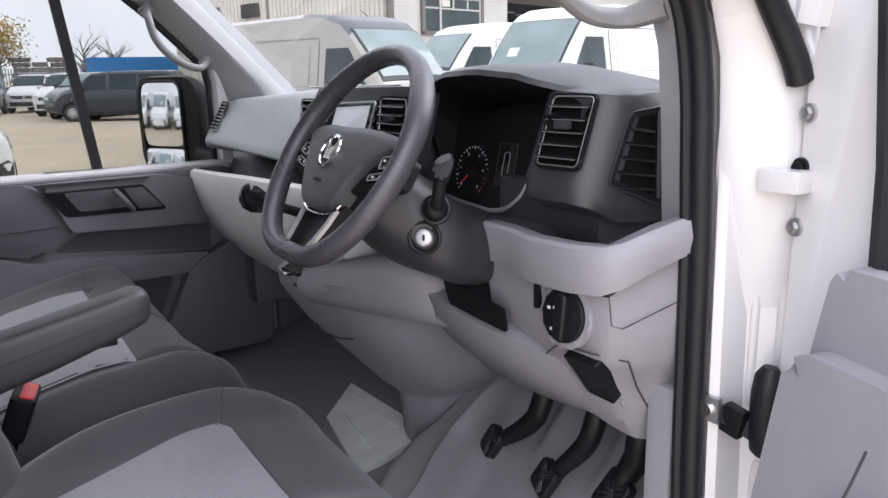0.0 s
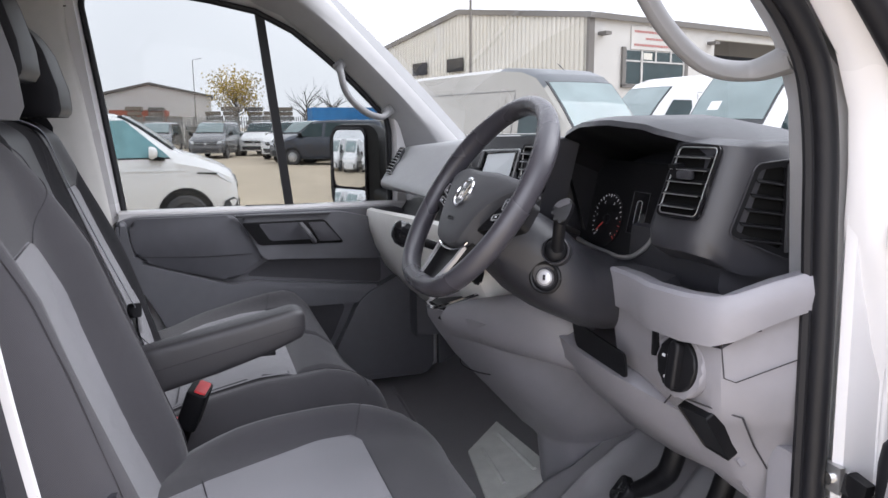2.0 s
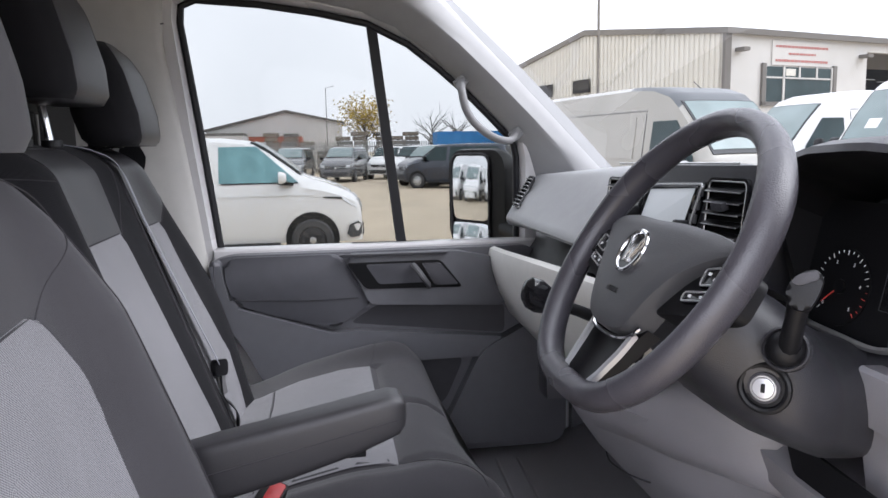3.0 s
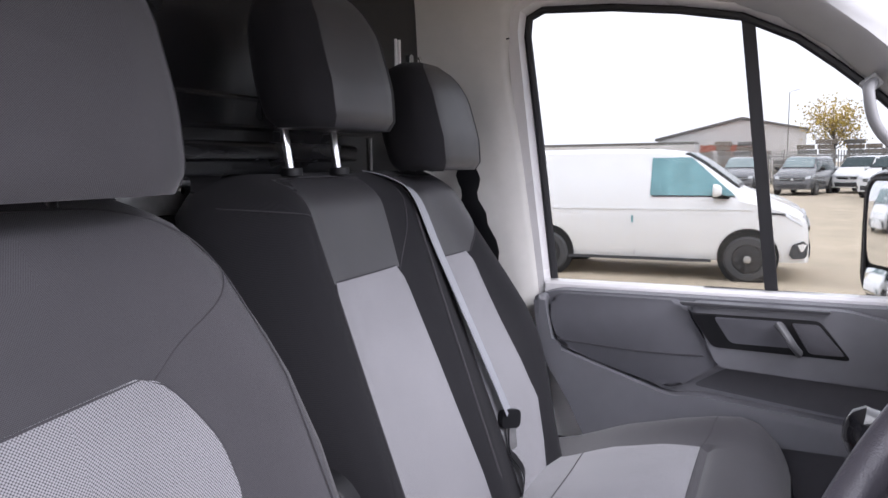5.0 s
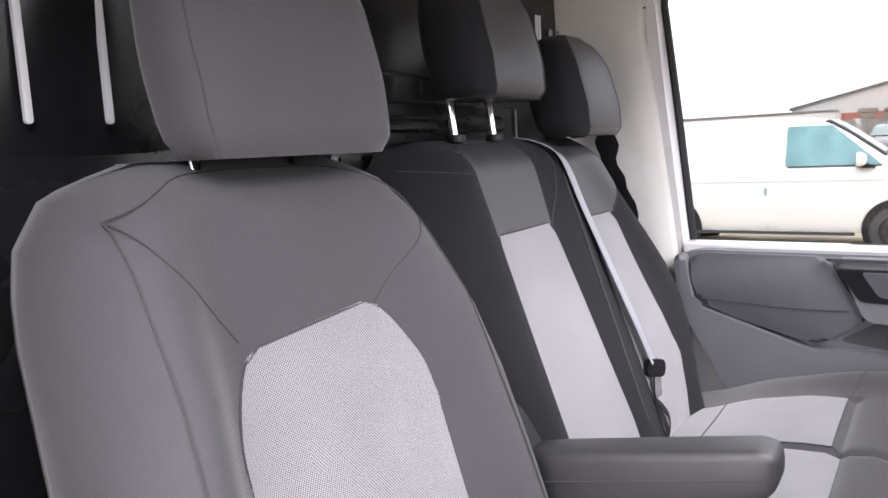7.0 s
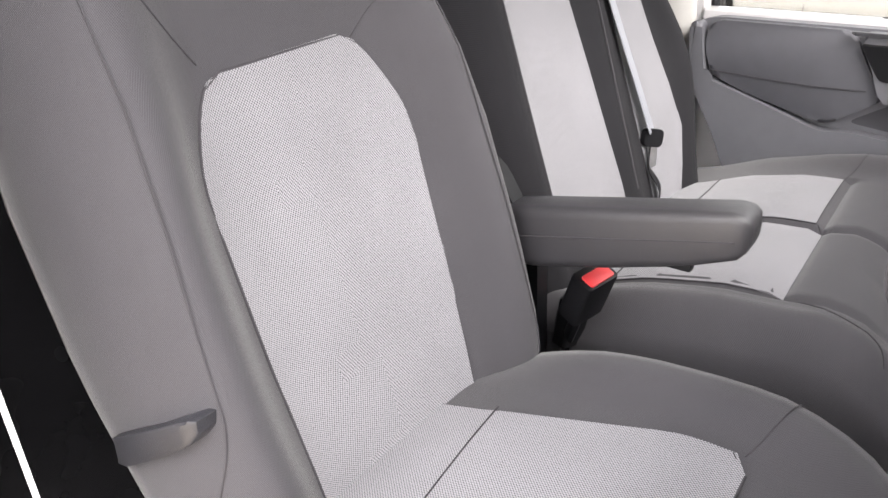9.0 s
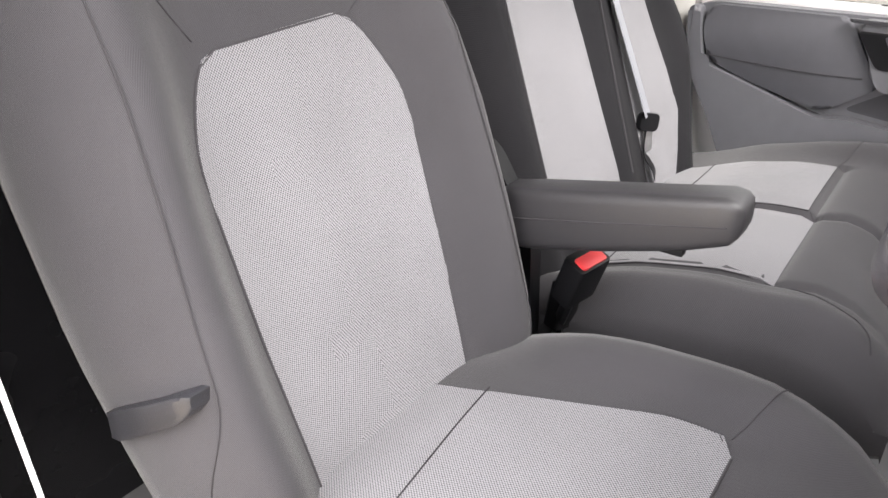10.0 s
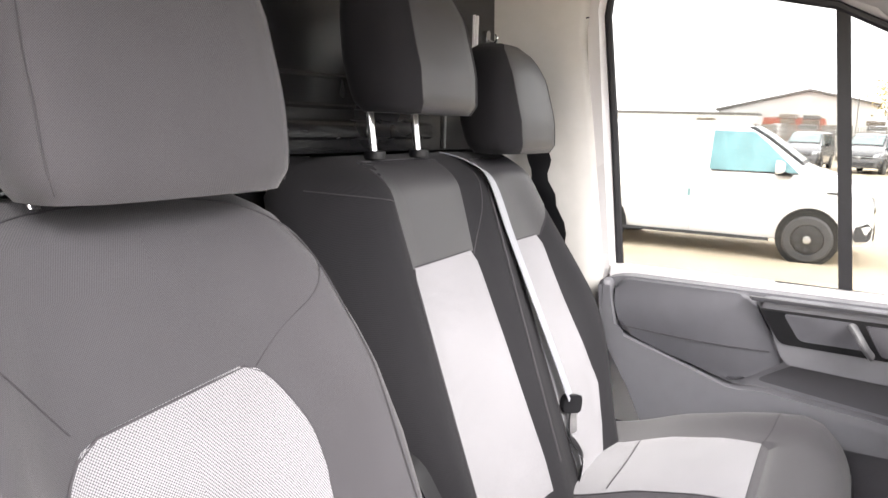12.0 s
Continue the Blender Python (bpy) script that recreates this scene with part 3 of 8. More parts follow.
def check_strap():
    s = thing("door_check_strap", "black door check strap bolted to the white pillar", "door check strap")
    bm = bmesh.new()
    box(bm, (0.028, 0.010, 0.036), pose(0.832, 0.714, 1.284), 0.003)
    part("bracket", bm, STEEL, s)
    bm = bmesh.new()
    tube(bm, [(0.831, 0.712, 1.284), (0.831, 0.704, 1.284)], 0.008, 10)
    part("bolt", bm, CHROME, s)
    bm = bmesh.new()
    box(bm, (0.030, 0.016, 0.040), pose(0.862, 0.722, 1.276, 0, 10, 0), 0.004)
    part("pivot_block", bm, BLACK, s)
    bm = bmesh.new()
    pts = [V(0.838, 0.716, 1.284), V(0.862, 0.722, 1.276), V(0.882, 0.733, 1.264), V(0.904, 0.748, 1.250)]
    strap(bm, pts, 0.022, (0, 0.2, 1), 0.008)
    part("arm", bm, BLACK, s)
    bm = bmesh.new()
    rings = []
    for k, (z, w, d) in enumerate(((1.232, 0.012, 0.008), (1.24, 0.018, 0.016), (1.27, 0.021, 0.020), (1.32, 0.021, 0.020), (1.345, 0.018, 0.016), (1.356, 0.010, 0.008))):
        rings.append([V(0.894 + w * math.cos(a), 0.742 + d * math.sin(a), z) for a in (2 * math.pi * i / 14 for i in range(14))])
    loft(bm, rings)
    part("rubber_boot", bm, RUBBER, s, "black rubber boot")


check_strap()


def driver_door():
    """The driver's door, swung wide open: white shell, grey trim, window frame."""
    door = thing("door_2", "white driver door standing open with grey inner trim", "door", kind="structure", at=(0.905, 0.755, 0))
    turn = pose(0.905, 0.755, 0, 0, 0, -14)
    door.matrix_world = turn
    # local x runs along the door from the hinge, y towards the outside, z up
    bm = bmesh.new()
    plate(bm, round_poly([(0, 0.55), (1.0, 0.55), (1.0, 1.49), (0.14, 1.49), (0.125, 1.62), (0.09, 1.90), (0.03, 1.86), (-0.004, 1.72), (-0.01, 1.2)], 0.02), 0.05, face_at((0, 0, 0), (0, -1, 0)), 0.006)
    part("shell", bm, WHITE, door)
    bm = bmesh.new()
    plate(bm, round_poly([(-0.015, 0.55), (1.02, 0.55), (1.02, 1.46), (-0.015, 1.46)], 0.02), 0.03, face_at((0, 0.09, 0), (0, -1, 0)), 0.006)
    part("outer_skin", bm, WHITE, door)
    bm = bmesh.new()
    tube(bm, [(0.135, -0.010, 1.50), (0.13, -0.010, 1.62), (0.115, -0.010, 1.75), (0.09, -0.010, 1.95)], 0.020, 8)
    part("glass_channel", bm, RUBBER, door)
    bm = bmesh.new()
    plate(bm, [(0.10, 1.48), (1.0, 1.48), (0.92, 2.05), (0.45, 2.10), (0.02, 1.90), (0.07, 1.75)], 0.004, face_at((0, 0.02, 0), (0, -1, 0)))
    g = part("pane", bm, GLASS, door)
    g.visible_shadow = False
    bm = bmesh.new()
    tube(bm, curve_pts([(-0.01, 0.01, 1.77), (0.03, 0.01, 1.88), (0.20, 0.01, 2.02), (0.45, 0.01, 2.12), (0.90, 0.01, 2.08), (0.97, 0.01, 1.95), (1.0, 0.01, 1.48)], 6), 0.03, 8)
    part("window_frame", bm, WHITE, door)
    # inner trim with its stepped shoulder
    bm = bmesh.new()
    plate(bm, round_poly([(0.07, 1.30), (0.95, 1.30), (0.95, 1.522), (0.118, 1.520), (0.104, 1.505), (0.086, 1.41)], 0.014), 0.055, face_at((0, -0.055, 0), (0, -1, 0)), 0.014, 3)
    trim = part("inner_trim", bm, GREY, door, "grey moulded inner door trim")
    bm = bmesh.new()
    plate(bm, round_poly([(0.02, 0.70), (0.95, 0.70), (0.95, 1.405), (0.110, 1.428), (0.082, 1.410), (0.050, 1.22), (0.03, 1.0)], 0.016), 0.085, face_at((0, -0.085, 0), (0, -1, 0)), 0.022, 4)
    part("lower_trim", bm, GREY, trim)
    bm = bmesh.new()
    plate(bm, round_poly([(0.12, 0.72), (0.90, 0.72), (0.90, 1.30), (0.20, 1.31), (0.155, 1.27)], 0.03), 0.035, face_at((0, -0.112, 0), (0, -1, 0)), 0.020, 4)
    part("pocket", bm, GREY, trim)
    bm = bmesh.new()
    tube(bm, curve_pts([(0.205, -0.1285, 1.312), (0.214, -0.1285, 1.335), (0.228, -0.1280, 1.383)], 4), 0.0014, 6)
    part("joint_line", bm, SEAM, trim)
    for x, z in ((0.002, 1.670), (-0.003, 1.607), (-0.003, 1.535)):
        bm = bmesh.new()
        m = face_at((x, -0.002, z), (0, -1, 0))
        disc(bm, 0.0115, 0.006, m @ pose(0, 0, 0.003), 18, 0.002)
        disc(bm, 0.0075, 0.006, m @ pose(0, 0, 0.008), 6, 0.001)
        part("hinge_bolt", bm, BLACK if z == 1.607 else STEEL, door, "black plug" if z == 1.607 else "steel hinge bolt")
    return door


driver_door()


# ---- passenger door ----
def passenger_door():
    door = thing("door_1", "closed passenger door with slate grey moulded lining", "door", kind="structure")

    def at(x):
        return face_at((x, 0, 0), (1, 0, 0))

    bm = bmesh.new()
    plate(bm, [(-0.29, 0.50), (0.78, 0.50), (0.78, 1.46), (-0.29, 1.46)], 0.03, at(-0.93), 0.004)
    part("outer_shell", bm, WHITE, door)
    bm = bmesh.new()
    plate(bm, round_poly([(-0.11, 0.90), (0.70, 0.90), (0.70, 1.40), (0.60, 1.46), (-0.20, 1.46), (-0.252, 1.445), (-0.240, 1.31), (-0.175, 1.21), (-0.12, 1.09)], 0.02), 0.09, at(-0.822), 0.008, 3)
    panel = part("door_panel", bm, DOORGREY, door)
    # window sill ledge
    bm = bmesh.new()
    rings = []
    for y in (-0.245, 0.30, 0.66):
        rings.append([V(x, y, z) for x, z in ((-0.915, 1.464), (-0.90, 1.474), (-0.872, 1.472), (-0.866, 1.466), (-0.866, 1.44), (-0.915, 1.43))])
    loft(bm, rings)
    part("sill_ledge", bm, WHITE, door)
    # upper pad
    bm = bmesh.new()
    plate(bm, round_poly([(-0.205, 1.456), (0.085, 1.456), (0.115, 1.40), (0.15, 1.345), (0.165, 1.322), (0.07, 1.257), (-0.10, 1.300), (-0.19, 1.335), (-0.215, 1.40)], 0.025), 0.03, at(-0.800), 0.010, 3)
    part("upper_pad", bm, PAD, panel)
    bm = bmesh.new()
    tube(bm, curve_pts([(-0.7985, -0.19, 1.345), (-0.7985, 0.0, 1.336), (-0.7985, 0.13, 1.338)], 5), 0.0012, 5)
    part("crease", bm, SEAM, panel)
    # rail round the handle and over the pocket
    bm = bmesh.new()
    plate(bm, round_poly([(0.10, 1.456), (0.40, 1.456), (0.52, 1.43), (0.535, 1.30), (0.17, 1.318), (0.155, 1.33)], 0.02), 0.03, at(-0.790), 0.008, 3)
    rail = part("handle_rail", bm, DOORGREY, panel)
    bm = bmesh.new()
    plate(bm, round_poly([(0.100, 1.434), (0.352, 1.434), (0.412, 1.357), (0.150, 1.362)], 0.012), 0.004, at(-0.7875), 0.001)
    part("handle_recess", bm, BLACK, rail)
    bm = bmesh.new()
    plate(bm, round_poly([(0.150, 1.428), (0.285, 1.428), (0.318, 1.374), (0.185, 1.374)], 0.010), 0.003, at(-0.7862), 0.001)
    part("pull_cup", bm, PAD, rail)
    bm = bmesh.new()
    tube(bm, curve_pts([(-0.776, 0.275, 1.426), (-0.762, 0.292, 1.405), (-0.760, 0.305, 1.385), (-0.776, 0.318, 1.366)], 5), [0.006] * 16, 8, flat=1.6)
    part("release_lever", bm, HUBMAT, rail, "dark grey release lever")
    bm = bmesh.new()
    plate(bm, round_poly([(0.300, 1.426), (0.350, 1.426), (0.400, 1.366), (0.335, 1.366)], 0.006), 0.01, at(-0.783), 0.003)
    part("switch_panel", bm, SLATE, rail)
    bm = bmesh.new()
    plate(bm, round_poly([(0.080, 1.457), (0.372, 1.455), (0.368, 1.449), (0.086, 1.449)], 0.004), 0.012, at(-0.781), 0.003)
    part("handle_trim", bm, DASH, rail)
    # pocket behind the rail, its shade painted as a darker flat plate, and the ledge below
    bm = bmesh.new()
    plate(bm, round_poly([(0.105, 1.265), (0.185, 1.315), (0.535, 1.300), (0.535, 1.215)], 0.02), 0.003, at(-0.8215), 0.0)
    part("pocket_shade", bm, SLATE, panel)
    bm = bmesh.new()
    pts = round_poly([(-0.25, 1.450), (-0.222, 1.452), (-0.215, 1.40), (-0.200, 1.330), (-0.06, 1.285), (0.06, 1.245), (0.12, 1.252), (0.53, 1.213), (0.56, 1.18), (0.54, 1.160), (-0.07, 1.160), (-0.075, 1.06), (-0.05, 0.95), (-0.080, 0.95), (-0.115, 1.10), (-0.165, 1.205), (-0.235, 1.32)], 0.02)
    plate(bm, pts, 0.04, at(-0.785), 0.012, 3)
    part("lower_moulding", bm, DOORGREY, panel)
    # lower pocket: again a flat plate, the recess's shade in its darker colour
    bm = bmesh.new()
    plate(bm, round_poly([(-0.09, 1.155), (0.42, 1.155), (0.36, 1.02), (-0.05, 1.02)], 0.03), 0.003, at(-0.8205), 0)
    part("bottle_pocket_shade", bm, SLATE, panel)
    bm = bmesh.new()
    plate(bm, round_poly([(0.46, 1.18), (0.70, 1.30), (0.70, 0.90), (0.30, 0.90), (0.36, 0.98)], 0.04), 0.05, at(-0.775), 0.015, 3)
    part("front_moulding", bm, DOORGREY, panel)
    # white door edge seen below the backrest
    bm = bmesh.new()
    span_box(bm, (-0.92, -0.265, 0.9), (-0.838, -0.06, 1.30))
    part("door_edge", bm, WHITE, door)
    # window frame, divider, seals and panes
    inner = [(-0.232, 1.462), (-0.270, 1.80), (-0.303, 2.06), (-0.298, 2.105), (-0.262, 2.122), (-0.10, 2.112), (0.05, 2.092), (0.18, 2.066), (0.29, 2.012), (0.37, 1.95), (0.452, 1.880), (0.52, 1.812), (0.582, 1.748), (0.592, 1.70), (0.592, 1.462)]
    bm = bmesh.new()
    tube(bm, [V(-0.905, y, z) for y, z in inner], 0.010, 8, cap=True)
    part("window_seal", bm, RUBBER, door, "black rubber window seal")
    bm = bmesh.new()
    rings = []
    for (y, z) in inner:
        c = Vector((0.10, 1.75))
        d = (Vector((y, z)) - c).normalized()
        rings.append([V(-0.90, y + d.x * 0.008, z + d.y * 0.008), V(-0.875, y + d.x * 0.020, z + d.y * 0.020), V(-0.875, y + d.x * 0.055, z + d.y * 0.055), V(-0.93, y + d.x * 0.060, z + d.y * 0.060), V(-0.93, y + d.x * 0.008, z + d.y * 0.008)])
    loft(bm, rings)
    part("window_frame", bm, WHITE, door, "white painted window frame")
    bm = bmesh.new()
    loft(bm, [[V(-0.905, y, z), V(-0.905, y + 0.027, z), V(-0.925, y + 0.027, z), V(-0.925, y, z)] for y, z in ((0.248, 1.45), (0.176, 2.085))])
    part("window_divider", bm, RUBBER, door, "black upright window divider")
    for cut in ([(y, z) for y, z in inner if y < 0.19] + [(0.248, 1.455)], [(0.206, 2.05)] + [(y, z) for y, z in inner if y > 0.2] + [(0.27, 1.455)]):
        bm = bmesh.new()
        plate(bm, cut, 0.004, at(-0.915))
        g = part("pane", bm, SIDEGLASS, door, "window pane tinted to dim the yard")
        g.visible_shadow = False
    bm = bmesh.new()
    tube(bm, [(-0.895, 0.12, 1.472), (-0.895, 0.36, 1.470)], 0.004, 6)
    part("glass_wiper", bm, RUBBER, door)
    return door


passenger_door()


def grab_handle(label, pts, r):
    """A flat moulded loop that widens into its two feet."""
    h = thing("grab_handle", label, "grab handle")
    line = curve_pts(pts, 8)
    bm = bmesh.new()
    n = len(line) - 1
    tube(bm, line, [r * (1.0 + 0.55 * max(0.0, 1 - 6.0 * min(i, n - i) / n)) for i in range(n + 1)], 12, flat=0.72)
    part("grip", bm, HANDLE, h)
    for p in (pts[0], pts[-1]):
        bm = bmesh.new()
        box(bm, (0.022, 0.036, 0.030), pose(*p, 38, 0, 0), 0.009, 3)
        part("mount", bm, HANDLE, h)


grab_handle("pale plastic grab handle on the passenger pillar", [(-0.85, 0.425, 1.905), (-0.80, 0.418, 1.882), (-0.79, 0.428, 1.83), (-0.79, 0.455, 1.790), (-0.79, 0.50, 1.757), (-0.80, 0.545, 1.747), (-0.84, 0.575, 1.765)], 0.0115)
grab_handle("pale plastic grab handle on the driver pillar", [(0.765, 0.50, 1.975), (0.715, 0.475, 1.95), (0.705, 0.485, 1.90), (0.70, 0.53, 1.84), (0.70, 0.59, 1.795), (0.715, 0.65, 1.785), (0.76, 0.675, 1.80)], 0.0165)


def wing_mirror():
    """Passenger wing mirror, seen through the quarter glass."""
    ob = thing("wing_mirror", "black wing mirror showing parked vans", "wing mirror")
    a, b = V(-1.255, 0.462, 0), V(-1.045, 0.585, 0)
    d = (b - a).normalized()
    n = V(d.y, -d.x, 0)
    m = Matrix((V(d.x, d.y, 0), V(0, 0, 1), V(n.x, n.y, 0))).transposed().to_4x4()
    m.translation = (a + b) / 2 + V(0, 0, 1.568)
    w = (b - a).length
    bm = bmesh.new()
    rings = []
    for k, s in ((0.0, 1.0), (-0.02, 1.03), (-0.06, 0.96), (-0.09, 0.75), (-0.10, 0.5)):
        rings.append([m @ V(x * s, y * s, k) for x, y in round_rect(w + 0.02, 0.31, 0.06, 5)])
    loft(bm, rings)
    part("housing", bm, BLACK, ob)
    for name, x0, hw, y0, hh, tip, label in (("upper_glass", -0.020, 0.084, 0.035, 0.102, 0.0, "rounded main mirror glass"), ("lower_glass", -0.020, 0.084, -0.108, 0.032, -0.10, "wide-angle mirror glass")):
        bm = bmesh.new()
        rnd_ = lambda u, q: (u * math.sqrt(1 - 0.16 * q ** 8), q * math.sqrt(1 - 0.12 * u ** 8))
        sheet(bm, lambda u, q: m @ V(x0 + hw * rnd_(u, q)[0], y0 + hh * rnd_(u, q)[1], 0.010 - (hw * hw * u * u + hh * hh * q * q) / 2.6 + tip * hh * q), lin(-1, 1, 17), lin(-1, 1, 17), m.to_3x3() @ V(0, 0, -0.004))
        part(name, bm, MIRROR, ob, label)
    bm = bmesh.new()
    rim_ = round_rect(0.178, 0.284, 0.034)
    tube(bm, [m @ V(x - 0.022, y + 0.0, 0.004) for x, y in rim_ + rim_[:1]], 0.005, 6)
    part("glass_rim", bm, SLATE, ob)
    bm = bmesh.new()
    tube(bm, [(-1.06, 0.60, 1.48), (-0.93, 0.64, 1.46)], 0.03, 10)
    part("arm", bm, BLACK, ob)


wing_mirror()

# windscreen
bm = bmesh.new()
rings = [(-0.86, 0.86, 1.60), (-0.40, 1.02, 1.60), (0.0, 1.06, 1.60), (0.40, 1.02, 1.60), (0.84, 0.86, 1.60)]
tops = [(-0.80, 0.32, 2.17), (-0.40, 0.38, 2.18), (0.0, 0.40, 2.18), (0.40, 0.38, 2.18), (0.80, 0.32, 2.17)]
loft(bm, [[V(*p) for p in rings], [V(*p) for p in tops]], closed=False, cap=False)
screen = thing("window_1", "sloping windscreen tinted to dim the yard", "windscreen", kind="structure")
g = part("pane", bm, GLASS, screen)
g.visible_shadow = False


# the rest of the van round the cab: plain load body, nose and wheels
def own_van():
    v = thing("van_body", "plain white load body, nose and wheels of the van", "van body", kind="structure")
    bm = bmesh.new()
    rings = []
    for y, w, zt in ((-0.615, 0.97, 2.42), (-0.70, 0.985, 2.50), (-4.40, 0.985, 2.50), (-4.50, 0.97, 2.46)):
        rings.append([V(-w, y, 0.42), V(w, y, 0.42), V(w + 0.015, y, 1.2), V(w - 0.05, y, zt - 0.25), V(w - 0.16, y, zt - 0.03), V(0, y, zt), V(-w + 0.16, y, zt - 0.03), V(-w + 0.05, y, zt - 0.25), V(-w - 0.015, y, 1.2)])
    loft(bm, rings)
    part("load_body", bm, WHITE, v)
    bm = bmesh.new()
    rings = []
    for y, w, z0, zt in ((1.15, 0.95, 0.42, 1.46), (1.45, 0.94, 0.40, 1.34), (1.72, 0.86, 0.36, 1.16), (1.82, 0.70, 0.36, 0.95), (1.85, 0.60, 0.40, 0.80)):
        rings.append([V(-w, y, z0), V(w, y, z0), V(w, y, zt - 0.16), V(w * 0.86, y, zt - 0.03), V(0, y, zt), V(-w * 0.86, y, zt - 0.03), V(-w, y, zt - 0.16)])
    loft(bm, rings)
    part("nose", bm, WHITE, v)
    bm = bmesh.new()
    span_box(bm, (-0.70, -4.3, 0.36), (0.70, 1.10, 0.50), 0.02)
    part("underbody", bm, BLACK, v)
    for y in (1.18, -2.5):
        for s in (-1, 1):
            bm = bmesh.new()
            rings = [[V(s * x, y + r * math.cos(a), 0.345 + r * math.sin(a)) for a in (2 * math.pi * j / 32 for j in range(32))] for x, r in ((0.74, 0.26), (0.74, 0.33), (0.77, 0.345), (0.94, 0.345), (0.965, 0.325), (0.970, 0.23), (0.95, 0.21))]
            loft(bm, rings)
            wheel = part("wheel", bm, RUBBER, v)
            bm = bmesh.new()
            disc(bm, 0.212, 0.03, face_at((s * 0.962, y, 0.345), (s, 0, 0)), 28, 0.008)
            part("rim", bm, STEEL, wheel)


own_van()

# ---- seats ----
SX = 0.455


def drv_y(z):
    return -0.228 - 0.35 * (z - 1.56)


DW = [(1.05, 0.255), (1.20, 0.282), (1.32, 0.293), (1.46, 0.288), (1.56, 0.266), (1.64, 0.236), (1.68, 0.214), (1.705, 0.190), (1.73, 0.155)]
DWO = [(1.05, 0.222), (1.20, 0.243), (1.32, 0.255), (1.46, 0.256), (1.58, 0.247), (1.64, 0.236), (1.68, 0.217), (1.705, 0.190), (1.73, 0.150)]
DEEP = [(1.05, 0.008), (1.15, 0.014), (1.27, 0.030), (1.44, 0.030), (1.56, 0.009), (1.64, 0.0)]


def drv_front(x, z, out=0.0):
    """The front skin of the driver's backrest, dished between its bolsters."""
    w = table(z, DWO if x > SX else DW)
    q = abs(x - SX) / w
    side = table(z, [(1.08, 0.2), (1.2, 1.0), (1.55, 1.0), (1.68, 0.35), (1.74, 0.1)])
    y = drv_y(z) + 0.042 * side * math.exp(-((q - 0.74) / 0.19) ** 2) - 0.075 * max(0.0, (q - 0.80) / 0.20) ** 2
    k = max(0.0, min(1.0, (0.80 - q) / 0.30))
    y -= table(z, DEEP) * k * k * (3 - 2 * k)
    y -= 0.055 * max(0.0, (z - 1.68) / 0.05) ** 2
    return V(x, y + out, z)


def seam(f, pts, parent, steps=6, r=0.0009):
    """Stitched seams lie in the cloth as a thin dark line."""
    line = []
    for p in curve_pts([V(a, b, 0) for a, b in pts], steps):
        line.append(f(p.x, p.y))
    bm = bmesh.new()
    tube(bm, line, r, 5)
    return part("seam", bm, SEAM, parent)


def headrest(parent, xc, yc, z0, z1, hw, depth, name="headrest", posts=(), post_z=1.72, post_y=-0.31, flank=True):
    """A padded headrest, flat in front with rounded flanks, on two bright posts."""
    bm = bmesh.new()
    rings = []
    for k in lin(0, 1, 15):
        w = hw * table(k, [(0, 0.88), (0.04, 0.94), (0.12, 0.98), (0.4, 1.0), (0.66, 0.97), (0.82, 0.88), (0.92, 0.74), (0.98, 0.52), (1, 0.40)])
        d = depth / 2 * table(k, [(0, 0.72), (0.06, 0.9), (0.3, 1.0), (0.7, 0.9), (0.9, 0.66), (1, 0.40)])
        z = z0 + (z1 - z0) * k
        y = yc - 0.20 * (z - z0)
        ring = []
        for i in range(28):
            a = 2 * math.pi * i / 28
            c, s = math.cos(a), math.sin(a)
            ring.append(V(xc + w * math.copysign(abs(c) ** 0.52, c), y + d * math.copysign(abs(s) ** 0.62, s), z))
        rings.append(ring)
    loft(bm, rings)
    head = part(name, bm, CLOTHB, parent, "black flanked charcoal headrest", uv=True, angle=60)
    head.data.materials.append(SKIN if flank else CLOTH)
    for f in head.data.polygons:
        k = (f.center.z - z0) / (z1 - z0)
        w = hw * table(k, [(0, 0.88), (0.04, 0.94), (0.12, 0.98), (0.4, 1.0), (0.66, 0.97), (0.82, 0.88), (0.92, 0.74), (0.98, 0.52), (1, 0.40)])
        if not flank or f.center.y > yc - 0.20 * (f.center.z - z0) and abs(f.center.x - xc) < w * 0.640:
            f.material_index = 1
    for sx in (-1, 1):
        bm = bmesh.new()
        line = []
        for k in lin(0.03, 0.93, 14):
            w = hw * table(k, [(0, 0.88), (0.04, 0.94), (0.12, 0.98), (0.4, 1.0), (0.66, 0.97), (0.82, 0.88), (0.92, 0.74), (0.98, 0.52), (1, 0.40)])
            d = depth / 2 * table(k, [(0, 0.72), (0.06, 0.9), (0.3, 1.0), (0.7, 0.9), (0.9, 0.66), (1, 0.40)])
            z = z0 + (z1 - z0) * k
            a = radians(64.3 if flank else 30)
            line.append(V(xc + sx * w * math.cos(a) ** 0.52, yc - 0.20 * (z - z0) + d * math.sin(a) ** 0.62, z))
        tube(bm, line, 0.0008, 5)
        part("seam", bm, SEAM, head)
    for px in posts:
        bm = bmesh.new()
        tube(bm, [(px, post_y - 0.012, z0 + 0.03), (px, post_y + 0.002, post_z)], 0.0068, 10)
        part("post", bm, CHROME, parent, "bright chrome headrest post")
        bm = bmesh.new()
        disc(bm, 0.017, 0.012, face_at((px, post_y + 0.004, post_z + 0.012), (0, 0, 1), (0, 1, 0)), 16, 0.003)
        part("post_collar", bm, BLACK, parent)


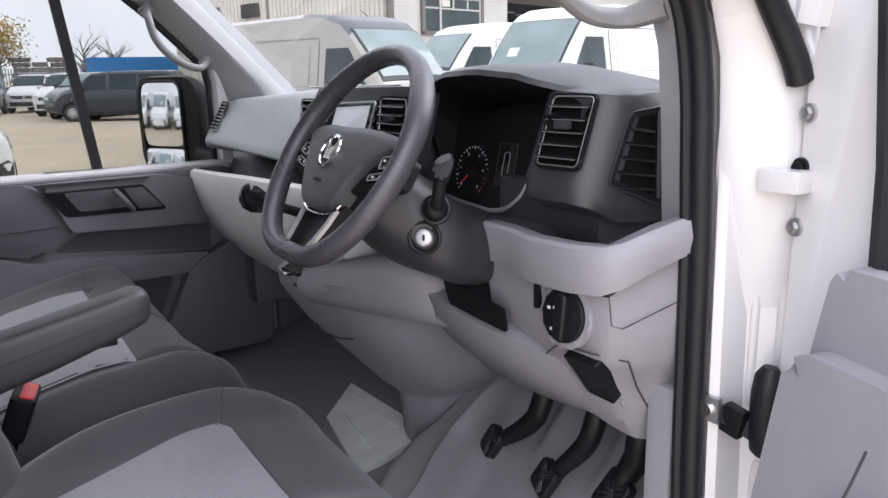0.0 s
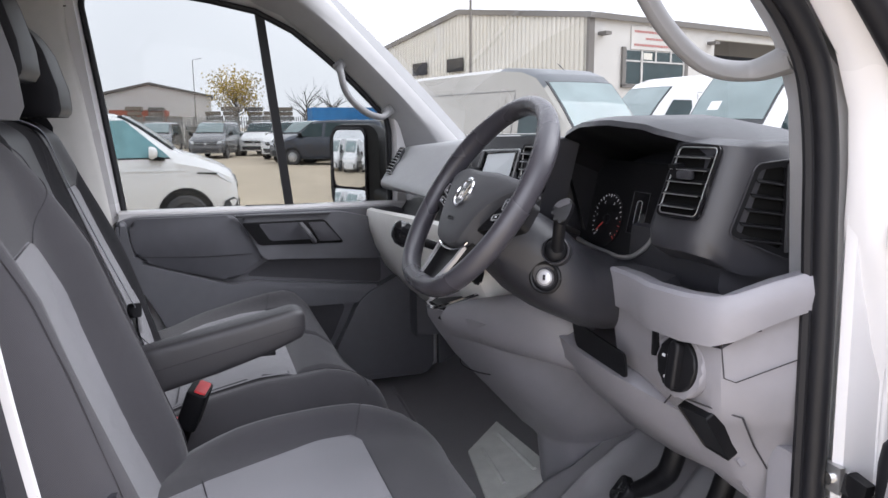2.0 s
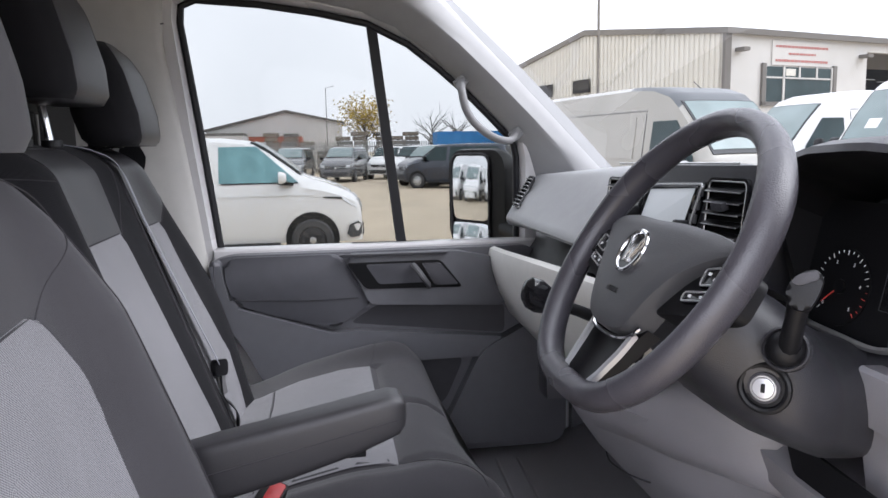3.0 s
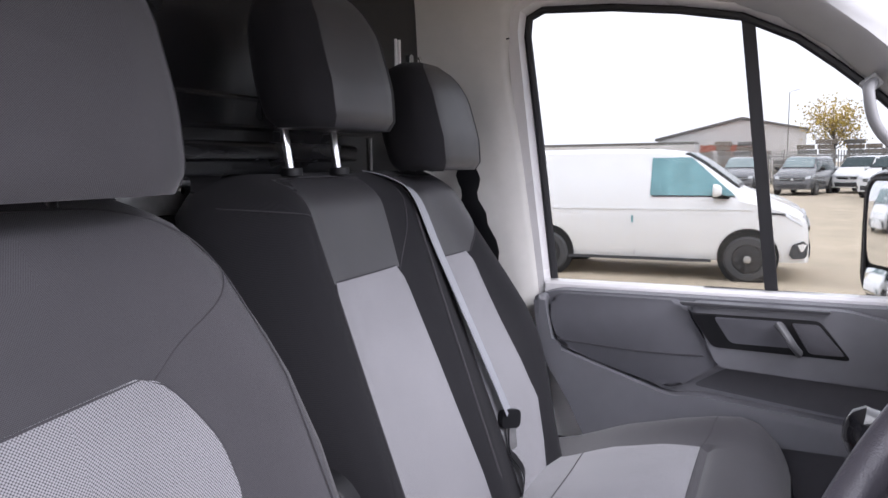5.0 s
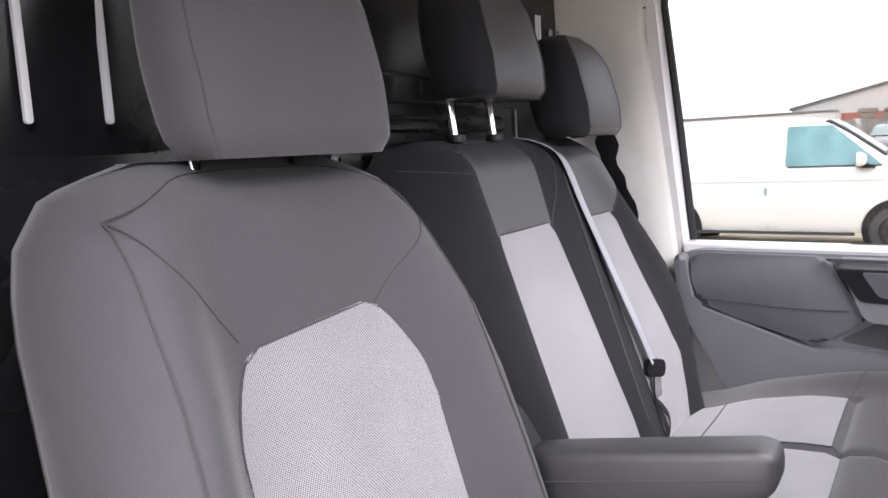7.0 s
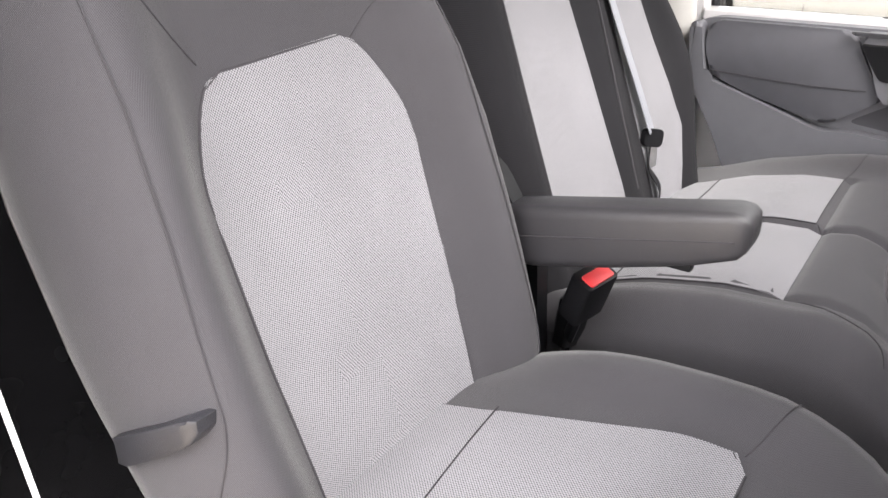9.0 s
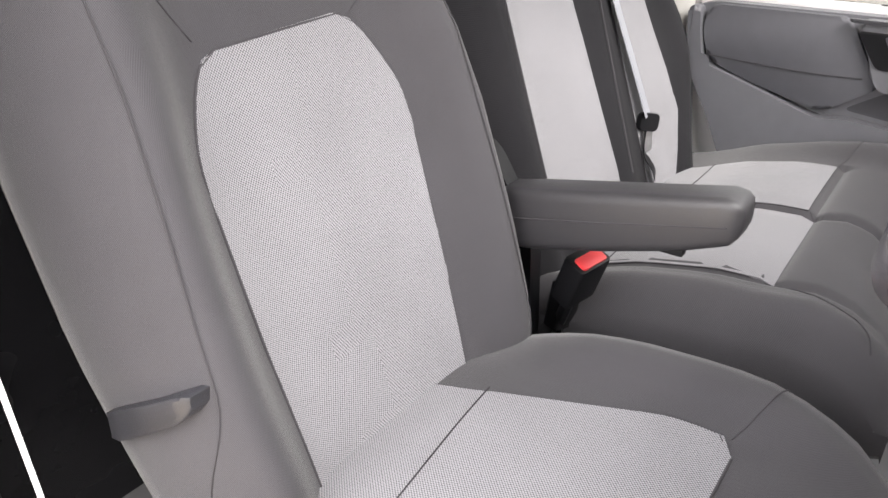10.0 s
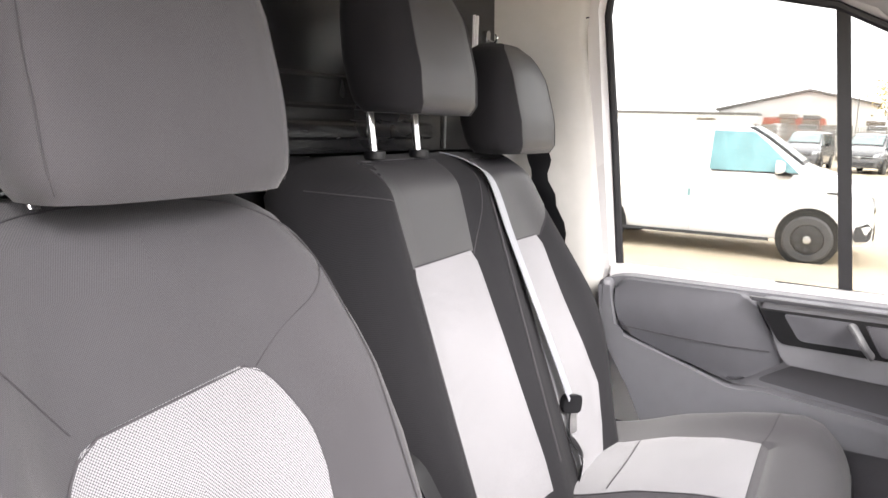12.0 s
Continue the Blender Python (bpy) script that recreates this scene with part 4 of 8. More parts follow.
def driver_seat():
    seat = thing("driver_seat", "charcoal cloth driver seat with light grey woven inserts", "seat", at=(0, 0, 0))
    bm = bmesh.new()
    rings = []
    for z in lin(1.06, 1.70, 17) + [1.710, 1.720, 1.727, 1.731]:
        k = max(0.0, (z - 1.69) / 0.041)
        wi, wo = table(z, DW) * (1 - 0.12 * k * k), table(z, DWO) * (1 - 0.12 * k * k)
        at_ = lambda q: SX + (wo if q > 0 else wi) * q
        ring = [drv_front(at_(q), z) for q in lin(-1, 1, 37)]
        yb = drv_y(z) + 0.055 * k * k
        ring += [V(at_(q), yb + d, z) for q, d in ((1.0, -0.095), (0.97, -0.122), (0.85, -0.138), (0.4, -0.145), (-0.4, -0.145), (-0.85, -0.138), (-0.97, -0.122), (-1.0, -0.095))]
        rings.append(ring)
    loft(bm, rings)
    back = part("backrest", bm, CLOTH, seat, uv=True, angle=60)
    bm = bmesh.new()
    hw = [(1.10, 0.124), (1.20, 0.132), (1.30, 0.138), (1.44, 0.1415), (1.470, 0.1400), (1.486, 0.1372), (1.500, 0.1320), (1.516, 0.1240), (1.532, 0.1150), (1.546, 0.1050), (1.555, 0.0960), (1.5605, 0.0860), (1.563, 0.0740)]
    mid = lambda z: SX + 0.013 - 0.85 * table(z, DEEP)
    sheet(bm, lambda u, z: drv_front(mid(z) + u * table(z, hw), z - 0.006 * u, 0.0025), lin(-1, 1, 15), lin(1.10, 1.45, 15) + lin(1.465, 1.563, 16), (0, -0.012, 0))
    part("backrest_insert", bm, INSERT, back, "light grey woven backrest panel", uv=True)
    f = lambda x, z: drv_front(x, z, 0.0005)
    seam(f, [(0.560, 1.566), (0.600, 1.618), (0.625, 1.650), (0.648, 1.684)], back)
    seam(f, [(0.373, 1.558), (0.330, 1.592), (0.290, 1.625), (0.262, 1.652)], back)
    seam(f, [(0.648, 1.684), (0.656, 1.60), (0.661, 1.505), (0.667, 1.385), (0.670, 1.309), (0.682, 1.225), (0.684, 1.14)], back)
    seam(f, [(0.262, 1.652), (0.248, 1.56), (0.238, 1.46), (0.232, 1.36), (0.234, 1.25), (0.240, 1.14)], back)
    seam(f, [(0.648, 1.684), (0.605, 1.702), (0.560, 1.716), (0.50, 1.720), (0.42, 1.720), (0.345, 1.716), (0.30, 1.695), (0.262, 1.652)], back)
        # piping round the woven panel
    edge = [(mid(z) + table(z, hw), z - 0.006) for z in lin(1.12, 1.562, 40)] + [(mid(z) - table(z, hw), z + 0.006) for z in lin(1.562, 1.12, 40)]
    bm = bmesh.new()
    tube(bm, [drv_front(x, z, 0.0012) for x, z in edge], 0.0015, 6)
    part("piping", bm, SEAM, back)
    headrest(seat, SX - 0.028, -0.285, 1.731, 1.985, 0.142, 0.125, posts=(SX - 0.065, SX + 0.065), post_z=1.700, post_y=-0.325, flank=False)

    # cushion
    def top(x, y, out=0.0):
        w = table(y, [(-0.2, 0.25), (-0.05, 0.262), (0.2, 0.268), (0.30, 0.258), (0.36, 0.235), (0.40, 0.20)])
        q = abs(x - SX) / w
        z = table(y, [(-0.2, 1.145), (-0.12, 1.160), (-0.03, 1.184), (0.15, 1.198), (0.25, 1.200), (0.31, 1.188), (0.35, 1.166), (0.375, 1.138), (0.388, 1.10)])
        z += 0.030 * table(y, [(-0.12, -0.5), (-0.05, 0.0), (0.03, 0.8), (0.08, 1), (0.22, 1), (0.34, 0.3)]) * math.exp(-((q - 0.78) / 0.17) ** 2) - 0.07 * max(0.0, (q - 0.82) / 0.18) ** 2
        return V(x, y, z + out)

    bm = bmesh.new()
    rings = []
    for y in lin(-0.18, 0.26, 14) + [0.29, 0.315, 0.335, 0.352, 0.366, 0.377, 0.385]:
        w = table(y, [(-0.2, 0.25), (-0.05, 0.262), (0.2, 0.268), (0.30, 0.258), (0.36, 0.235), (0.40, 0.20)])
        ring = [top(SX + w * q, y) for q in lin(-1, 1, 27)]
        low = 1.045 + 0.03 * max(0, (y - 0.3) / 0.085)
        ring += [V(SX + w * q, y, z) for q, z in ((1.0, 1.11), (0.99, low + 0.02), (0.95, low), (0, low), (-0.95, low), (-0.99, low + 0.02), (-1.0, 1.11))]
        rings.append(ring)
    loft(bm, rings)
    cushion = part("cushion", bm, CLOTH, seat, uv=True, angle=60)
    bm = bmesh.new()
    inn = [(-0.12, 0.386), (-0.037, 0.382), (0.05, 0.353), (0.134, 0.326), (0.17, 0.321), (0.205, 0.322), (0.214, 0.329), (0.219, 0.348)]
    out_ = [(-0.12, 0.600), (0.0, 0.606), (0.12, 0.608), (0.19, 0.606), (0.210, 0.598), (0.219, 0.580)]
    sheet(bm, lambda u, y: top(table(y, inn) + (table(y, out_) - table(y, inn)) * u, y, 0.0025), lin(0, 1, 17), lin(-0.12, 0.219, 24), (0, 0, -0.012))
    part("cushion_insert", bm, INSERT, cushion, "light grey woven cushion panel", uv=True)
    g = lambda x, y: top(x, y, 0.0035)
    seam(g, [(0.374, -0.037), (0.46, -0.028), (0.60, -0.010)], cushion)
    g = lambda x, y: top(x, y, 0.0006)
    seam(g, [(0.321, 0.212), (0.27, 0.230), (0.21, 0.250)], cushion)
    seam(g, [(0.600, 0.218), (0.65, 0.238), (0.70, 0.262)], cushion)
    edge = [(table(y, out_), y) for y in lin(-0.11, 0.219, 18)] + [(table(y, inn), y) for y in lin(0.219, -0.11, 18)]
    bm = bmesh.new()
    tube(bm, [top(x, y, 0.0012) for x, y in edge], 0.0015, 6)
    part("piping", bm, SEAM, cushion)
    # frame below and recline lever at the outer side
    bm = bmesh.new()
    plate(bm, round_poly([(-0.20, 0.86), (0.24, 0.86), (0.30, 1.06), (-0.16, 1.06)], 0.03), 0.46, face_at((SX + 0.23, 0, 0), (1, 0, 0)) @ Matrix.Identity(4), 0.006)
    part("seat_base", bm, BLACK, seat)
    bm = bmesh.new()
    rings = []
    for y, zc, h, o in ((-0.196, 1.300, 0.007, -0.010), (-0.190, 1.302, 0.013, -0.002), (-0.176, 1.305, 0.0155, 0.002), (-0.13, 1.322, 0.0145, 0.003), (-0.098, 1.336, 0.013, 0.005), (-0.086, 1.342, 0.011, 0.006), (-0.079, 1.346, 0.006, 0.002)):
        y = -0.207 + (y + 0.196) * 0.74
        xl = 0.688 + 0.36 * (-0.122 - y)
        rings.append([V(xl + o * (0.7 if abs(a) > 0.9 else 1) if s else xl - 0.030, y, zc - 0.024 + h * a) for s, a in ((1, -1), (1, -0.8), (1, -0.4), (1, 0.4), (1, 0.8), (1, 1), (0, 1), (0, -1))])
    loft(bm, rings)
    lever = part("recline_lever", bm, DASH, seat, "grey plastic recline lever")
    # folding armrest at the inner side
    bm = bmesh.new()
    rings = []
    for y, zt, zb, w in ((-0.150, 1.330, 1.272, 0.020), (-0.140, 1.342, 1.262, 0.027), (-0.10, 1.351, 1.266, 0.030), (0.0, 1.371, 1.292, 0.031), (0.09, 1.389, 1.320, 0.031), (0.130, 1.397, 1.337, 0.031), (0.144, 1.395, 1.343, 0.030), (0.151, 1.390, 1.352, 0.026), (0.154, 1.382, 1.362, 0.018)):
        zc, h = (zt + zb) / 2, (zt - zb) / 2
        rings.append([V(0.168 + w * math.copysign(abs(math.cos(a)) ** 0.34, math.cos(a)), y, zc + h * math.copysign(abs(math.sin(a)) ** 0.36, math.sin(a))) for a in (2 * math.pi * i / 24 for i in range(24))])
    loft(bm, rings)
    arm = part("armrest", bm, SKIN, seat, "black leatherette folding armrest", uv=True, angle=60)
    bm = bmesh.new()
    for x in (0.1375, 0.1985):
        tube(bm, [(x, -0.13, 1.305), (x, 0.0, 1.334), (x, 0.10, 1.357), (x, 0.140, 1.366)], 0.0012, 5)
    part("seam", bm, SEAM, arm)
    bm = bmesh.new()
    span_box(bm, (0.178, 0.065, 1.316), (0.194, 0.098, 1.330), 0.003)
    part("release_button", bm, BLACK, arm)
    return seat


driver_seat()


def bench_y(z):
    return -0.310 - 0.345 * (z - 1.585)


BL = [(1.08, -0.705), (1.18, -0.742), (1.286, -0.796), (1.36, -0.815), (1.42, -0.805), (1.50, -0.752), (1.58, -0.690), (1.65, -0.640), (1.70, -0.612), (1.74, -0.590)]
BR = [(1.08, 0.075), (1.25, 0.095), (1.45, 0.115), (1.62, 0.112), (1.69, 0.100), (1.715, 0.075), (1.74, 0.035)]


def bench_front(x, z, out=0.0):
    l, r = table(z, BL), table(z, BR)
    y = bench_y(z)
    y += 0.014 * math.exp(-((x + 0.335) / 0.045) ** 2)
    y += 0.018 * math.exp(-((x - l - 0.10) / 0.05) ** 2)
    y += 0.016 * math.exp(-((x + 0.0) / 0.035) ** 2)
    y -= 0.10 * max(0.0, (x - (r - 0.10)) / 0.10) ** 1.7 + 0.09 * max(0.0, ((l + 0.07) - x) / 0.07) ** 2
    y -= 0.05 * max(0.0, (z - 1.69) / 0.055) ** 2
    return V(x, y + out, z)


def bench_seat():
    seat = thing("double_passenger_seat", "charcoal cloth double passenger bench with light grey inserts", "seat")
    bm = bmesh.new()
    rings = []
    for z in lin(1.06, 1.69, 16) + [1.708, 1.722, 1.733, 1.741, 1.745]:
        l, r = table(z, BL), table(z, BR)
        ring = [bench_front(l + (r - l) * q, z) for q in lin(0, 1, 41)]
        k = max(0, (z - 1.69) / 0.055) ** 2
        yb = bench_y(z) + 0.05 * k
        ring += [V(x, yb + d, z) for x, d in ((r - 0.002, -0.125), (r - 0.02, -0.14), (r - 0.2, -0.145), (l + 0.2, -0.145), (l + 0.02, -0.14), (l + 0.002, -0.125))]
        rings.append(ring)
    loft(bm, rings)
    back = part("backrest", bm, CLOTHB, seat, "black bolstered bench backrest", uv=True, angle=60)
    for lo, hi, z0, z1 in (([(1.588, -0.240), (1.66, -0.248), (1.735, -0.252)], [(1.588, -0.032), (1.66, -0.028), (1.735, -0.027)], 1.586, 1.737), ([(1.582, -0.530), (1.64, -0.572), (1.70, -0.592), (1.735, -0.594)], [(1.582, -0.402), (1.65, -0.388), (1.735, -0.362)], 1.580, 1.735)):
        bm = bmesh.new()
        sheet(bm, lambda u, z: bench_front(table(z, lo) + (table(z, hi) - table(z, lo)) * u, z, 0.0015), lin(0, 1, 11), lin(z0, z1, 14), (0, -0.012, 0))
        part("shoulder_panel", bm, SKIN, back, "black leatherette shoulder panel", uv=True)
    for lo, hi, z0, z1 in (
        ([(1.22, -0.290), (1.43, -0.266), (1.56, -0.246), (1.575, -0.240), (1.588, -0.228)], [(1.22, -0.045), (1.43, -0.036), (1.57, -0.032), (1.588, -0.04)], 1.165, 1.588),
        ([(1.12, -0.555), (1.18, -0.590), (1.26, -0.632), (1.34, -0.618), (1.44, -0.578), (1.53, -0.548), (1.56, -0.538), (1.582, -0.515)], [(1.18, -0.42), (1.44, -0.405), (1.57, -0.402), (1.582, -0.408)], 1.125, 1.582),
    ):
        bm = bmesh.new()
        sheet(bm, lambda u, z: bench_front(table(z, lo) + (table(z, hi) - table(z, lo)) * u, z, 0.0025), lin(0, 1, 13), lin(z0, z1, 26), (0, -0.012, 0))
        part("backrest_insert", bm, INSERT, back, "light grey woven backrest panel", uv=True)
        bm = bmesh.new()
        edge = [(table(z, hi), z) for z in lin(z0, z1, 22)] + [(table(z, lo), z) for z in lin(z1, z0, 22)]
        tube(bm, [bench_front(x, z, 0.0012) for x, z in edge], 0.0014, 6)
        part("piping", bm, SEAM, back)
    f = lambda x, z: bench_front(x, z, 0.0006)
    seam(f, [(-0.032, 1.588), (-0.028, 1.66), (-0.026, 1.715), (-0.034, 1.735), (-0.06, 1.738), (-0.15, 1.739), (-0.232, 1.738), (-0.25, 1.728), (-0.248, 1.66), (-0.240, 1.588)], back)
    seam(f, [(-0.032, 1.57), (-0.04, 1.43), (-0.05, 1.33), (-0.055, 1.2)], back)
    seam(f, [(-0.240, 1.58), (-0.300, 1.65), (-0.320, 1.735)], back)
    seam(f, [(-0.338, 1.735), (-0.336, 1.5), (-0.336, 1.2)], back, r=0.002)
    seam(f, [(-0.535, 1.58), (-0.575, 1.64), (-0.60, 1.70)], back)
    seam(f, [(-0.402, 1.575), (-0.385, 1.65), (-0.36, 1.735)], back)
    seam(f, [(0.072, 1.70), (0.0, 1.690), (-0.026, 1.685)], back)
    headrest(seat, -0.142, -0.362, 1.812, 2.030, 0.135, 0.135, posts=(-0.072, -0.204), post_z=1.742, post_y=-0.404)
    headrest(seat, -0.512, -0.360, 1.745, 1.955, 0.135, 0.135, posts=(-0.44, -0.57), post_z=1.742, post_y=-0.40)

    # cushion for two
    def top(x, y, out=0.0):
        z = table(y, [(-0.2, 1.112), (-0.12, 1.134), (-0.03, 1.168), (0.08, 1.192), (0.15, 1.196), (0.21, 1.196), (0.255, 1.186), (0.285, 1.166), (0.302, 1.140), (0.312, 1.10)])
        z -= 0.014 * math.exp(-((x + 0.345) / 0.010) ** 2)
        z -= 0.010 * math.exp(-((y - 0.160) / 0.009) ** 2) * (1 if -0.64 < x < -0.05 else 0.0)
        z += 0.010 * math.exp(-((y - 0.225) / 0.045) ** 2)
        for a, b in ((-0.325, -0.060), (-0.628, -0.362)):
            if a < x < b:
                z += 0.008 * math.sin(math.pi * (x - a) / (b - a)) ** 0.5 * table(y, [(-0.2, 0.5), (0.0, 1.0), (0.12, 1.0), (0.158, 0.0)])
        z -= 0.008 * math.exp(-((x + 0.052) / 0.009) ** 2) * table(y, [(0.10, 1.0), (0.24, 1.0), (0.29, 0.0)])
        z += 0.012 * math.exp(-((x - 0.02) / 0.04) ** 2) - 0.05 * max(0.0, (x - 0.0) / 0.070) ** 2 - 0.05 * max(0.0, (-0.77 - x) / 0.06) ** 2
        z += 0.022 * math.exp(-((x + 0.75) / 0.06) ** 2) * table(y, [(-0.1, 0), (0.06, 0.3), (0.16, 1), (0.25, 0.8), (0.30, 0)])
        # the inner front corner reaches a little further forward
        y += 0.035 * max(0.0, min(1.0, (x + 0.2) / 0.2)) * max(0.0, (y - 0.17) / 0.14)
        return V(x, y, z + out)

    bm = bmesh.new()
    rings = []
    for y in lin(-0.20, 0.13, 10) + [0.145, 0.152, 0.160, 0.168, 0.176, 0.19, 0.21, 0.23, 0.25, 0.27, 0.285, 0.297, 0.305, 0.311]:
        ring = [top(x, y) for x in lin(-0.83, 0.07, 121)]
        low = 1.02 + 0.03 * max(0, (y - 0.25) / 0.06)
        reach = 0.035 * max(0.0, (y - 0.17) / 0.14)
        ring += [V(x, y + (reach if x > 0 else 0.0), z) for x, z in ((0.072, 1.10), (0.07, low + 0.02), (0.05, low), (-0.81, low), (-0.83, low + 0.02), (-0.832, 1.10))]
        rings.append(ring)
    loft(bm, rings)
    cushion = part("cushion", bm, CLOTH, seat, uv=True, angle=60)
    for xa, xb, y0, y1 in ((-0.325, -0.060, -0.12, 0.163), (-0.628, -0.362, -0.17, 0.146)):
        bm = bmesh.new()
        sheet(bm, lambda u, y: top(u, y, 0.0025), lin(xa, xb, 13), lin(y0, y1, 14), (0, 0, -0.012))
        part("cushion_insert", bm, INSERT, cushion, "light grey woven cushion panel", uv=True)
        bm = bmesh.new()
        tube(bm, [top(x, y, 0.0012) for x, y in [(xb, y) for y in lin(y0, y1, 8)] + [(x, y1) for x in lin(xb, xa, 8)] + [(xa, y) for y in lin(y1, y0, 8)]], 0.0014, 6)
        part("piping", bm, SEAM, cushion)
        g = lambda x, y: top(x, y, 0.004)
        seam(g, [(xa + 0.01, -0.085), ((xa + xb) / 2, -0.08), (xb - 0.01, -0.085)], cushion)
    g = lambda x, y: top(x, y, 0.0006)
    seam(g, [(-0.345, -0.18), (-0.345, 0.0), (-0.345, 0.2), (-0.345, 0.308)], cushion, r=0.002)
    seam(g, [(-0.325, 0.163), (-0.345, 0.166), (-0.362, 0.150)], cushion)
    seam(g, [(-0.060, 0.163), (-0.03, 0.20), (0.0, 0.26), (0.03, 0.275)], cushion)
    seam(g, [(-0.628, 0.146), (-0.70, 0.16), (-0.79, 0.17)], cushion)
    bm = bmesh.new()
    span_box(bm, (-0.80, -0.22, 0.86), (0.045, 0.235, 1.03), 0.012)
    part("seat_base", bm, BLACK, seat, "black moulded seat base")
    bm = bmesh.new()
    plate(bm, round_poly([(-0.30, 1.06), (-0.12, 1.06), (-0.13, 1.25), (-0.21, 1.37), (-0.30, 1.38)], 0.03), 0.03, face_at((0.122, 0, 0), (1, 0, 0)), 0.006)
    part("hinge_cover", bm, BLACK, seat)
    return seat


bench_seat()


def middle_belt():
    belt = thing("seat_belt", "grey webbing seat belt lying across the bench backrest", "seat belt")
    bm = bmesh.new()
    strap(bm, [bench_front(x, z, 0.006 + e) for x, z, e in ((-0.325, 1.742, -0.03), (-0.332, 1.73, -0.003), (-0.345, 1.70, 0.002), (-0.378, 1.60, 0.003), (-0.408, 1.47, 0.008), (-0.428, 1.36, 0.012), (-0.436, 1.285, 0.016))], 0.048, (1, 0.12, 0.25))
    part("webbing", bm, BELT, belt)
    tip = bench_front(-0.438, 1.272, 0.024)
    bm = bmesh.new()
    plate(bm, round_rect(0.056, 0.036, 0.012), 0.012, face_at(tip, (0.35, 1, 0.1)) @ pose(0, 0, 0, 0, 0, -12), 0.003)
    tongue = part("buckle_tongue", bm, BLACK, belt)
    bm = bmesh.new()
    plate(bm, round_rect(0.026, 0.050, 0.004), 0.003, face_at(tip + V(0.0, 0.0, -0.034), (0.35, 1, 0.1)), 0.0008)
    part("steel_tongue", bm, STEEL, tongue, "bright steel tongue")
    bm = bmesh.new()
    strap(bm, [tip + V(0.006, -0.004, -0.015), tip + V(0.008, 0.0, -0.06), (-0.428, -0.150, 1.17), (-0.425, -0.160, 1.10)], 0.034, (1, 0.3, 0), 0.002)
    part("lower_webbing", bm, BLACK, belt)


middle_belt()


def buckle(name_label, base, top_, size, tilt):
    """A belt buckle with a red press button on a stiff stalk."""
    ob = thing("belt_buckle", name_label, "belt buckle", group="belt buckles between the seats")
    base, top_ = Vector(base), Vector(top_)
    up = (top_ - base).normalized()
    bm = bmesh.new()
    tube(bm, [base, base + (top_ - base) * 0.55], 0.013, 8, flat=0.5)
    part("stalk", bm, BLACK, ob)
    m = face_at(top_, up, (tilt[0], tilt[1], 0))
    bm = bmesh.new()
    plate(bm, round_rect(size, size * 0.62, 0.007), 0.075, m, 0.004)
    body = part("buckle_body", bm, BLACK, ob)
    bm = bmesh.new()
    plate(bm, round_rect(size * 0.76, size * 0.36, 0.004), 0.012, m @ pose(0, 0.004, 0.003), 0.002)
    part("press_button", bm, RED, body, "red press button")


buckle("black belt buckle with a red button beside the driver seat", (0.112, -0.078, 1.13), (0.142, -0.034, 1.254), 0.058, (0.3, 1))
buckle("lower black belt buckle with a red button by the bench", (0.075, -0.10, 1.06), (0.070, -0.090, 1.170), 0.046, (0.3, 1))
buckle("black belt buckle with a red button on the bench cushion", (-0.38, -0.170, 1.05), (-0.365, -0.150, 1.112), 0.030, (0.3, 1))

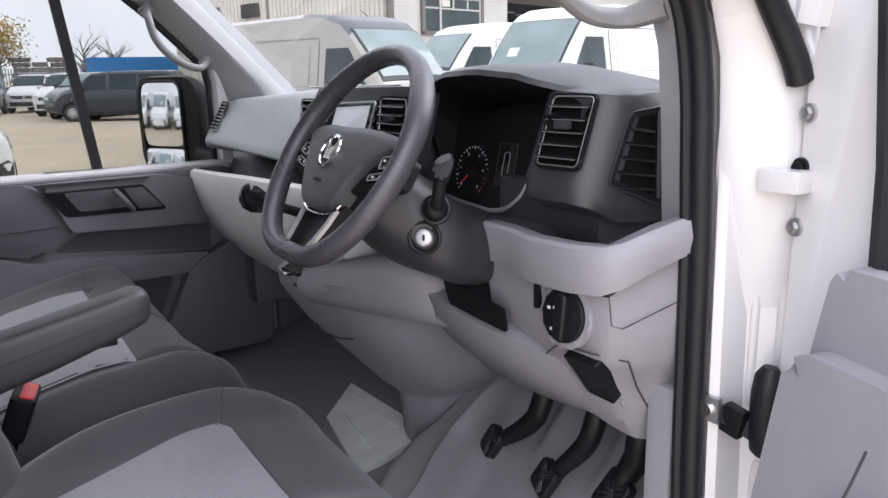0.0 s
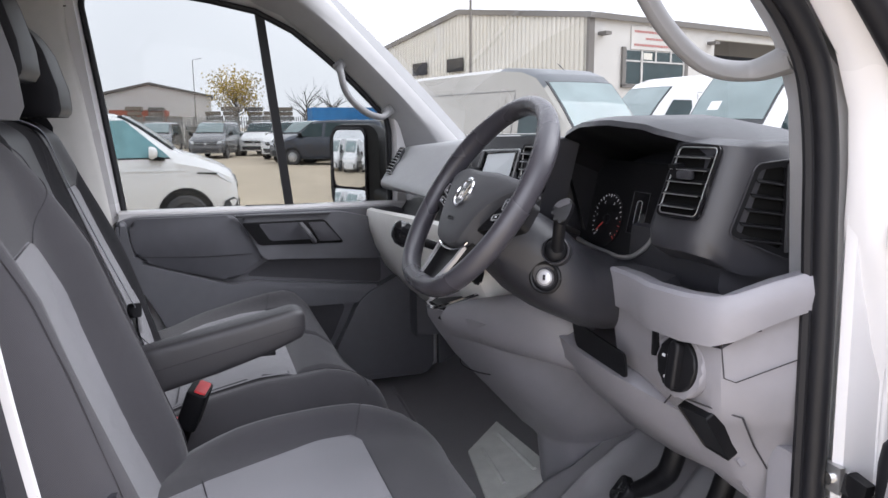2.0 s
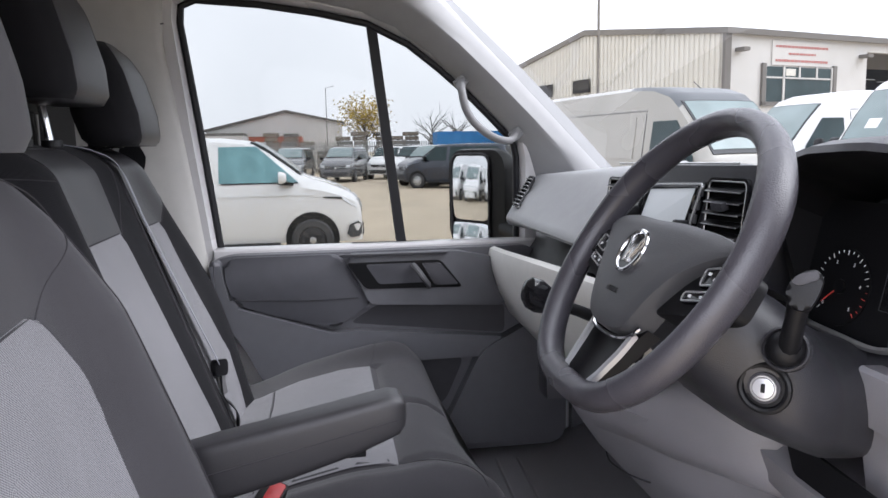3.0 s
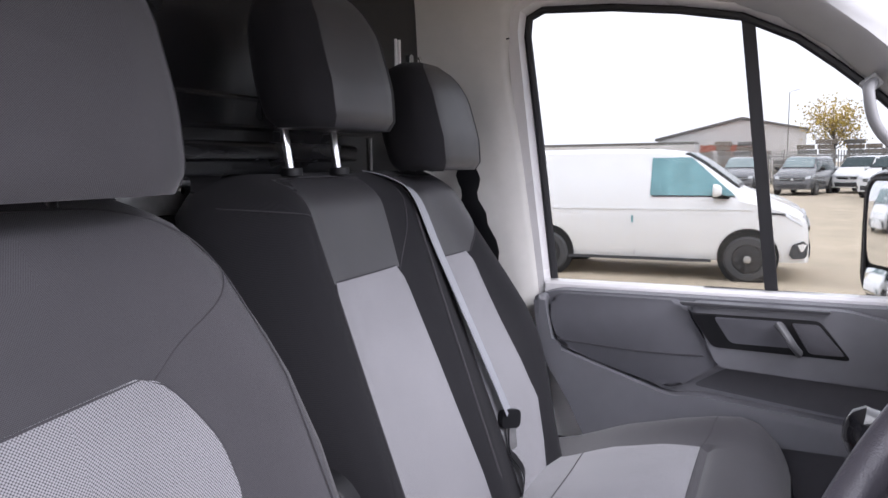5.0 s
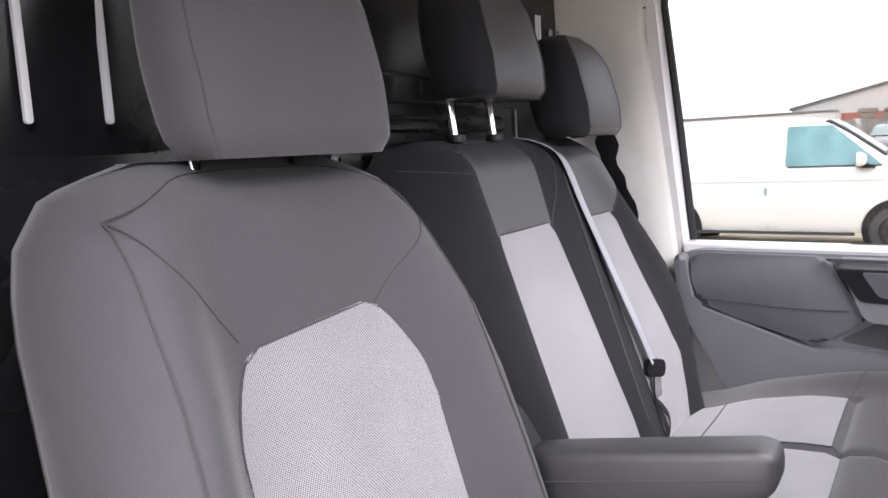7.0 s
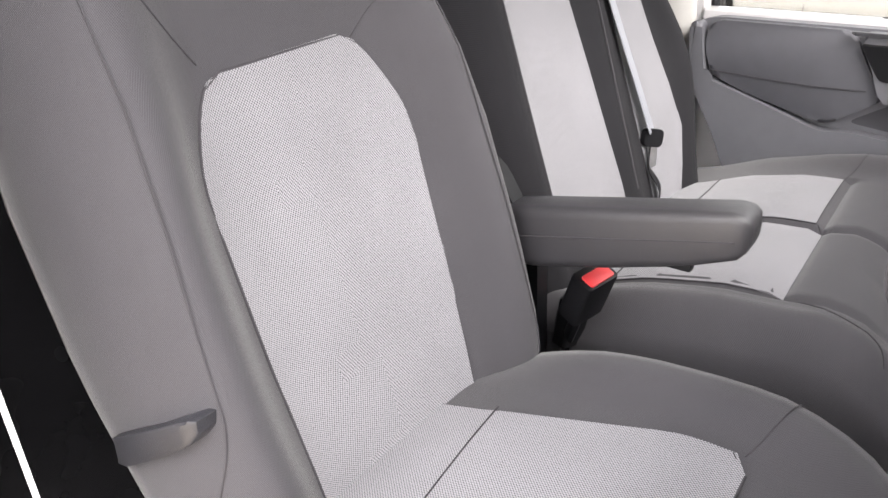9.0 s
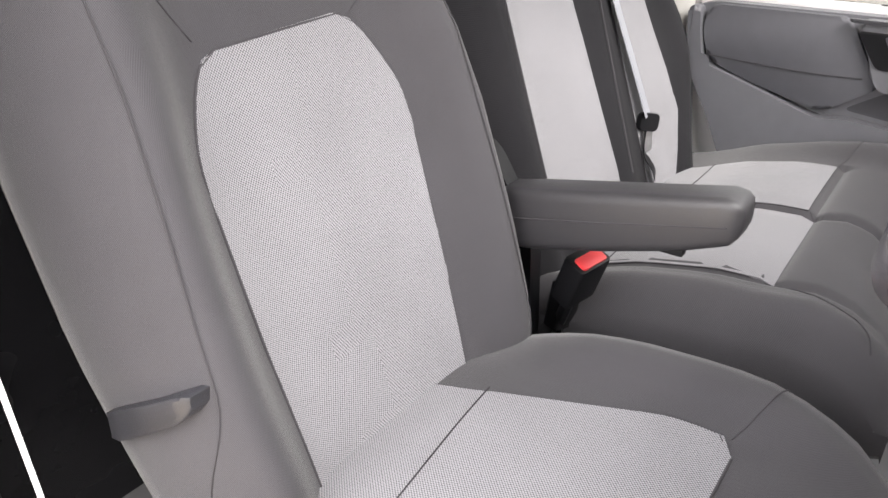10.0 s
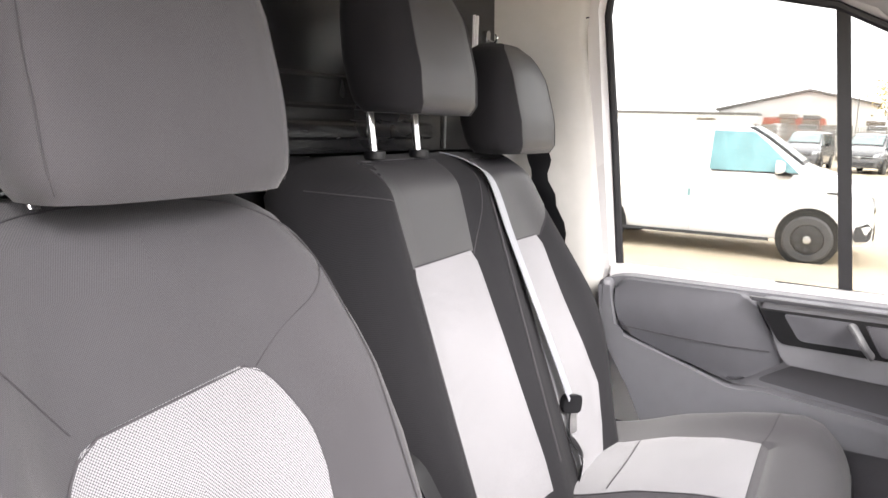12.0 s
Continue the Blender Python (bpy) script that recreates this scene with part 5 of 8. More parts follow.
# ---- dashboard ----
def dashboard():
    dash = thing("dashboard", "dark and grey moulded dashboard of a right-hand-drive van", "dashboard")
    # upper body
    bm = bmesh.new()
    rings = []
    for x, yf, zt in ((-0.895, 0.70, 1.600), (-0.89, 0.675, 1.640), (-0.84, 0.665, 1.652), (-0.4, 0.665, 1.676), (-0.07, 0.665, 1.690), (0.0, 0.60, 1.685), (0.25, 0.61, 1.690), (0.30, 0.73, 1.690), (0.59, 0.73, 1.690), (0.60, 0.66, 1.690), (0.66, 0.645, 1.692), (0.69, 0.66, 1.690), (0.705, 0.70, 1.680)):
        zb = 1.50
        rings.append([V(x, y, z) for y, z in ((1.05, 1.60), (0.90, zt - 0.01), (yf + 0.10, zt + 0.006), (yf + 0.03, zt + 0.002), (yf + 0.008, zt - 0.010), (yf, zt - 0.03), (yf - 0.012, 1.58), (yf + 0.01, 1.545), (yf + 0.10, zb), (1.05, zb))])
    loft(bm, rings)
    part("upper_dash", bm, DASH, dash)
    # glove box lid with its vent
    bm = bmesh.new()
    rings = []
    for xt, xb, o in ((-0.885, -0.712, 0.010), (-0.880, -0.700, 0.002), (-0.870, -0.685, 0.0), (-0.60, -0.45, 0.0), (-0.30, -0.22, 0.0), (-0.075, -0.070, 0.0), (-0.062, -0.060, 0.006)):
        zt = 1.648 + (xt + 0.87) * 0.058
        prof = [(0.0, 0.685, zt + 0.006), (0.0, 0.650, zt + 0.004), (0.03, 0.636, zt - 0.003), (0.10, 0.622, zt - 0.014), (0.55, 0.566, 1.604), (0.90, 0.522, 1.564), (0.97, 0.513, 1.555), (1.0, 0.511, 1.548), (1.0, 0.516, 1.541), (0.98, 0.545, 1.532), (0.80, 0.62, 1.515), (0.2, 0.685, 1.52)]
        rings.append([V(xt + (xb - xt) * k, y + o * 0.6, z - o) for k, y, z in prof])
    loft(bm, rings)
    part("glove_lid", bm, GLOVE, dash, "mid-grey glove box lid", angle=50)
    slant = Matrix(((1, -1.25, 0, 0), (0, 1, 0, 0), (0, 0, 1, 0), (0, 0, 0, 1)))
    vent(dash, "side_vent", face_at((-0.742, 0.5735, 1.6115), (0, -0.651, 0.759)) @ slant, 0.058, 0.112, 8, False, slat_mat=GLOVE)
    # lower left shell in pale plastic
    bm = bmesh.new()
    rings = []
    for x, y0, zt in ((-0.945, 0.53, 1.438), (-0.935, 0.508, 1.448), (-0.90, 0.495, 1.455), (-0.6, 0.480, 1.475), (-0.3, 0.475, 1.495), (0.0, 0.485, 1.508), (0.12, 0.50, 1.51)):
        rings.append([V(x, y, z) for y, z in ((0.66, zt - 0.035), (y0 + 0.045, zt - 0.035), (y0 + 0.030, zt - 0.006), (y0 + 0.016, zt), (y0 + 0.003, zt - 0.006), (y0, zt - 0.025), (y0 + 0.004, zt - 0.060), (y0 + 0.022, zt - 0.12), (y0 + 0.060, zt - 0.19), (y0 + 0.15, zt - 0.29), (y0 + 0.26, zt - 0.37), (0.95, 1.05), (0.95, 1.30))])
    loft(bm, rings)
    part("lower_shell", bm, CREAM, dash, "pale grey lower dashboard shell")
    bm = bmesh.new()
    loft(bm, [[V(x, y, z) for y, z in ((0.53, zt - 0.028), (0.60, zt - 0.03), (0.66, zt + 0.05), (0.68, zt + 0.05), (0.66, zt - 0.04), (0.53, zt - 0.04))] for x, zt in ((-0.93, 1.445), (-0.3, 1.495), (0.10, 1.505))])
    part("tray_liner", bm, BLACK, dash)
    # centre stack
    bm = bmesh.new()
    C = face_at((0.14, 0.560, 1.63), (0, -1, 0.10))
    plate(bm, round_poly([(-0.185, 0.065), (0.205, 0.072), (0.170, -0.075), (-0.235, -0.085)], 0.012), 0.05, C, 0.006, 3)
    stack = part("centre_panel", bm, DASH, dash)
    bm = bmesh.new()
    plate(bm, round_poly([(-0.105, 0.040), (0.092, 0.048), (0.050, -0.060), (-0.165, -0.062)], 0.006), 0.01, C @ pose(0, 0, 0.006), 0.002)
    radio = part("radio", bm, GLOSSBLACK, dash, "gloss black radio surround")
    bm = bmesh.new()
    plate(bm, round_poly([(-0.070, 0.030), (0.072, 0.038), (0.040, -0.030), (-0.108, -0.036)], 0.003), 0.004, C @ pose(0, 0, 0.0085), 0.0008)
    part("screen", bm, SCREENMAT, radio, "pale touch screen")
    bm = bmesh.new()
    edge = round_poly([(-0.098, 0.036), (0.088, 0.044), (0.048, -0.055), (-0.155, -0.057)], 0.006)
    tube(bm, [C @ V(x, y, 0.0085) for x, y in edge + edge[:1]], 0.0022, 6)
    part("silver_surround", bm, SILVERKEY, radio, "silver radio surround")
    bm = bmesh.new()
    edge = round_poly([(-0.073, 0.033), (0.075, 0.041), (0.043, -0.033), (-0.111, -0.039)], 0.003)
    tube(bm, [C @ V(x, y, 0.0088) for x, y in edge + edge[:1]], 0.0022, 6)
    part("screen_bezel", bm, GLOSSBLACK, radio, "black screen bezel")
    for x, y in ((-0.118, -0.010), (0.058, -0.018)):
        bm = bmesh.new()
        disc(bm, 0.011, 0.022, C @ pose(x, y, 0.028), 18, 0.002)
        part("knob", bm, BLACK, radio)
    for k in range(4):
        bm = bmesh.new()
        plate(bm, round_rect(0.020, 0.013, 0.002), 0.003, C @ pose(0.078 - 0.005 * k, 0.034 - 0.019 * k, 0.009), 0.0008)
        part("key", bm, HUBMAT, radio)
    vent(dash, "centre_vent", face_at((0.292, 0.555, 1.643), (0.1, -1, 0.12)), 0.085, 0.085, 5, True)
    vent(dash, "centre_vent", face_at((-0.075, 0.562, 1.632), (0.1, -1, 0.12)), 0.075, 0.085, 5, True)
    bm = bmesh.new()
    tube(bm, [(-0.045, 0.551, 1.698), (0.12, 0.549, 1.701), (0.32, 0.553, 1.704)], 0.0016, 6)
    part("bright_line", bm, STEEL, stack)
    # heater panel below
    bm = bmesh.new()
    H = face_at((0.10, 0.515, 1.515), (0, -1, 0.35))
    plate(bm, round_rect(0.25, 0.095, 0.01), 0.04, H, 0.004)
    heater = part("heater_panel", bm, BLACK, dash)
    for k in range(3):
        for j in range(2):
            bm = bmesh.new()
            plate(bm, round_rect(0.034, 0.016, 0.002), 0.003, H @ pose(0.02 + 0.042 * k - 0.06, 0.026 - 0.020 * j, 0.003), 0.0008)
            part("key", bm, SILVERKEY, heater, "silver edged key")
    for k in range(3):
        bm = bmesh.new()
        disc(bm, 0.014, 0.012, H @ pose(-0.08 + 0.06 * k, -0.024, 0.012), 20, 0.002)
        part("knob", bm, BLACK, heater)
    # instrument hood and binnacle
    bm = bmesh.new()
    rings = []
    for k in lin(0, 1, 17):
        x = 0.300 + 0.345 * k
        zt = table(k, [(0, 1.655), (0.04, 1.690), (0.12, 1.712), (0.3, 1.727), (0.55, 1.731), (0.75, 1.724), (0.88, 1.710), (0.95, 1.700), (1.0, 1.692)])
        yf = table(k, [(0, 0.60), (0.15, 0.585), (0.5, 0.575), (0.80, 0.605), (0.92, 0.640), (1, 0.70)])
        rings.append([V(x, y, z) for y, z in ((0.90, zt - 0.02), (0.75, zt + 0.004), (yf + 0.03, zt + 0.002), (yf + 0.004, zt - 0.004), (yf, zt - 0.012), (yf + 0.01, zt - 0.018), (0.70, zt - 0.055), (0.90, zt - 0.06))])
    loft(bm, rings)
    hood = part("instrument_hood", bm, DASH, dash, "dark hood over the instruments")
    # underside faces black: the shade under the hood put into the colour
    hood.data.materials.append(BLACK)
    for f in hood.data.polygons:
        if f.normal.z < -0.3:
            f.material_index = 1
    # cheeks black as well, for the shade inside the hood
    for x0, xx in ((0.300, 0.312), (0.615, 0.63)):
        bm = bmesh.new()
        loft(bm, [[V(x, y, z) for y, z in ((0.605, 1.665), (0.90, 1.69), (0.90, 1.48), (0.66, 1.50))] for x in (x0, xx)])
        part("hood_cheek", bm, BLACK, dash)
    instruments(dash)
    # right-hand vent pods
    bm = bmesh.new()
    rings = []
    for x, yf, zt, zb in ((0.566, 0.69, 1.675, 1.575), (0.570, 0.655, 1.694, 1.555), (0.580, 0.632, 1.701, 1.545), (0.598, 0.622, 1.702, 1.543), (0.670, 0.622, 1.699, 1.545), (0.686, 0.627, 1.698, 1.543), (0.698, 0.637, 1.697, 1.54), (0.706, 0.650, 1.695, 1.535), (0.710, 0.668, 1.692, 1.53)):
        rings.append([V(x, y, z) for y, z in ((0.92, zt - 0.02), (yf + 0.05, zt), (yf + 0.012, zt - 0.006), (yf + 0.010, zt - 0.02), (yf - 0.028, zb + 0.03), (yf - 0.026, zb + 0.006), (yf + 0.0, zb - 0.01), (0.92, zb - 0.03))])
    loft(bm, rings)
    part("vent_pod", bm, DASH, dash)
    vent(dash, "driver_vent", face_at((0.650, 0.622, 1.640), (0.12, -1, 0.40)) @ pose(0, 0, 0.006), 0.080, 0.106, 5, True)
    end_vent(dash)
    # storage tray with its thick grey rim
    bm = bmesh.new()
    rim = [(0.470, 0.615, 1.490, 0.058), (0.480, 0.602, 1.496, 0.060), (0.54, 0.598, 1.497, 0.062), (0.575, 0.590, 1.498, 0.064), (0.62, 0.578, 1.499, 0.066), (0.70, 0.575, 1.503, 0.066), (0.755, 0.580, 1.508, 0.064), (0.775, 0.598, 1.514, 0.060), (0.792, 0.64, 1.530, 0.054), (0.806, 0.675, 1.541, 0.050), (0.811, 0.69, 1.543, 0.048), (0.809, 0.702, 1.543, 0.046), (0.796, 0.708, 1.543, 0.044)]
    rings = []
    for i, (x, y, z, h) in enumerate(rim):
        a, b = rim[max(i - 1, 0)], rim[min(i + 1, len(rim) - 1)]
        d = V(b[0] - a[0], b[1] - a[1], 0).normalized()
        n = V(d.y, -d.x, 0)
        p = V(x, y, z)
        rings.append([p - n * 0.028 + V(0, 0, -0.004), p - n * 0.022, p - n * 0.002, p + n * 0.003 + V(0, 0, -0.005), p + n * 0.006 + V(0, 0, -h * 0.5), p + V(0, 0, -h), p - n * 0.03 + V(0, 0, -h - 0.002), p - n * 0.02 + V(0, 0, -0.03)])
    loft(bm, rings)
    part("tray_rim", bm, GREY, dash, "grey moulded tray rim")
    bm = bmesh.new()
    outl = [(x, y + 0.012) for x, y, z, h in rim[:8]] + [(0.77, 0.76), (0.48, 0.76)]
    plate(bm, outl, 0.012, pose(0, 0, 1.475))
    tray = part("tray", bm, DASH, dash)
    bm = bmesh.new()
    disc(bm, 0.022, 0.008, face_at((0.595, 0.648, 1.484), (0, -0.35, 1)), 24, 0.003)
    part("round_cap", bm, DASH, tray)
    bm = bmesh.new()
    loft(bm, [[V(x, y, z) for y, z in ((0.655, 1.475), (0.640, 1.50), (0.645, 1.56), (0.70, 1.58), (0.76, 1.50), (0.76, 1.475))] for x in (0.47, 0.60, 0.69)])
    part("tray_back", bm, DASH, dash)
    # lower knee panel
    bm = bmesh.new()
    rows = [(0.462, 0.640), (0.475, 0.612), (0.55, 0.604), (0.60, 0.596), (0.66, 0.594), (0.735, 0.594), (0.752, 0.600), (0.80, 0.69), (0.802, 0.70), (0.79, 0.80), (0.462, 0.80)]
    low = [(0.505, 0.70), (0.515, 0.672), (0.56, 0.668), (0.60, 0.664), (0.66, 0.664), (0.705, 0.668), (0.718, 0.674), (0.74, 0.712), (0.742, 0.72), (0.735, 0.80), (0.505, 0.80)]
    bot = [(0.52, 0.76), (0.53, 0.735), (0.57, 0.722), (0.61, 0.716), (0.66, 0.708), (0.70, 0.706), (0.712, 0.708), (0.735, 0.73), (0.735, 0.74), (0.73, 0.82), (0.52, 0.82)]
    rings = [[V(a[0], a[1], 1.438 + 0.070 * max(0.0, min(1.0, (a[1] - 0.60) / 0.09)) * (a[0] > 0.74)) for a in rows]]
    for z, k in ((1.40, 0.03), (1.345, 0.14), (1.325, 0.38), (1.27, 0.75), (1.235, 1.0)):
        rings.append([V(a[0] + (b[0] - a[0]) * k, a[1] + (b[1] - a[1]) * k, z) for a, b in zip(rows, low)])
    rings.append([V(x, y, 1.19 + 0.0 * x) for x, y in bot])
    loft(bm, rings)
    knee = part("knee_panel", bm, GREY, dash, "grey moulded knee panel")
    # rotary light switch
    L = face_at((0.683, 0.592, 1.398), (0.05, -1, 0.12))
    bm = bmesh.new()
    disc(bm, 0.047, 0.012, L @ pose(0, 0, 0.004), 36, 0.004)
    part("switch_bezel", bm, GREY, knee)
    bm = bmesh.new()
    disc(bm, 0.038, 0.012, L @ pose(0, 0, 0.010), 36, 0.003)
    sw = part("light_switch", bm, BLACK, knee, "black rotary light switch")
    bm = bmesh.new()
    plate(bm, round_rect(0.020, 0.066, 0.008), 0.014, L @ pose(0.004, 0, 0.022), 0.005, 3)
    part("switch_grip", bm, BLACK, sw)
    for x, y in ((-0.024, 0.006), (-0.013, 0.008), (0.004, 0.030), (-0.015, -0.022)):
        bm = bmesh.new()
        plate(bm, round_rect(0.006, 0.004, 0.001), 0.001, L @ pose(x, y, 0.0115))
        part("symbol", bm, INK, sw)
    bm = bmesh.new()
    plate(bm, round_poly([(-0.008, 0.022), (0.006, 0.022), (0.009, -0.020), (-0.002, -0.022)], 0.002), 0.006, face_at((0.618, 0.592, 1.413), (-0.05, -1, 0.1)), 0.001)
    part("dimmer_slot", bm, BLACK, knee)
    quad = [V(0.671, 0.607, 1.341), V(0.737, 0.609, 1.346), V(0.731, 0.660, 1.276), V(0.677, 0.648, 1.275)]
    mid_ = sum(quad, V(0, 0, 0)) / 4
    flat_ = round_poly([(p.x, p.z) for p in quad], 0.005)
    skin = lambda x, z: V(x, table(z, [(1.275, 0.652), (1.342, 0.606)]), z)
    bm = bmesh.new()
    loft(bm, [[skin(x, z) + V(0, d, d * 0.6) for x, z in flat_] for d in (0.012, -0.010)] + [[mid_ + (skin(x, z) - mid_) * 0.95 + V(0, -0.008, -0.005) for x, z in flat_]])
    part("coin_pocket", bm, BLACK, knee)
    bm = bmesh.new()
    loft(bm, [[V(x, y, z) for y, z in ((0.662, 1.276), (0.654, 1.270), (0.662, 1.258), (0.675, 1.262))] for x in (0.682, 0.690, 0.722, 0.730)])
    part("pocket_lip", bm, GREY, knee)
    # step between the upper panel and the flap below it
    bm = bmesh.new()
    tube(bm, [V(*p) + V(0.0005, -0.004, -0.002) for p in ((0.500, 0.656, 1.277), (0.556, 0.646, 1.286), (0.575, 0.640, 1.293), (0.592, 0.634, 1.302), (0.652, 0.605, 1.344), (0.671, 0.604, 1.349), (0.727, 0.603, 1.356), (0.757, 0.630, 1.349), (0.760, 0.636, 1.347), (0.747, 0.669, 1.298), (0.742, 0.698, 1.259))], 0.0013, 6)
    part("joint_line", bm, SEAM, knee)
    # joint of the end panel
    bm = bmesh.new()
    tube(bm, [(0.752, 0.599, 1.449), (0.755, 0.604, 1.40), (0.762, 0.617, 1.395), (0.806, 0.695, 1.438)], 0.0008, 5)
    part("joint_line", bm, SEAM, knee)
    # opening beside the column: a flat plate, its inner shade painted black
    bm = bmesh.new()
    plate(bm, round_poly([(0.38, 1.385), (0.548, 1.372), (0.556, 1.335), (0.400, 1.342)], 0.008), 0.004, face_at((0, 0.588, 0), (0, -1, 0)))
    part("under_column_shade", bm, BLACK, dash)
    # lower grey panel beneath the column
    bm = bmesh.new()
    rings = []
    for x, y0, z0, y1, z1 in ((0.10, 0.62, 1.37, 0.90, 1.045), (0.22, 0.60, 1.36, 0.87, 1.07), (0.34, 0.593, 1.345, 0.84, 1.095), (0.42, 0.593, 1.338, 0.815, 1.115), (0.50, 0.597, 1.332, 0.79, 1.14), (0.58, 0.61, 1.325, 0.765, 1.165), (0.66, 0.64, 1.31, 0.74, 1.185), (0.715, 0.66, 1.30, 0.72, 1.20)):
        rings.append([V(x, y, z) for y, z in ((0.95, z0), (y0 + 0.02, z0 + 0.004), (y0, z0 - 0.008), (y0 + 0.012, z0 - 0.05), ((y0 + y1) / 2 - 0.01, (z0 + z1) / 2 - 0.03), (y1 - 0.03, z1 + 0.01), (y1, z1), (0.97, z1 + 0.02))])
    loft(bm, rings)
    part("lower_panel", bm, GREY, dash, "grey lower panel under the steering column", angle=60)
    # floor console, rounded, from the snout down to the floor
    bm = bmesh.new()
    rings = []
    for z, yr, xl, xr, rr in ((0.87, 0.715, -0.03, 0.10, 0.02), (0.92, 0.710, -0.03, 0.095, 0.02), (1.00, 0.702, -0.035, 0.088, 0.025), (1.016, 0.690, -0.045, 0.105, 0.05), (1.04, 0.662, -0.05, 0.128, 0.07), (1.105, 0.604, -0.06, 0.165, 0.08), (1.217, 0.503, -0.07, 0.190, 0.09), (1.27, 0.466, -0.07, 0.205, 0.09), (1.305, 0.444, -0.07, 0.215, 0.085), (1.332, 0.440, -0.065, 0.225, 0.08)):
        outl = round_poly([(xl, 0.98), (xl, yr + 0.02), (xl + 0.06, yr), (xr, yr + 0.05 + 0.25 * (xr - 0.1)), (xr + 0.02, 0.98)], rr, 5)
        rings.append([V(x, y, z) for x, y in outl])
    loft(bm, rings)
    cons = part("floor_console", bm, GREY, dash, "grey moulded centre console running to the floor", angle=60)
    bm = bmesh.new()
    tube(bm, curve_pts([(-0.05, 0.535, 1.188), (0.0, 0.522, 1.190), (0.06, 0.530, 1.193), (0.11, 0.545, 1.20)], 5), 0.0015, 5)
    part("joint_line", bm, SEAM, cons)
    bm = bmesh.new()
    plate(bm, round_poly([(-0.03, 0.452), (0.05, 0.458), (0.07, 0.56), (-0.03, 0.56)], 0.02), 0.03, pose(0, 0, 1.340), 0.006)
    part("cup_tray", bm, BLACK, cons)
    bm = bmesh.new()
    tube(bm, curve_pts([(-0.02, 0.55, 1.362), (-0.03, 0.49, 1.350), (-0.015, 0.450, 1.338), (0.03, 0.441, 1.338), (0.06, 0.455, 1.345), (0.075, 0.50, 1.360), (0.08, 0.55, 1.375)], 6), 0.004, 6)
    part("bright_lip", bm, CHROME, cons, "bright chrome lip")
    bm = bmesh.new()
    rings = []
    for x, y0, zt in ((0.058, 0.452, 1.342), (0.075, 0.460, 1.352), (0.13, 0.488, 1.368), (0.20, 0.515, 1.388), (0.27, 0.555, 1.392), (0.34, 0.605, 1.375)):
        rings.append([V(x, y, z) for y, z in ((0.66, zt), (y0 + 0.05, zt + 0.006), (y0 + 0.015, zt), (y0, zt - 0.018), (y0 + 0.004, 1.31), (y0 + 0.02, 1.28), (0.66, 1.26))])
    loft(bm, rings)
    part("console_shoulder", bm, GREY, cons, angle=60)
    # left-hand foot well box
    bm = bmesh.new()
    span_box(bm, (-0.82, 0.62, 1.05), (-0.70, 0.75, 1.30), 0.02)
    part("foot_well_box", bm, DOORGREY, dash)
    return dash


def vent(dash, name, m, w, h, slats, handle, roll=0, slat_mat=None):
    """An air vent: frame, dark throat, slats and a thumb wheel."""
    bm = bmesh.new()
    outer, inner = round_rect(w, h, 0.010), round_rect(w - 0.010, h - 0.010, 0.007)
    a = [bm.verts.new(m @ V(x, y, 0.0)) for x, y in outer]
    b = [bm.verts.new(m @ V(x, y, 0.005)) for x, y in [(p * 0.985, q * 0.985) for p, q in outer]]
    c = [bm.verts.new(m @ V(x, y, 0.005)) for x, y in inner]
    d = [bm.verts.new(m @ V(x, y, -0.004)) for x, y in inner]
    for r, s in ((a, b), (b, c), (c, d)):
        for i in range(len(r)):
            j = (i + 1) % len(r)
            bm.faces.new((r[i], r[j], s[j], s[i]))
    v = part(name, bm, GLOSSBLACK, dash, "black framed air vent")
    bm = bmesh.new()
    tube(bm, [m @ V(x, y, 0.0045) for x, y in inner + inner[:1]], 0.0011, 6)
    part("bright_frame", bm, STEEL if handle else SLATE, v)
    bm = bmesh.new()
    plate(bm, inner, 0.004, m @ pose(0, 0, 0.0005))
    part("throat", bm, THROAT, v)
    for k in range(slats):
        y = -h / 2 + (k + 1) * h / (slats + 1)
        bm = bmesh.new()
        box(bm, (w - 0.012, 0.0020, 0.018), m @ pose(0, y, 0.003, 28, 0, roll), 0.0006, 1)
        slat = part("slat", bm, slat_mat or BLACK, v)
        if handle:
            bm = bmesh.new()
            box(bm, (w - 0.013, 0.0012, 0.0012), m @ pose(0, y, 0.003, 28, 0, 0) @ pose(0, 0, 0.0092), 0)
            part("slat_edge", bm, STEEL, slat)
    if handle:
        bm = bmesh.new()
        box(bm, (0.024, 0.012, 0.012), m @ pose(0, 0.006, 0.012, 20, 0, 0), 0.004)
        part("thumb_tab", bm, DASH, v)


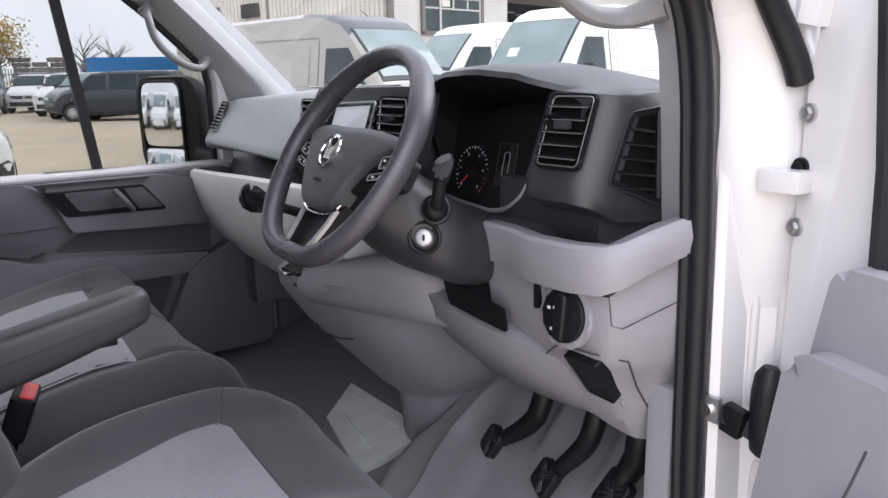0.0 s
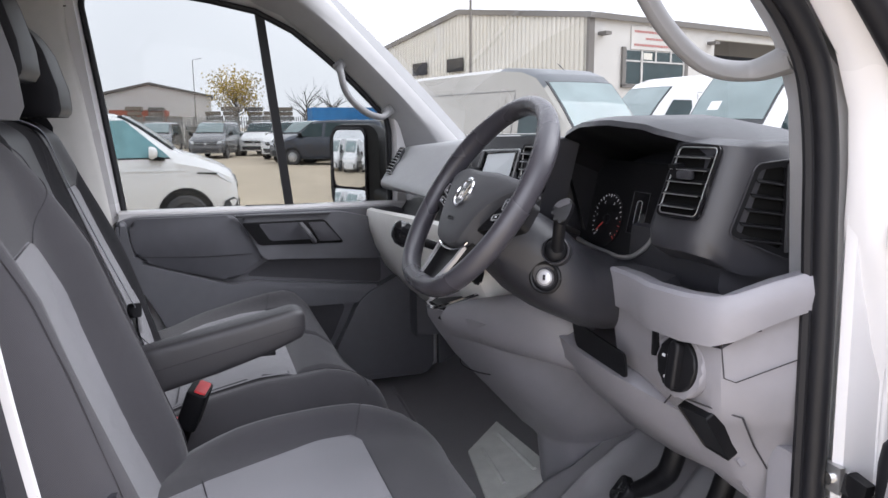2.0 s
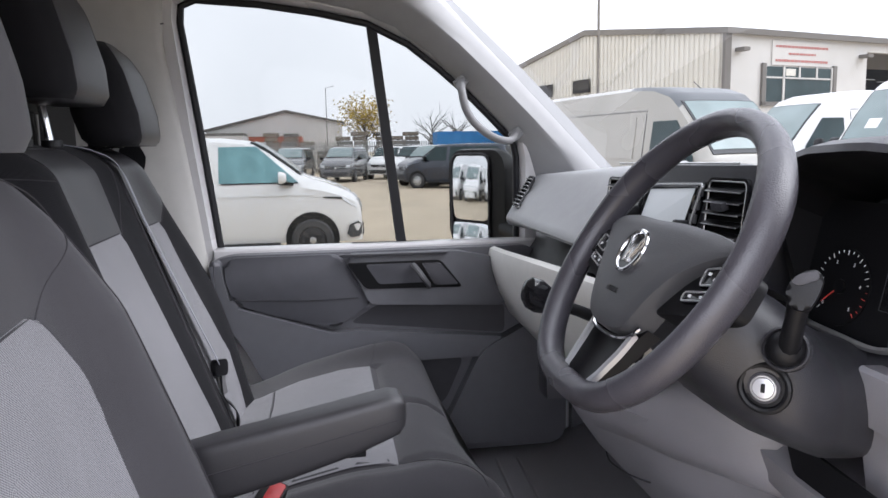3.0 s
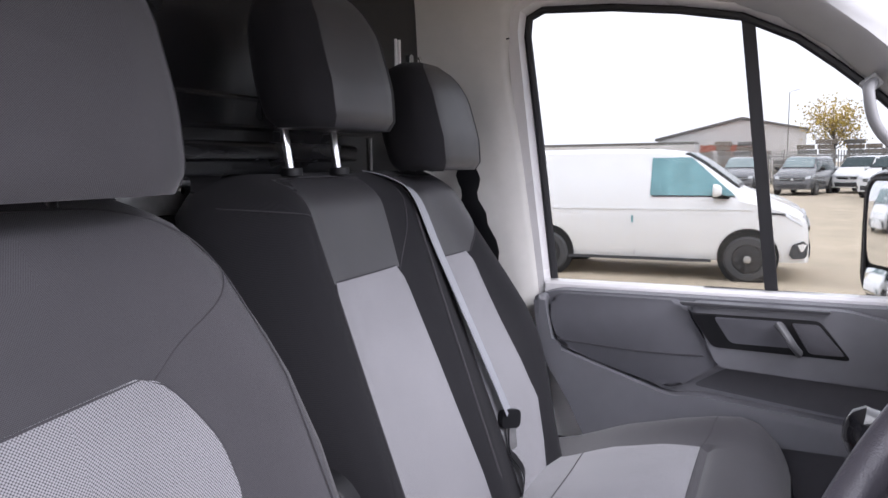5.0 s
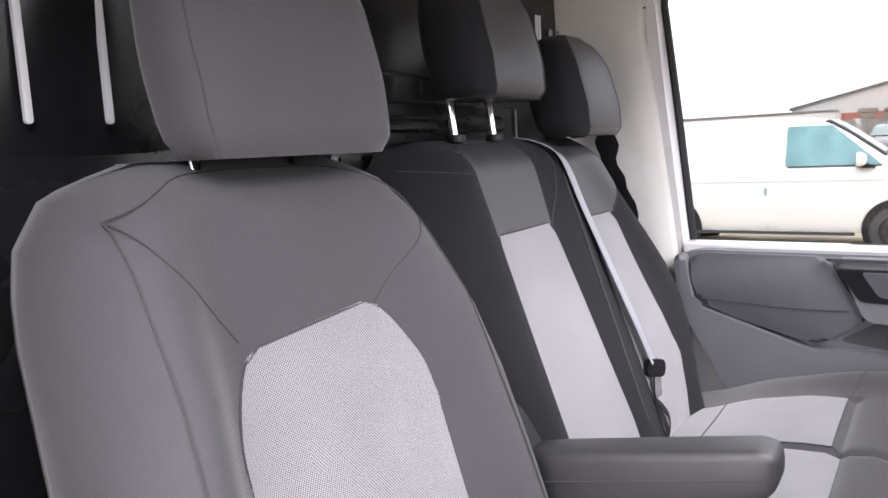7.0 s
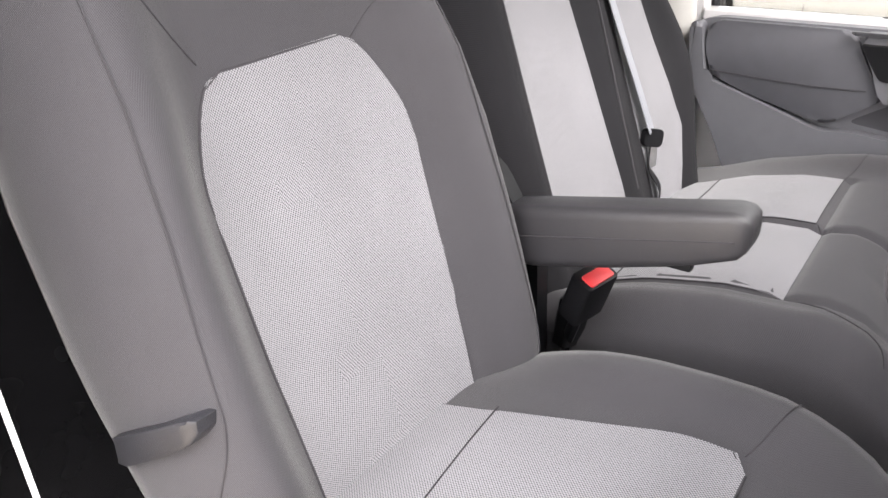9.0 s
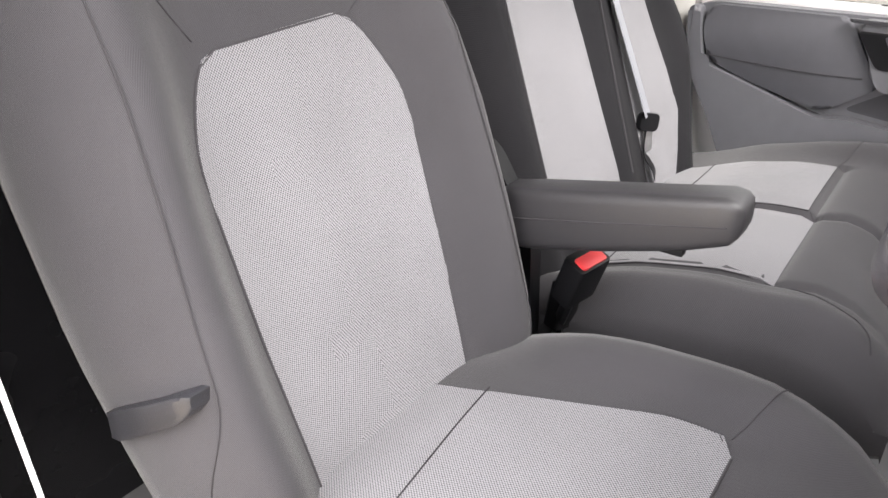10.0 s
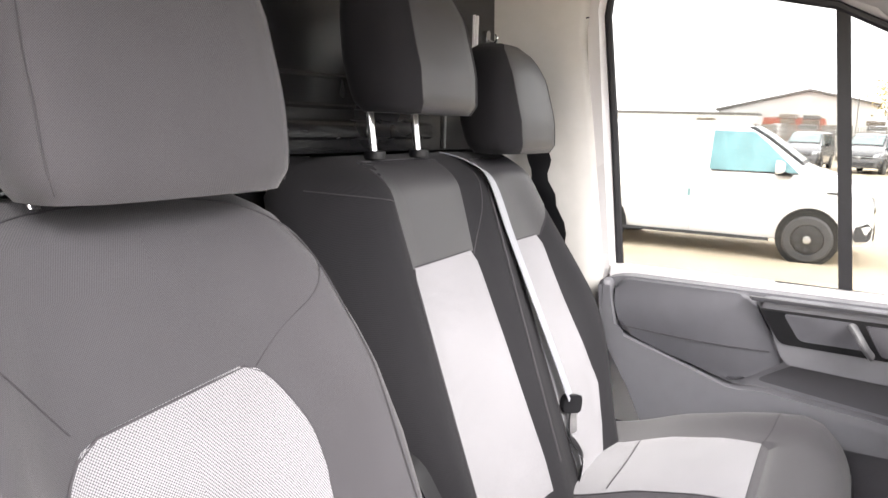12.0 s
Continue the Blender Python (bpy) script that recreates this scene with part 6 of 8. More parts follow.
def end_vent(dash):
    """The slanted demister vent in the dashboard's end, facing the door."""
    E = face_at((0.7105, 0.685, 1.608), (1, -0.10, 0.04))
    outer = round_poly([(-0.012, 0.060), (0.046, 0.066), (0.044, -0.070), (-0.050, -0.032)], 0.010)
    inner = round_poly([(-0.006, 0.052), (0.031, 0.056), (0.029, -0.054), (-0.040, -0.026)], 0.006)
    bm = bmesh.new()
    ring = [[bm.verts.new(E @ V(x, y, z)) for x, y in pts] for pts, z in ((outer, 0.0), (outer, 0.004), (inner, 0.004), (inner, -0.006))]
    for r, q in zip(ring, ring[1:]):
        for i in range(len(r)):
            j = (i + 1) % len(r)
            bm.faces.new((r[i], r[j], q[j], q[i]))
    v = part("end_vent", bm, BLACK, dash, "slanted black air vent in the dashboard end")
    bm = bmesh.new()
    plate(bm, inner, 0.003, E @ pose(0, 0, 0.0012))
    part("throat", bm, THROAT, v)
    bm = bmesh.new()
    tube(bm, [E @ V(x, y, 0.004) for x, y in outer + outer[:1]], 0.0012, 6)
    part("bright_frame", bm, DASH, v)
    for k in range(5):
        y = 0.036 - 0.019 * k
        x0 = table(y, [(-0.05, -0.030), (-0.026, -0.036), (0.05, -0.006)])
        bm = bmesh.new()
        box(bm, (0.029 - x0, 0.0022, 0.012), E @ pose((x0 + 0.029) / 2, y, 0.003, 24, 0, -8), 0.0006, 1)
        part("slat", bm, BLACK, v)
    bm = bmesh.new()
    box(bm, (0.005, 0.118, 0.004), E @ pose(0.036, 0.001, 0.006), 0.0015)
    part("closing_bar", bm, HUBMAT, v)


def instruments(dash):
    m = face_at((0.470, 0.660, 1.575), (0, -1, 0.22))
    bm = bmesh.new()
    plate(bm, round_poly([(-0.180, 0.085), (0.170, 0.085), (0.170, -0.060), (0.02, -0.076), (-0.175, -0.078)], 0.02), 0.02, m)
    cl = part("instrument_panel", bm, BLACK, dash, "gloss black instrument cluster with two dials")
    bm = bmesh.new()
    loft(bm, [[V(x, y, z) for y, z in ((0.600, 1.488), (0.66, 1.508), (0.67, 1.49), (0.60, 1.475))] for x in (0.30, 0.45, 0.60)])
    part("cluster_shelf", bm, DASH, cl)
    bm = bmesh.new()
    tube(bm, curve_pts([(0.305, 0.638, 1.514), (0.36, 0.632, 1.510), (0.41, 0.630, 1.508), (0.46, 0.630, 1.506), (0.495, 0.634, 1.514), (0.520, 0.642, 1.534), (0.532, 0.648, 1.556)], 6), 0.004, 6)
    part("silver_edge", bm, STEEL, cl, "silver edge under the dials")
    for cx, top in ((-0.094, 5), (0.090, 8)):
        D = m @ pose(cx, -0.018, 0.0015) @ Matrix.Scale(0.80, 4)
        bm = bmesh.new()
        disc(bm, 0.058, 0.002, D, 40)
        dial = part("dial", bm, BLACK, cl, "round dial with white marks")
        for k in range(25):
            a = radians(225 - 270 * k / 24)
            big = k % 3 == 0
            bm = bmesh.new()
            r0, r1 = (0.048 if big else 0.0515), 0.055
            plate(bm, [(r0, -0.0005), (r1, -0.0005), (r1, 0.0005), (r0, 0.0005)], 0.0008, D @ pose(0, 0, 0.001, 0, 0, math.degrees(a)))
            part("tick", bm, INK if k < 20 else REDINK, dial)
        for k in range(top + 1):
            a = radians(225 - 270 * k / top)
            word("%d" % (k if top == 5 else 20 * k), 0.0075 if top == 5 else 0.0055, D @ pose(0.040 * math.cos(a), 0.040 * math.sin(a) - 0.003, 0.0012), INK, dial)
        bm = bmesh.new()
        plate(bm, [(-0.006, -0.0012), (0.042, -0.0005), (0.042, 0.0005), (-0.006, 0.0012)], 0.001, D @ pose(0, 0, 0.003, 0, 0, 222))
        part("needle", bm, REDINK, dial, "red needle")
        bm = bmesh.new()
        disc(bm, 0.011, 0.004, D @ pose(0, 0, 0.004), 20, 0.001)
        part("needle_hub", bm, BLACK, dial)
    S = m @ pose(-0.004, 0.002, 0.002)
    bm = bmesh.new()
    plate(bm, round_rect(0.046, 0.070, 0.003), 0.001, S)
    disp = part("display", bm, GLOSSBLACK, cl)
    bm = bmesh.new()
    for x, y, w, h in ((0, 0.0345, 0.046, 0.0008), (0, -0.0345, 0.046, 0.0008), (-0.0228, 0, 0.0008, 0.07), (0.0228, 0, 0.0008, 0.07)):
        plate(bm, [(x - w / 2, y - h / 2), (x + w / 2, y - h / 2), (x + w / 2, y + h / 2), (x - w / 2, y + h / 2)], 0.0005, S @ pose(0, 0, 0.001))
    part("display_frame", bm, SLATE, disp)
    bm = bmesh.new()
    tube(bm, [S @ V(x, y, 0.0012) for x, y in round_rect(0.014, 0.040, 0.005) + [round_rect(0.014, 0.040, 0.005)[0]]], 0.0005, 4)
    part("vehicle_outline", bm, SILVERKEY, disp)


def word(text, size, m, material, parent, name="lettering"):
    c = bpy.data.curves.new(name, "FONT")
    c.body, c.size, c.align_x, c.extrude = text, size, "CENTER", 0.0002
    c.materials.append(material)
    tmp = new(name, c)
    bpy.context.view_layer.update()
    me = bpy.data.meshes.new_from_object(tmp.evaluated_get(bpy.context.evaluated_depsgraph_get()))
    bpy.data.objects.remove(tmp)
    me.materials.clear()
    me.materials.append(material)
    ob = new(name, me)
    ob.matrix_world = m
    ob.parent = parent
    return ob


THROAT = mat("dark_vent_throat", (0.003, 0.003, 0.003), 0.8, spec=0.1)
INK = glow_mat("white_print", (0.45, 0.45, 0.46), 0.15)
REDINK = glow_mat("red_print", (0.45, 0.05, 0.04), 0.10)
GLOVE = mat("mid_grey_plastic", (0.26, 0.262, 0.266), 0.45, bump=0.3, grain=900)
# even pale emission over the whole screen, no picture on it
SCREENMAT = glow_mat("pale_emissive_screen", (0.44, 0.46, 0.465), 0.32)
SILVERKEY = mat("silver_key", (0.45, 0.45, 0.46), 0.3, metal=0.6)
dashboard()


def steering():
    sw = thing("steering_wheel", "dark leather steering wheel with silver spoke trim", "steering wheel")
    c, tilt, R, r = V(0.430, 0.388, 1.611), radians(34), 0.167, 0.0145
    u, v = V(1, 0, 0), V(0, math.sin(tilt), math.cos(tilt))
    n = u.cross(v)
    if n.y > 0:
        n = -n
    M = Matrix((u, v, n)).transposed().to_4x4()
    M.translation = c

    def rim_r(a):
        return R * (1 - 0.07 * math.exp(-((math.degrees(a) - 270) / 24) ** 2))

    bm = bmesh.new()
    rings = []
    for k in range(72):
        a = 2 * math.pi * k / 72
        d = V(math.cos(a), math.sin(a), 0)
        fat = 1 + 0.12 * (math.exp(-((math.degrees(a) - 30) / 18) ** 2) + math.exp(-((math.degrees(a) - 150) / 18) ** 2))
        rings.append([M @ (d * (rim_r(a) + r * fat * math.cos(b)) + V(0, 0, r * 1.15 * fat * math.sin(b))) for b in (2 * math.pi * j / 14 for j in range(14))])
    loft(bm, rings + [rings[0]], cap=False)
    bmesh.ops.remove_doubles(bm, verts=bm.verts, dist=1e-5)
    part("rim", bm, LEATHER, sw)
    # airbag cover: a winged dome, low over the rim's plane
    half = [(0.0, 0.040), (0.055, 0.043), (0.105, 0.042), (0.140, 0.037), (0.146, 0.031), (0.118, 0.014), (0.090, -0.010), (0.070, -0.040), (0.056, -0.066), (0.046, -0.078), (0.024, -0.085), (0.0, -0.086)]
    outl = round_poly(half + [(-x, y) for x, y in half[-2:0:-1]], 0.012, 3)

    def crown(x, y):
        return 0.016 - 0.85 * x * x - 1.9 * (y + 0.005) ** 2

    bm = bmesh.new()
    rings = []
    for s, d in ((0.97, -0.030), (1.0, -0.010), (0.995, -0.004), (0.975, 0.0), (0.90, 0.0015), (0.75, 0.002), (0.5, 0.002), (0.25, 0.002), (0.06, 0.002)):
        rings.append([M @ V(x * s, (y + 0.012) * s - 0.012, crown(x * s, (y + 0.012) * s - 0.012) + d) for x, y in outl])
    loft(bm, rings)
    hub = part("airbag_cover", bm, HUBMAT, sw)
    B = M @ pose(0, -0.003, 0.0180)
    bm = bmesh.new()
    tube(bm, [B @ V(0.0235 * math.cos(a), 0.0235 * math.sin(a), 0.0012) for a in lin(0, 2 * math.pi, 33)], 0.0026, 8)
    badge = part("badge_ring", bm, CHROME, hub, "round chrome badge")
    bm = bmesh.new()
    disc(bm, 0.023, 0.004, B @ pose(0, 0, 0.001), 28)
    part("badge_ground", bm, GLOSSBLACK, badge)
    bm = bmesh.new()
    for x, y, w, h, a in ((-0.0085, 0.002, 0.0034, 0.030, 20), (0.0085, 0.002, 0.0034, 0.030, -20), (-0.003, -0.003, 0.0030, 0.022, -16), (0.003, -0.003, 0.0030, 0.022, 16)):
        plate(bm, round_rect(w, h, 0.0015), 0.003, B @ pose(x, y, 0.0032, 0, 0, a), 0.0006)
    part("badge_bars", bm, CHROME, badge)
    word("AIRBAG", 0.0085, M @ pose(0, -0.050, 0.0150, 8, 0, 0), DARKINK, hub)
    bm = bmesh.new()
    tube(bm, curve_pts([M @ V(-0.058, -0.068, -0.006), M @ V(-0.048, -0.081, -0.006), M @ V(-0.024, -0.0885, -0.005), M @ V(0.024, -0.0885, -0.005), M @ V(0.048, -0.081, -0.006), M @ V(0.058, -0.068, -0.006)], 6), 0.0022, 6)
    part("chrome_line", bm, CHROME, hub)
    # side spokes with their switches
    for sx in (-1, 1):
        bm = bmesh.new()
        outl = round_poly([(0.050 * sx, 0.022), (0.120 * sx, 0.024), (0.164 * sx, 0.018), (0.168 * sx, -0.022), (0.125 * sx, -0.036), (0.060 * sx, -0.050)], 0.010)
        if sx < 0:
            outl = outl[::-1]
        plate(bm, outl, 0.024, M @ pose(0, 0, -0.006), 0.006, 3)
        sp = part("spoke", bm, BLACK, sw, "black switch spoke")
        for k, (x, y, w, h, tilt_) in enumerate(((0.128, 0.002, 0.030, 0.020, 12), (0.120, -0.020, 0.040, 0.012, 12), (0.152, 0.000, 0.010, 0.026, 4))):
            bm = bmesh.new()
            plate(bm, round_rect(w, h, 0.003), 0.006, M @ pose(sx * x, y, -0.0015, 0, 0, sx * tilt_), 0.0015)
            key = part("switch", bm, GLOSSBLACK, sp)
            if k < 2:
                bm = bmesh.new()
                edge = round_rect(w - 0.003, h - 0.003, 0.003)
                E = M @ pose(sx * x, y, -0.0012, 0, 0, sx * tilt_)
                tube(bm, [E @ V(q[0], q[1], 0) for q in edge + edge[:1]], 0.0010, 5)
                part("switch_edge", bm, SILVERKEY, key)
        for x, y in ((0.122, 0.004), (0.134, 0.000), (0.112, -0.021), (0.130, -0.019)):
            bm = bmesh.new()
            plate(bm, round_rect(0.005, 0.003, 0.001), 0.0006, M @ pose(sx * x, y, -0.0010))
            part("symbol", bm, INK, sp)
    # single lower spoke: a dark dished panel in a flat satin silver frame
    bm = bmesh.new()
    rings = []
    for y, w, h in ((-0.066, 0.056, -0.016), (-0.085, 0.052, -0.012), (-0.105, 0.045, -0.010), (-0.130, 0.038, -0.007), (-0.156, 0.034, -0.003)):
        rings.append([M @ V(x * w, y, z) for x, z in ((-1.0, h - 0.016), (-1.0, h), (-0.85, h + 0.001), (-0.70, h - 0.004), (-0.3, h - 0.007), (0.3, h - 0.007), (0.70, h - 0.004), (0.85, h + 0.001), (1.0, h), (1.0, h - 0.016))])
    loft(bm, rings)
    low = part("lower_spoke", bm, BLACK, sw)
    bm = bmesh.new()
    half_ = [(0.049, -0.076, -0.0085), (0.045, -0.100, -0.0075), (0.038, -0.128, -0.0045), (0.033, -0.143, -0.0020), (0.022, -0.1475, -0.0010), (0.0, -0.148, -0.0010)]
    loop = [V(-x, y, z) for x, y, z in half_] + [V(x, y, z) for x, y, z in half_[-2::-1]]
    rings = []
    for i, p in enumerate(loop):
        d = (loop[min(i + 1, len(loop) - 1)] - loop[max(i - 1, 0)]).normalized()
        n_ = V(0, 0, 1).cross(d).normalized()
        rings.append([M @ (p + n_ * k + V(0, 0, e)) for k, e in ((-0.0050, -0.004), (-0.0046, 0.0015), (0.0, 0.0026), (0.0030, 0.0015), (0.0034, -0.004))])
    loft(bm, rings)
    part("silver_trim", bm, SILVERKEY, low, "satin silver spoke trim")
    # column shroud
    col = thing("steering_column", "dark plastic steering column shroud with ignition lock", "steering column")
    bm = bmesh.new()
    rings = []
    for y, x0, x1, z0, z1 in ((0.405, 0.370, 0.490, 1.508, 1.600), (0.42, 0.362, 0.500, 1.485, 1.606), (0.445, 0.356, 0.520, 1.458, 1.604), (0.475, 0.350, 0.542, 1.436, 1.592), (0.51, 0.348, 0.548, 1.420, 1.570), (0.55, 0.345, 0.530, 1.400, 1.540), (0.60, 0.345, 0.500, 1.385, 1.515), (0.66, 0.345, 0.480, 1.38, 1.50)):
        cx, cz, hw, hh = (x0 + x1) / 2, (z0 + z1) / 2, (x1 - x0) / 2, (z1 - z0) / 2
        ring = []
        for j in range(28):
            a = 2 * math.pi * j / 28
            c_, s_ = math.cos(a), math.sin(a)
            p = 1.0 if (c_ > 0 and s_ > 0) else 0.62
            ring.append(V(cx + hw * math.copysign(abs(c_) ** p, c_), y, cz + hh * math.copysign(abs(s_) ** p, s_)))
        rings.append(ring)
    loft(bm, rings)
    sh = part("shroud", bm, DASH, col)
    K = face_at((0.5330, 0.4600, 1.4985), (0.72, -0.80, 0.16)) @ Matrix.Scale(0.86, 4)
    bm = bmesh.new()
    tube(bm, [K @ V(0.0255 * math.cos(a), 0.0255 * math.sin(a), 0.0) for a in lin(0, 2 * math.pi, 29)], 0.0035, 8)
    disc(bm, 0.025, 0.03, K @ pose(0, 0, -0.003), 28)
    lock = part("lock_collar", bm, BLACK, col)
    bm = bmesh.new()
    disc(bm, 0.0175, 0.02, K @ pose(0, 0, 0.0030), 28, 0.002)
    part("lock_face", bm, SLATE, lock)
    bm = bmesh.new()
    tube(bm, [K @ V(0.0130 * math.cos(a), 0.0130 * math.sin(a), 0.0035) for a in lin(0, 2 * math.pi, 25)], 0.0012, 6)
    part("lock_ring", bm, STEEL, lock)
    bm = bmesh.new()
    disc(bm, 0.0115, 0.02, K @ pose(0, 0, 0.0050), 24, 0.001)
    part("lock_barrel", bm, BRIGHT, lock, "bright ignition lock barrel")
    bm = bmesh.new()
    plate(bm, round_rect(0.0045, 0.010, 0.001), 0.002, K @ pose(0, 0, 0.0060))
    part("key_slot", bm, BLACK, lock)
    # wiper stalk
    G = face_at((0.5550, 0.4650, 1.5420), (0.75, -0.62, 0.25)) @ Matrix.Scale(0.78, 4)
    bm = bmesh.new()
    rings = [[G @ V(w * math.cos(a), w * math.sin(a), z) for a in (2 * math.pi * j / 22 for j in range(22))] for z, w in ((-0.02, 0.028), (0.002, 0.0265), (0.004, 0.024), (0.0, 0.0215))]
    loft(bm, rings, cap=False)
    part("stalk_ring", bm, DASH, col)
    bm = bmesh.new()
    rings = [[G @ V(w * math.cos(a), w * math.sin(a), z) for a in (2 * math.pi * j / 22 for j in range(22))] for z, w in ((-0.012, 0.0225), (0.003, 0.0215), (0.010, 0.017), (0.014, 0.010), (0.015, 0.003))]
    loft(bm, rings)
    part("stalk_gaiter", bm, BLACK, col)
    bm = bmesh.new()
    tube(bm, [(0.553, 0.470, 1.536), (0.566, 0.462, 1.552), (0.576, 0.459, 1.574), (0.582, 0.458, 1.592)], [0.0105, 0.0095, 0.0090, 0.0100], 10)
    stalk = part("stalk", bm, BLACK, col, "black control stalk")
    bm = bmesh.new()
    S = face_at((0.590, 0.456, 1.602), (0.75, -0.60, 0.28)) @ Matrix.Scale(0.85, 4)
    plate(bm, round_poly([(-0.008, -0.020), (0.006, -0.020), (0.014, -0.004), (0.018, 0.014), (0.011, 0.023), (-0.004, 0.018), (-0.016, 0.003), (-0.015, -0.010)], 0.005, 3), 0.020, S @ pose(0, 0, 0.010, 0, 0, 0), 0.005, 3)
    part("stalk_head", bm, BLACK, stalk)
    # paler plate: light on the head's upper facet put into the colour
    bm = bmesh.new()
    plate(bm, round_poly([(-0.004, 0.004), (0.014, 0.012), (0.012, 0.021), (-0.004, 0.016), (-0.012, 0.008)], 0.003), 0.002, S @ pose(0, 0, 0.0115), 0.0008)
    part("stalk_facet", bm, SLATE, stalk)
    bm = bmesh.new()
    tube(bm, [(0.350, 0.4585, 1.588), (0.43, 0.424, 1.607), (0.51, 0.4570, 1.588)], 0.0007, 5)
    part("shroud_joint", bm, SEAM, sh)
    return sw


DARKINK = mat("embossed_letters", (0.012, 0.012, 0.013), 0.6)

steering()


def gear_lever():
    g = thing("gear_lever", "black gear knob on the centre dashboard", "gear lever")
    bm = bmesh.new()
    tube(bm, [(0.09, 0.52, 1.44), (0.10, 0.43, 1.48), (0.108, 0.385, 1.498)], [0.012, 0.009, 0.009], 10)
    part("rod", bm, BLACK, g)
    bm = bmesh.new()
    rings = []
    for t, w in ((0, 0.010), (0.15, 0.019), (0.5, 0.024), (0.8, 0.022), (0.95, 0.014), (1, 0.005)):
        p = V(0.108, 0.388, 1.496) + V(0.012, -0.052, 0.026) * t
        rings.append([p + V(w * math.cos(a), 0.3 * w * math.sin(a), w * math.sin(a)) for a in (2 * math.pi * j / 16 for j in range(16))])
    loft(bm, rings)
    part("knob", bm, GLOSSBLACK, g)
    bm = bmesh.new()
    rings = [[V(0.09 + w * math.cos(a), 0.52 - 0.06 * k, 1.44 + 0.025 * k + w * math.sin(a)) for a in (2 * math.pi * j / 16 for j in range(16))] for k, w in ((0, 0.05), (0.3, 0.038), (0.6, 0.030), (1.0, 0.014))]
    loft(bm, rings)
    part("gaiter", bm, BLACK, g)


gear_lever()


def pedals():
    """Hanging pedals: a thick curved arm out of the dark under the dashboard and a ribbed rubber pad."""
    for label, pad, knee_, arm, w, h, rr in (("black rubber clutch pedal", (0.300, 0.752, 0.992), (0.348, 0.787, 1.026), (0.386, 0.803, 1.082), 0.052, 0.060, 0.021), ("black rubber brake pedal", (0.458, 0.756, 0.984), (0.504, 0.787, 1.040), (0.534, 0.800, 1.104), 0.060, 0.062, 0.020), ("black rubber accelerator pedal", (0.608, 0.775, 1.020), (0.628, 0.795, 1.070), (0.643, 0.800, 1.130), 0.064, 0.080, 0.024)):
        p = thing("pedal", label, "pedal", group="foot pedals")
        bm = bmesh.new()
        a, k, b = Vector(pad), Vector(knee_), Vector(arm)
        line = curve_pts([a + V(0.012, 0.012, 0), a.lerp(k, 0.55) + V(0, 0, -0.004), k, k.lerp(b, 0.5) + V(0.003, 0.003, -0.003), b, b + V(0.012, 0.02, 0.10)], 5)
        n = len(line)
        tube(bm, line, [rr * table(i / (n - 1), [(0, 0.62), (0.25, 0.85), (0.5, 1.0), (1, 1.0)]) for i in range(n)], 14, flat=0.75)
        part("arm", bm, PEDALARM, p)
        bm = bmesh.new()
        m = face_at(a, (-0.20, -0.86, 0.46)) @ pose(0, 0, 0, 0, 0, -14)
        plate(bm, round_rect(w, h, 0.012), 0.018, m @ pose(0, 0, 0.008), 0.005, 3)
        pad_ = part("pad", bm, RUBBER, p)
        for q in range(-2, 3):
            for s in (-1, 1):
                bm = bmesh.new()
                box(bm, (w * (0.92 if q == 0 else 0.62 if abs(q) == 1 else 0.30), 0.0035, 0.0035), m @ pose(s * q * 0.004, q * h / 6, 0.0085, 0, 0, s * 40), 0.001, 1)
                part("tread", bm, TREAD, pad_)


PEDALARM = mat("glossy_black_steel", (0.004, 0.004, 0.005), 0.42, vary=0.05, spec=0.35)
TREAD = mat("worn_rubber_tread", (0.016, 0.016, 0.017), 0.4, spec=0.5)
pedals()

# ---- the yard outside ----
def yard_mat():
    m = mat("sandy_yard", (0.40, 0.335, 0.245), 0.9, vary=0.22, scale=0.9, bump=0.4, grain=25)
    return m


bm = bmesh.new()
for f in [((-900, -900), (900, 900))]:
    (x0, y0), (x1, y1) = f
    bm.faces.new([bm.verts.new((x, y, 0)) for x, y in ((x0, y0), (x1, y0), (x1, y1), (x0, y1))])
tagged(part("ground", bm, yard_mat(), None), "pale sandy concrete yard", "yard", kind="structure")

CARGLASS = mat("tinted_car_glass", (0.035, 0.055, 0.058), 0.12, vary=0.35, scale=2.5, spec=0.18)
# mottled teal: glass tint with painted reflections; also colours the sticker
BLUEGLASS = mat("mottled_teal", (0.15, 0.275, 0.295), 0.18, vary=0.5, scale=4, spec=0.2)
# the sky's reflection is put into this glass as a pale base colour
SKYGLASS = mat("painted_sky_windscreen", (0.20, 0.255, 0.255), 0.06, vary=0.3, scale=1.5)
DULLRED = mat("faded_red_letters", (0.38, 0.13, 0.12), 0.7)
TYRE = mat("tyre_rubber", (0.045, 0.045, 0.047), 0.7)
ARCH = mat("dark_wheel_arch", (0.008, 0.008, 0.008), 0.9)
RIM = mat("steel_rim", (0.16, 0.16, 0.165), 0.35, metal=0.5)
BLACKRIM = mat("black_steel_rim", (0.022, 0.022, 0.024), 0.4, metal=0.2)
ALLOY = mat("alloy_rim", (0.5, 0.5, 0.5), 0.3, metal=0.8)
BUMPER = mat("dark_bumper", (0.035, 0.036, 0.04), 0.6)
DOORLINE = mat("shut_line", (0.16, 0.16, 0.165), 0.7)
ROOFPAINT = mat("dark_grey_roof_paint", (0.075, 0.082, 0.09), 0.3, vary=0.06, scale=3)
LAMP = mat("headlamp", (0.55, 0.57, 0.60), 0.12)
